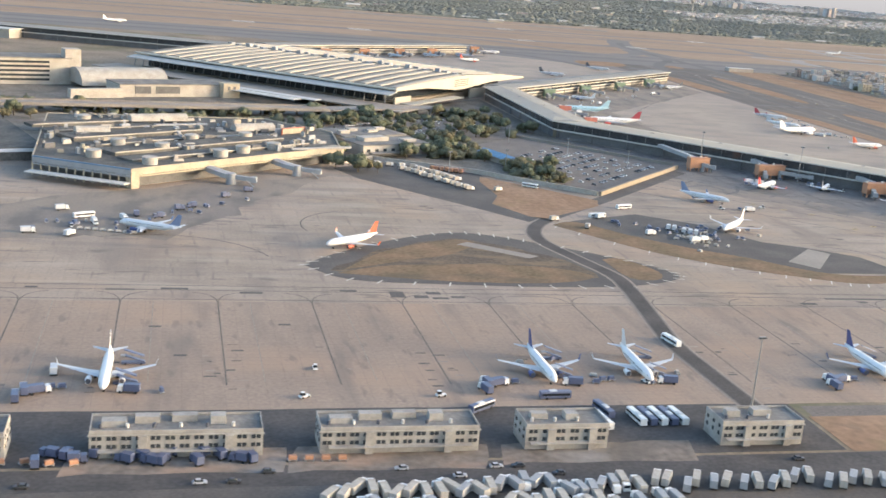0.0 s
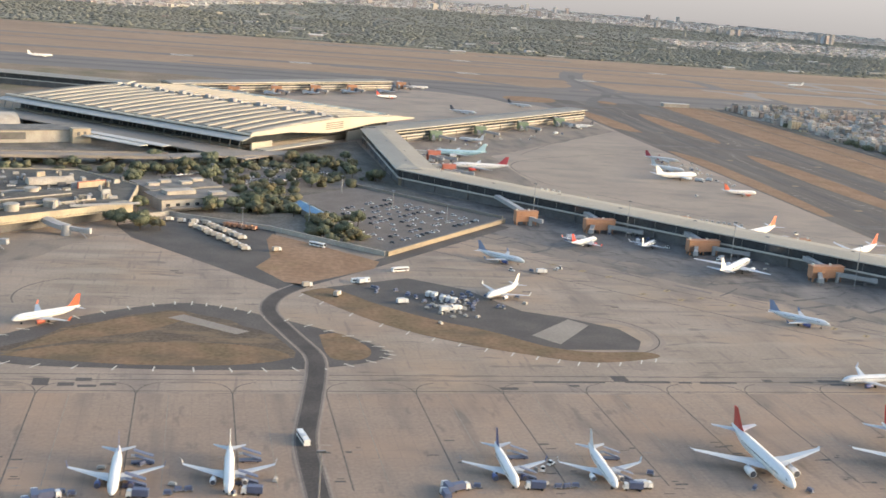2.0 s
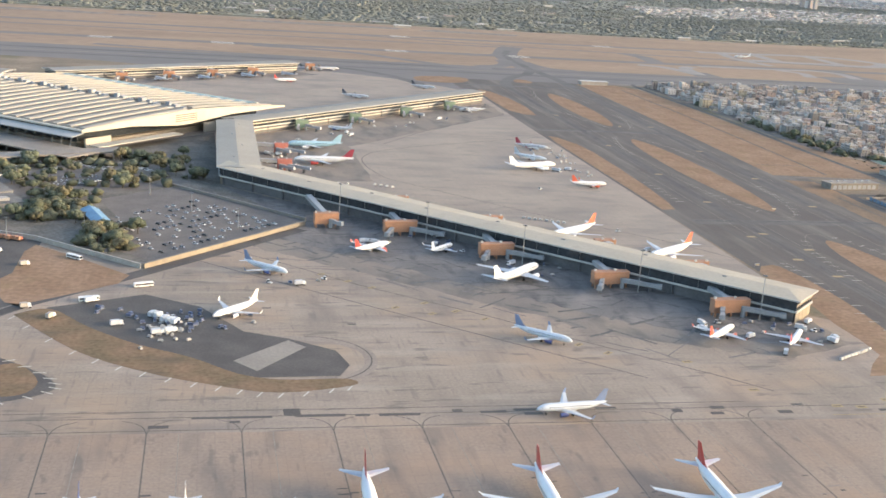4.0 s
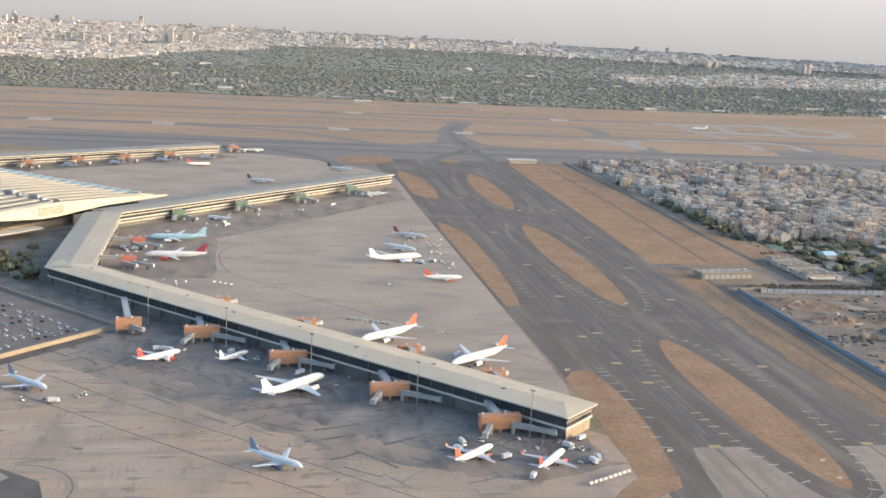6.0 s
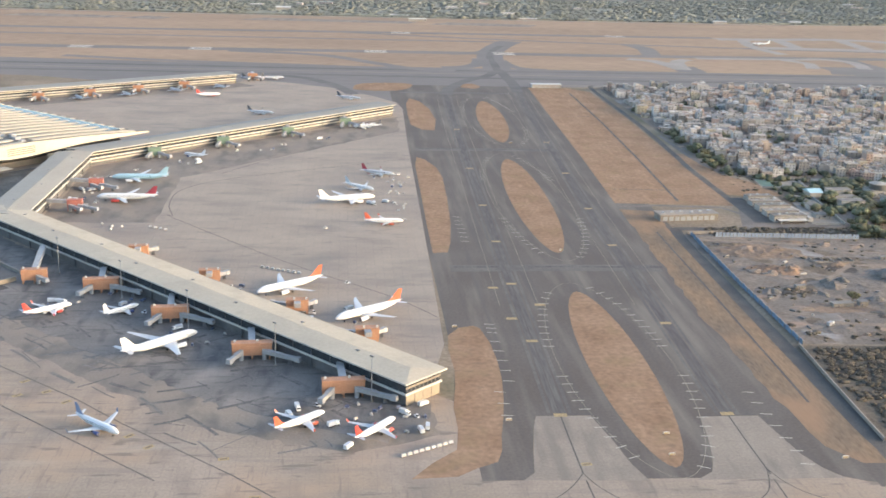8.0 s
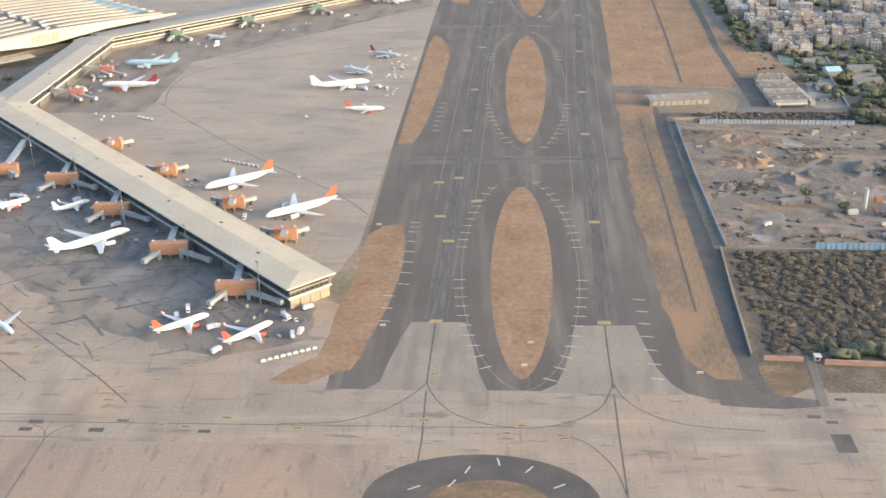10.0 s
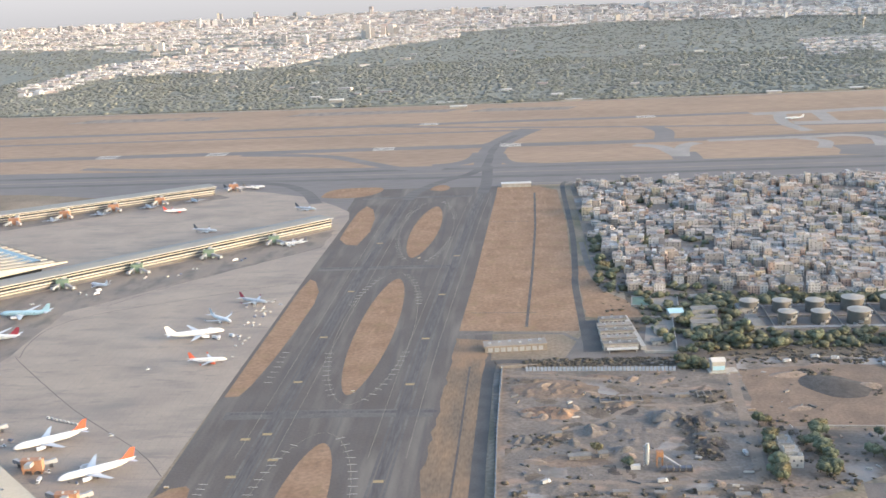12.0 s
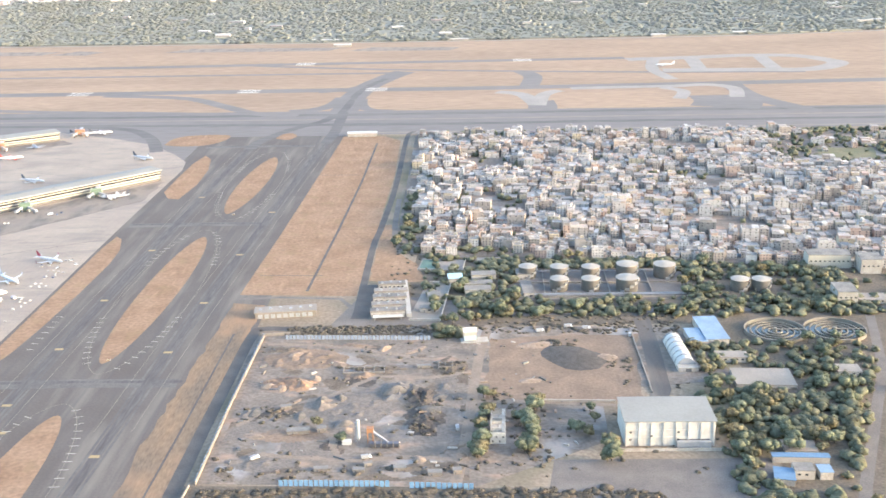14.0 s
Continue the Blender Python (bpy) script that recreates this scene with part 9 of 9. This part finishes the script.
def village_spots():
    out = []
    turn = radians(-7)
    y = 300.0
    while y < 960:
        x = 545.0
        step = rh.uniform(13, 20)
        while x < 1480:
            w = rh.choice((8, 10, 13, 16, 22)) * rh.uniform(0.85, 1.15)
            px, py = x + w / 2, y - (x - 580) * 0.13 * max(0.0, 1 - (y - 300) / 500)
            left = np.interp(py, [290, 430, 560, 900], [585, 580, 562, 562])
            open_lot = math.sin(px * 0.021) + math.sin(py * 0.027 + px * 0.01) > 1.45
            if px > left and not open_lot and py < 945 and not (px > 1125 and py > 725 and rh.random() < 0.86) and rh.random() < 0.93:
                out.append((px + rh.uniform(-1, 1), py + rh.uniform(-2, 2), w * 0.92, step * 0.82, rh.choice((1, 1, 2, 2, 2, 3, 3, 3, 4, 5)), math.degrees(turn) + rh.uniform(-7, 7)))
            x += w + rh.choice((0.3, 0.5, 1, 3.5))
        y += step
    return out


FIELD_GREEN = mat("dull_field_grass", (0.17, 0.165, 0.1), 0.95, vary=0.25, coarse=0.05, fine=0.4, other=(0.22, 0.19, 0.12), spec=0.1)
sheet("village_ground", [(552, 300), (1100, 232), (1600, 170), (1600, 955), (552, 955)], 0.09, SITE_EARTH, "dusty lanes of a dense village", "ground")
sheet("grass_field", wavy([(1184, 752), (1196, 819), (1286, 816), (1272, 748)], 12, 2, 91), 0.14, FIELD_GREEN, "dull green playing field behind the village", "grass")
houses = village_spots()
houses.sort(key=lambda p: p[1] + 0.35 * p[0])
types = [house(lab, w, d, f, i) for i, (lab, w, d, f) in enumerate((("narrow plastered two-storey village house", 9.5, 11, 2), ("plastered two-storey village house with roof terrace", 11, 11, 2), ("plain plastered three-storey village house", 12, 12, 3), ("wide plastered three-storey village house", 13, 11, 3), ("tall plastered four-storey village house", 13, 12, 4), ("low painted village house with parapet", 12, 10, 2)))]
used = set()
for x, y, w, d, f, turn in houses[:130]:
    k = rh.randrange(6)
    if k in used:
        copy_thing(types[k], spot(x, y, turn + rh.choice((0, 90, 180, 270))))
    else:
        used.add(k)
        types[k].matrix_basis = spot(x, y, turn)


def boxes(name, label, rows, material, category, windows=None):
    """Joined far houses; each row: x, y, width, depth, base, height, turn."""
    a = np.array(rows, float)
    n = len(a)
    corner = np.array([(-1, -1), (1, -1), (1, 1), (-1, 1)]) / 2
    c, s = np.cos(np.radians(a[:, 6])), np.sin(np.radians(a[:, 6]))
    lx, ly = corner[None, :, 0] * a[:, 2, None], corner[None, :, 1] * a[:, 3, None]
    xy = np.stack([a[:, 0, None] + lx * c[:, None] - ly * s[:, None], a[:, 1, None] + lx * s[:, None] + ly * c[:, None]], -1)
    low = np.concatenate([xy, np.repeat(a[:, 4, None, None], 4, 1)], -1)
    high = np.concatenate([xy, np.repeat((a[:, 4] + a[:, 5])[:, None, None], 4, 1)], -1)
    v = np.concatenate([low, high], 1)
    faces = np.array([(0, 1, 5, 4), (1, 2, 6, 5), (2, 3, 7, 6), (3, 0, 4, 7), (4, 5, 6, 7)])
    f = (faces[None] + 8 * np.arange(n)[:, None, None]).reshape(-1, 4)
    me = bpy.data.meshes.new(name)
    me.vertices.add(n * 8)
    me.vertices.foreach_set("co", v.reshape(-1))
    me.loops.add(f.size)
    me.loops.foreach_set("vertex_index", f.reshape(-1).astype(np.int32))
    me.polygons.add(len(f))
    me.polygons.foreach_set("loop_start", np.arange(0, f.size, 4, dtype=np.int32))
    me.polygons.foreach_set("use_smooth", np.zeros(len(f), bool))
    me.update(calc_edges=True)
    me.materials.append(material)
    return tagged(new(name, me), label, category, "", "stuff")


rows, panes, tops = [], [], []
for x, y, w, d, f, turn in houses[130:]:
    h = f * 3.1
    rows.append((x, y, w, d, 0, h, turn))
    if rh.random() < 0.45:
        wing = rh.uniform(0.4, 0.75)
        rows.append((x - (1 - wing) * w / 2, y + 0.05 * d, w * wing, d * 0.88, h, 3.0, turn))
        tops.append((x - (1 - wing) * w / 2, y + 0.05 * d, w * wing - 0.7, d * 0.88 - 0.7, h + 3.0, 0.12, turn))
    tops.append((x, y, w - 0.7, d - 0.7, h, 0.1, turn))
    c, s = math.cos(radians(turn)), math.sin(radians(turn))
    ox, oy = rh.uniform(-0.25, 0.25) * w, rh.uniform(-0.2, 0.3) * d
    if rh.random() < 0.55:
        rows.append((x + ox * c - oy * s, y + ox * s + oy * c, rh.uniform(3, 6), 3.8, h, 2.3, turn))
    if rh.random() < 0.5:
        rows.append((x + w * 0.3 * c, y + w * 0.3 * s, w * 0.4, d * 0.9, h, rh.choice((1.0, 3.0)), turn))
    rows.append((x - w * 0.3 * c, y - w * 0.3 * s + d * 0.2, 1.3, 1.3, h, 1.6, turn))
    for g in range(f):
        for k in range(3):
            u = -w / 2 + (k + 0.5) * w / 3
            if rh.random() < 0.8:
                panes.append((x + u * c + (d / 2 + 0.02) * s, y + u * s - (d / 2 + 0.02) * c, 1.3, 0.14, g * 3.1 + 1.0, 1.4, turn))
        for k in range(2):
            u = -d / 2 + (k + 0.5) * d / 2
            panes.append((x + (w / 2 + 0.02) * c - u * s, y + (w / 2 + 0.02) * s + u * c, 0.14, 1.2, g * 3.1 + 1.0, 1.4, turn))
boxes("village_rooftops", "dense rows of pale village houses farther back", rows, HOUSE_JOINED, "village houses")
boxes("village_roofs", "flat dusty roofs of the farther village houses", tops, ROOF_JOINED, "roofs")
boxes("village_windows", "dark windows of the farther village houses", panes, WINDOW, "windows")

# City walls and ground paled in base colour towards the haze
CITY = house_mat("city_walls", True, 1.05, 0.5)
CITY_HAZED = mat("hazed_city_ground", (0.34, 0.315, 0.285), 0.95, vary=0.15, coarse=0.004, fine=0.03, other=(0.27, 0.262, 0.235), spec=0.1)
for name, plan, lift in (("city_ground", [(-6500, 5900), (-2000, 6200), (0, 6700), (3000, 6000), (4600, 5600), (9000, 5500), (7000, 8200), (3600, 9900), (0, 10500), (-3600, 9900), (-6500, 8300)], 0.5), ("town_ground", TOWN_A, 3.6), ("town_ground", TOWN_B, 3.6), ("town_ground", TOWN_C, 3.6)):
    tagged(part(name, Shape().prism(plan, 0.1, lift), CITY_HAZED), "ground between city blocks, paled for haze", "ground", "", "structure")
cq = np.random.RandomState(17)


def inside(plan, x, y):
    """Which points lie inside a plan."""
    hit = np.zeros(len(x), bool)
    for (x0, y0), (x1, y1) in zip(plan, plan[1:] + plan[:1]):
        if y0 != y1:
            hit ^= ((y0 > y) != (y1 > y)) & (x < (x1 - x0) * (y - y0) / (y1 - y0) + x0)
    return hit


def settle(plan, n, lo, hi, floors):
    (x0, y0), (x1, y1) = np.min(plan, 0), np.max(plan, 0)
    p = np.c_[cq.uniform(x0, x1, n), cq.uniform(y0, y1, n)]
    p = p[inside(plan, p[:, 0], p[:, 1])]
    m = len(p)
    return np.c_[p, cq.uniform(lo, hi, m), cq.uniform(lo * 0.8, hi * 0.7, m), np.zeros(m), cq.choice(floors, m), cq.uniform(-25, 25, m)]


p = np.vstack([np.c_[cq.uniform(-4200, 7200, 17000), cq.uniform(4800, 7300, 17000)], np.c_[cq.uniform(-6500, 9000, 19000), cq.uniform(6000, 9900, 19000)]])
p = p[beyond_woods(p[:, 0], p[:, 1]) & (np.hypot(p[:, 0] - CENTRE[0], p[:, 1] - CENTRE[1]) < HAZE_REACH - 60) & (np.sin(p[:, 0] * 0.006 + 1) * np.sin(p[:, 1] * 0.011) < 0.35)]
n = len(p)
grow = 1 + np.clip(p[:, 1] - 6500, 0, 3500) / 3500
far = np.c_[p, cq.uniform(12, 44, n) * grow, cq.uniform(10, 26, n) * grow, np.zeros(n), cq.choice([5, 6, 8, 10, 13], n) * grow, cq.uniform(-25, 25, n)]
city_rows = np.vstack([far, settle(TOWN_A, 5200, 14, 36, [7, 9, 11, 14]), settle(TOWN_B, 3800, 10, 28, [5, 7, 9]), settle(TOWN_C, 900, 10, 30, [5, 7, 9])])
boxes("city_blocks", "pale city blocks beyond the woods", city_rows, CITY, "city")
tall = []
for cx, cy, m, sp, hh in ((-250, 5900, 9, 90, 60), (-380, 5700, 4, 30, 80), (-700, 5400, 7, 250, 40), (3000, 6000, 10, 110, 40), (-1500, 5200, 9, 400, 45), (1500, 6700, 12, 700, 45), (2400, 6300, 6, 400, 40), (-1150, 4700, 8, 250, 30), (3500, 5650, 7, 60, 55), (500, 6900, 8, 400, 50), (-2500, 8200, 14, 900, 60), (0, 8600, 14, 900, 60), (2600, 8600, 14, 1200, 60), (-1200, 9300, 10, 1200, 70)):
    for k in range(m):
        tall.append((cx + cq.uniform(-sp, sp), cy + cq.uniform(-120, 120), cq.uniform(18, 34), cq.uniform(16, 26), 0, cq.uniform(hh * 0.6, hh * 1.2), cq.uniform(-20, 20)))
boxes("city_towers", "pale apartment towers in the hazy city", tall, CITY, "apartment towers")
wood_roofs = np.c_[cq.uniform(-1200, 3200, 70), cq.uniform(2300, 4300, 70)]
wr = np.c_[wood_roofs, cq.uniform(10, 50, 70), cq.uniform(8, 20, 70), np.full(70, 0.0), cq.uniform(7, 11, 70), cq.uniform(-15, 15, 70)]
boxes("woodland_houses", "pale roofs scattered among the woods", wr, CITY, "houses")
tower = thing("water_tower", "slim white water tower above the woods", "water tower", at=spot(2230, 4950))
part("shaft", Shape().tube((0, 0, 0), (0, 0, 42), 4, 3.4, 14), PLASTER, tower)
part("bowl", Shape().tube((0, 0, 40), (0, 0, 50), 4, 12, 18).tube((0, 0, 50), (0, 0, 60), 12, 9, 18), PLASTER, tower)
for x, y, sx, sy, h in ((309, 2110, 46, 14, 6), (-60, 2330, 40, 24, 10), (250, 2235, 90, 8, 4), (620, 2210, 60, 8, 4), (1180, 2230, 40, 14, 6), (1420, 2260, 50, 16, 6)):
    b = thing("far_hangar", "pale flat-roofed building at the wood's edge", "building", "far buildings", at=spot(x, y, 0))
    part("wall", Shape().box(0, 0, 0, sx, sy, h), PLASTER, b)
    part("roof", Shape().hull([[(-sx / 2 - 1, -sy / 2 - 1, h), (-sx / 2 - 1, sy / 2 + 1, h), (-sx / 2 - 1, 0, h + sy * 0.15)], [(sx / 2 + 1, -sy / 2 - 1, h), (sx / 2 + 1, sy / 2 + 1, h), (sx / 2 + 1, 0, h + sy * 0.15)]]), FASCIA, b)

# ---- far haze at the horizon, painted on a glowing wall ----
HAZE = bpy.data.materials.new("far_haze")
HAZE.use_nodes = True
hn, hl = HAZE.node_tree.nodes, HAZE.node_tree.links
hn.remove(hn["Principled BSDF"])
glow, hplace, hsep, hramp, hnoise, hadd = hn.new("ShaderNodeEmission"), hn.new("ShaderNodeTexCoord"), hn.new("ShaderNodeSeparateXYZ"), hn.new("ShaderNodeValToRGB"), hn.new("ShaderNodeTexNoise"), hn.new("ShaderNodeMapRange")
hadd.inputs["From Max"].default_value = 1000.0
# Emission pales with height to imitate haze thinning into sky
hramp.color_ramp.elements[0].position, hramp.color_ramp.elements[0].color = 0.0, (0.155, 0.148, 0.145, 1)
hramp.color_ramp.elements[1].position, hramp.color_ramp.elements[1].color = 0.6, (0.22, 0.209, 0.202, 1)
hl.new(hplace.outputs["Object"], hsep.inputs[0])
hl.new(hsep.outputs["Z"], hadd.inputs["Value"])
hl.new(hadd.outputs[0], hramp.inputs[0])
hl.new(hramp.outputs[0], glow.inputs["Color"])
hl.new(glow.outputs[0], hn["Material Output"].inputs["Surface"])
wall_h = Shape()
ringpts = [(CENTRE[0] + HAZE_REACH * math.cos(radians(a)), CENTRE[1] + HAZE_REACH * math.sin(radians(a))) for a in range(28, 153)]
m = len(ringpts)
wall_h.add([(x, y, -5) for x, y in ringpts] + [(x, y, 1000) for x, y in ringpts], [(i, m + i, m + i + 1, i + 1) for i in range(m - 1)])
tagged(part("backdrop", wall_h, HAZE), "glowing backdrop painted as pale haze at the horizon", "haze", "", "structure")

# ---- the whole model at its scale ----
for ob in list(scene.objects):
    if ob.parent is None and ob.type in {"MESH", "EMPTY"}:
        ob.matrix_basis = Matrix.Scale(MODEL, 4) @ ob.matrix_basis
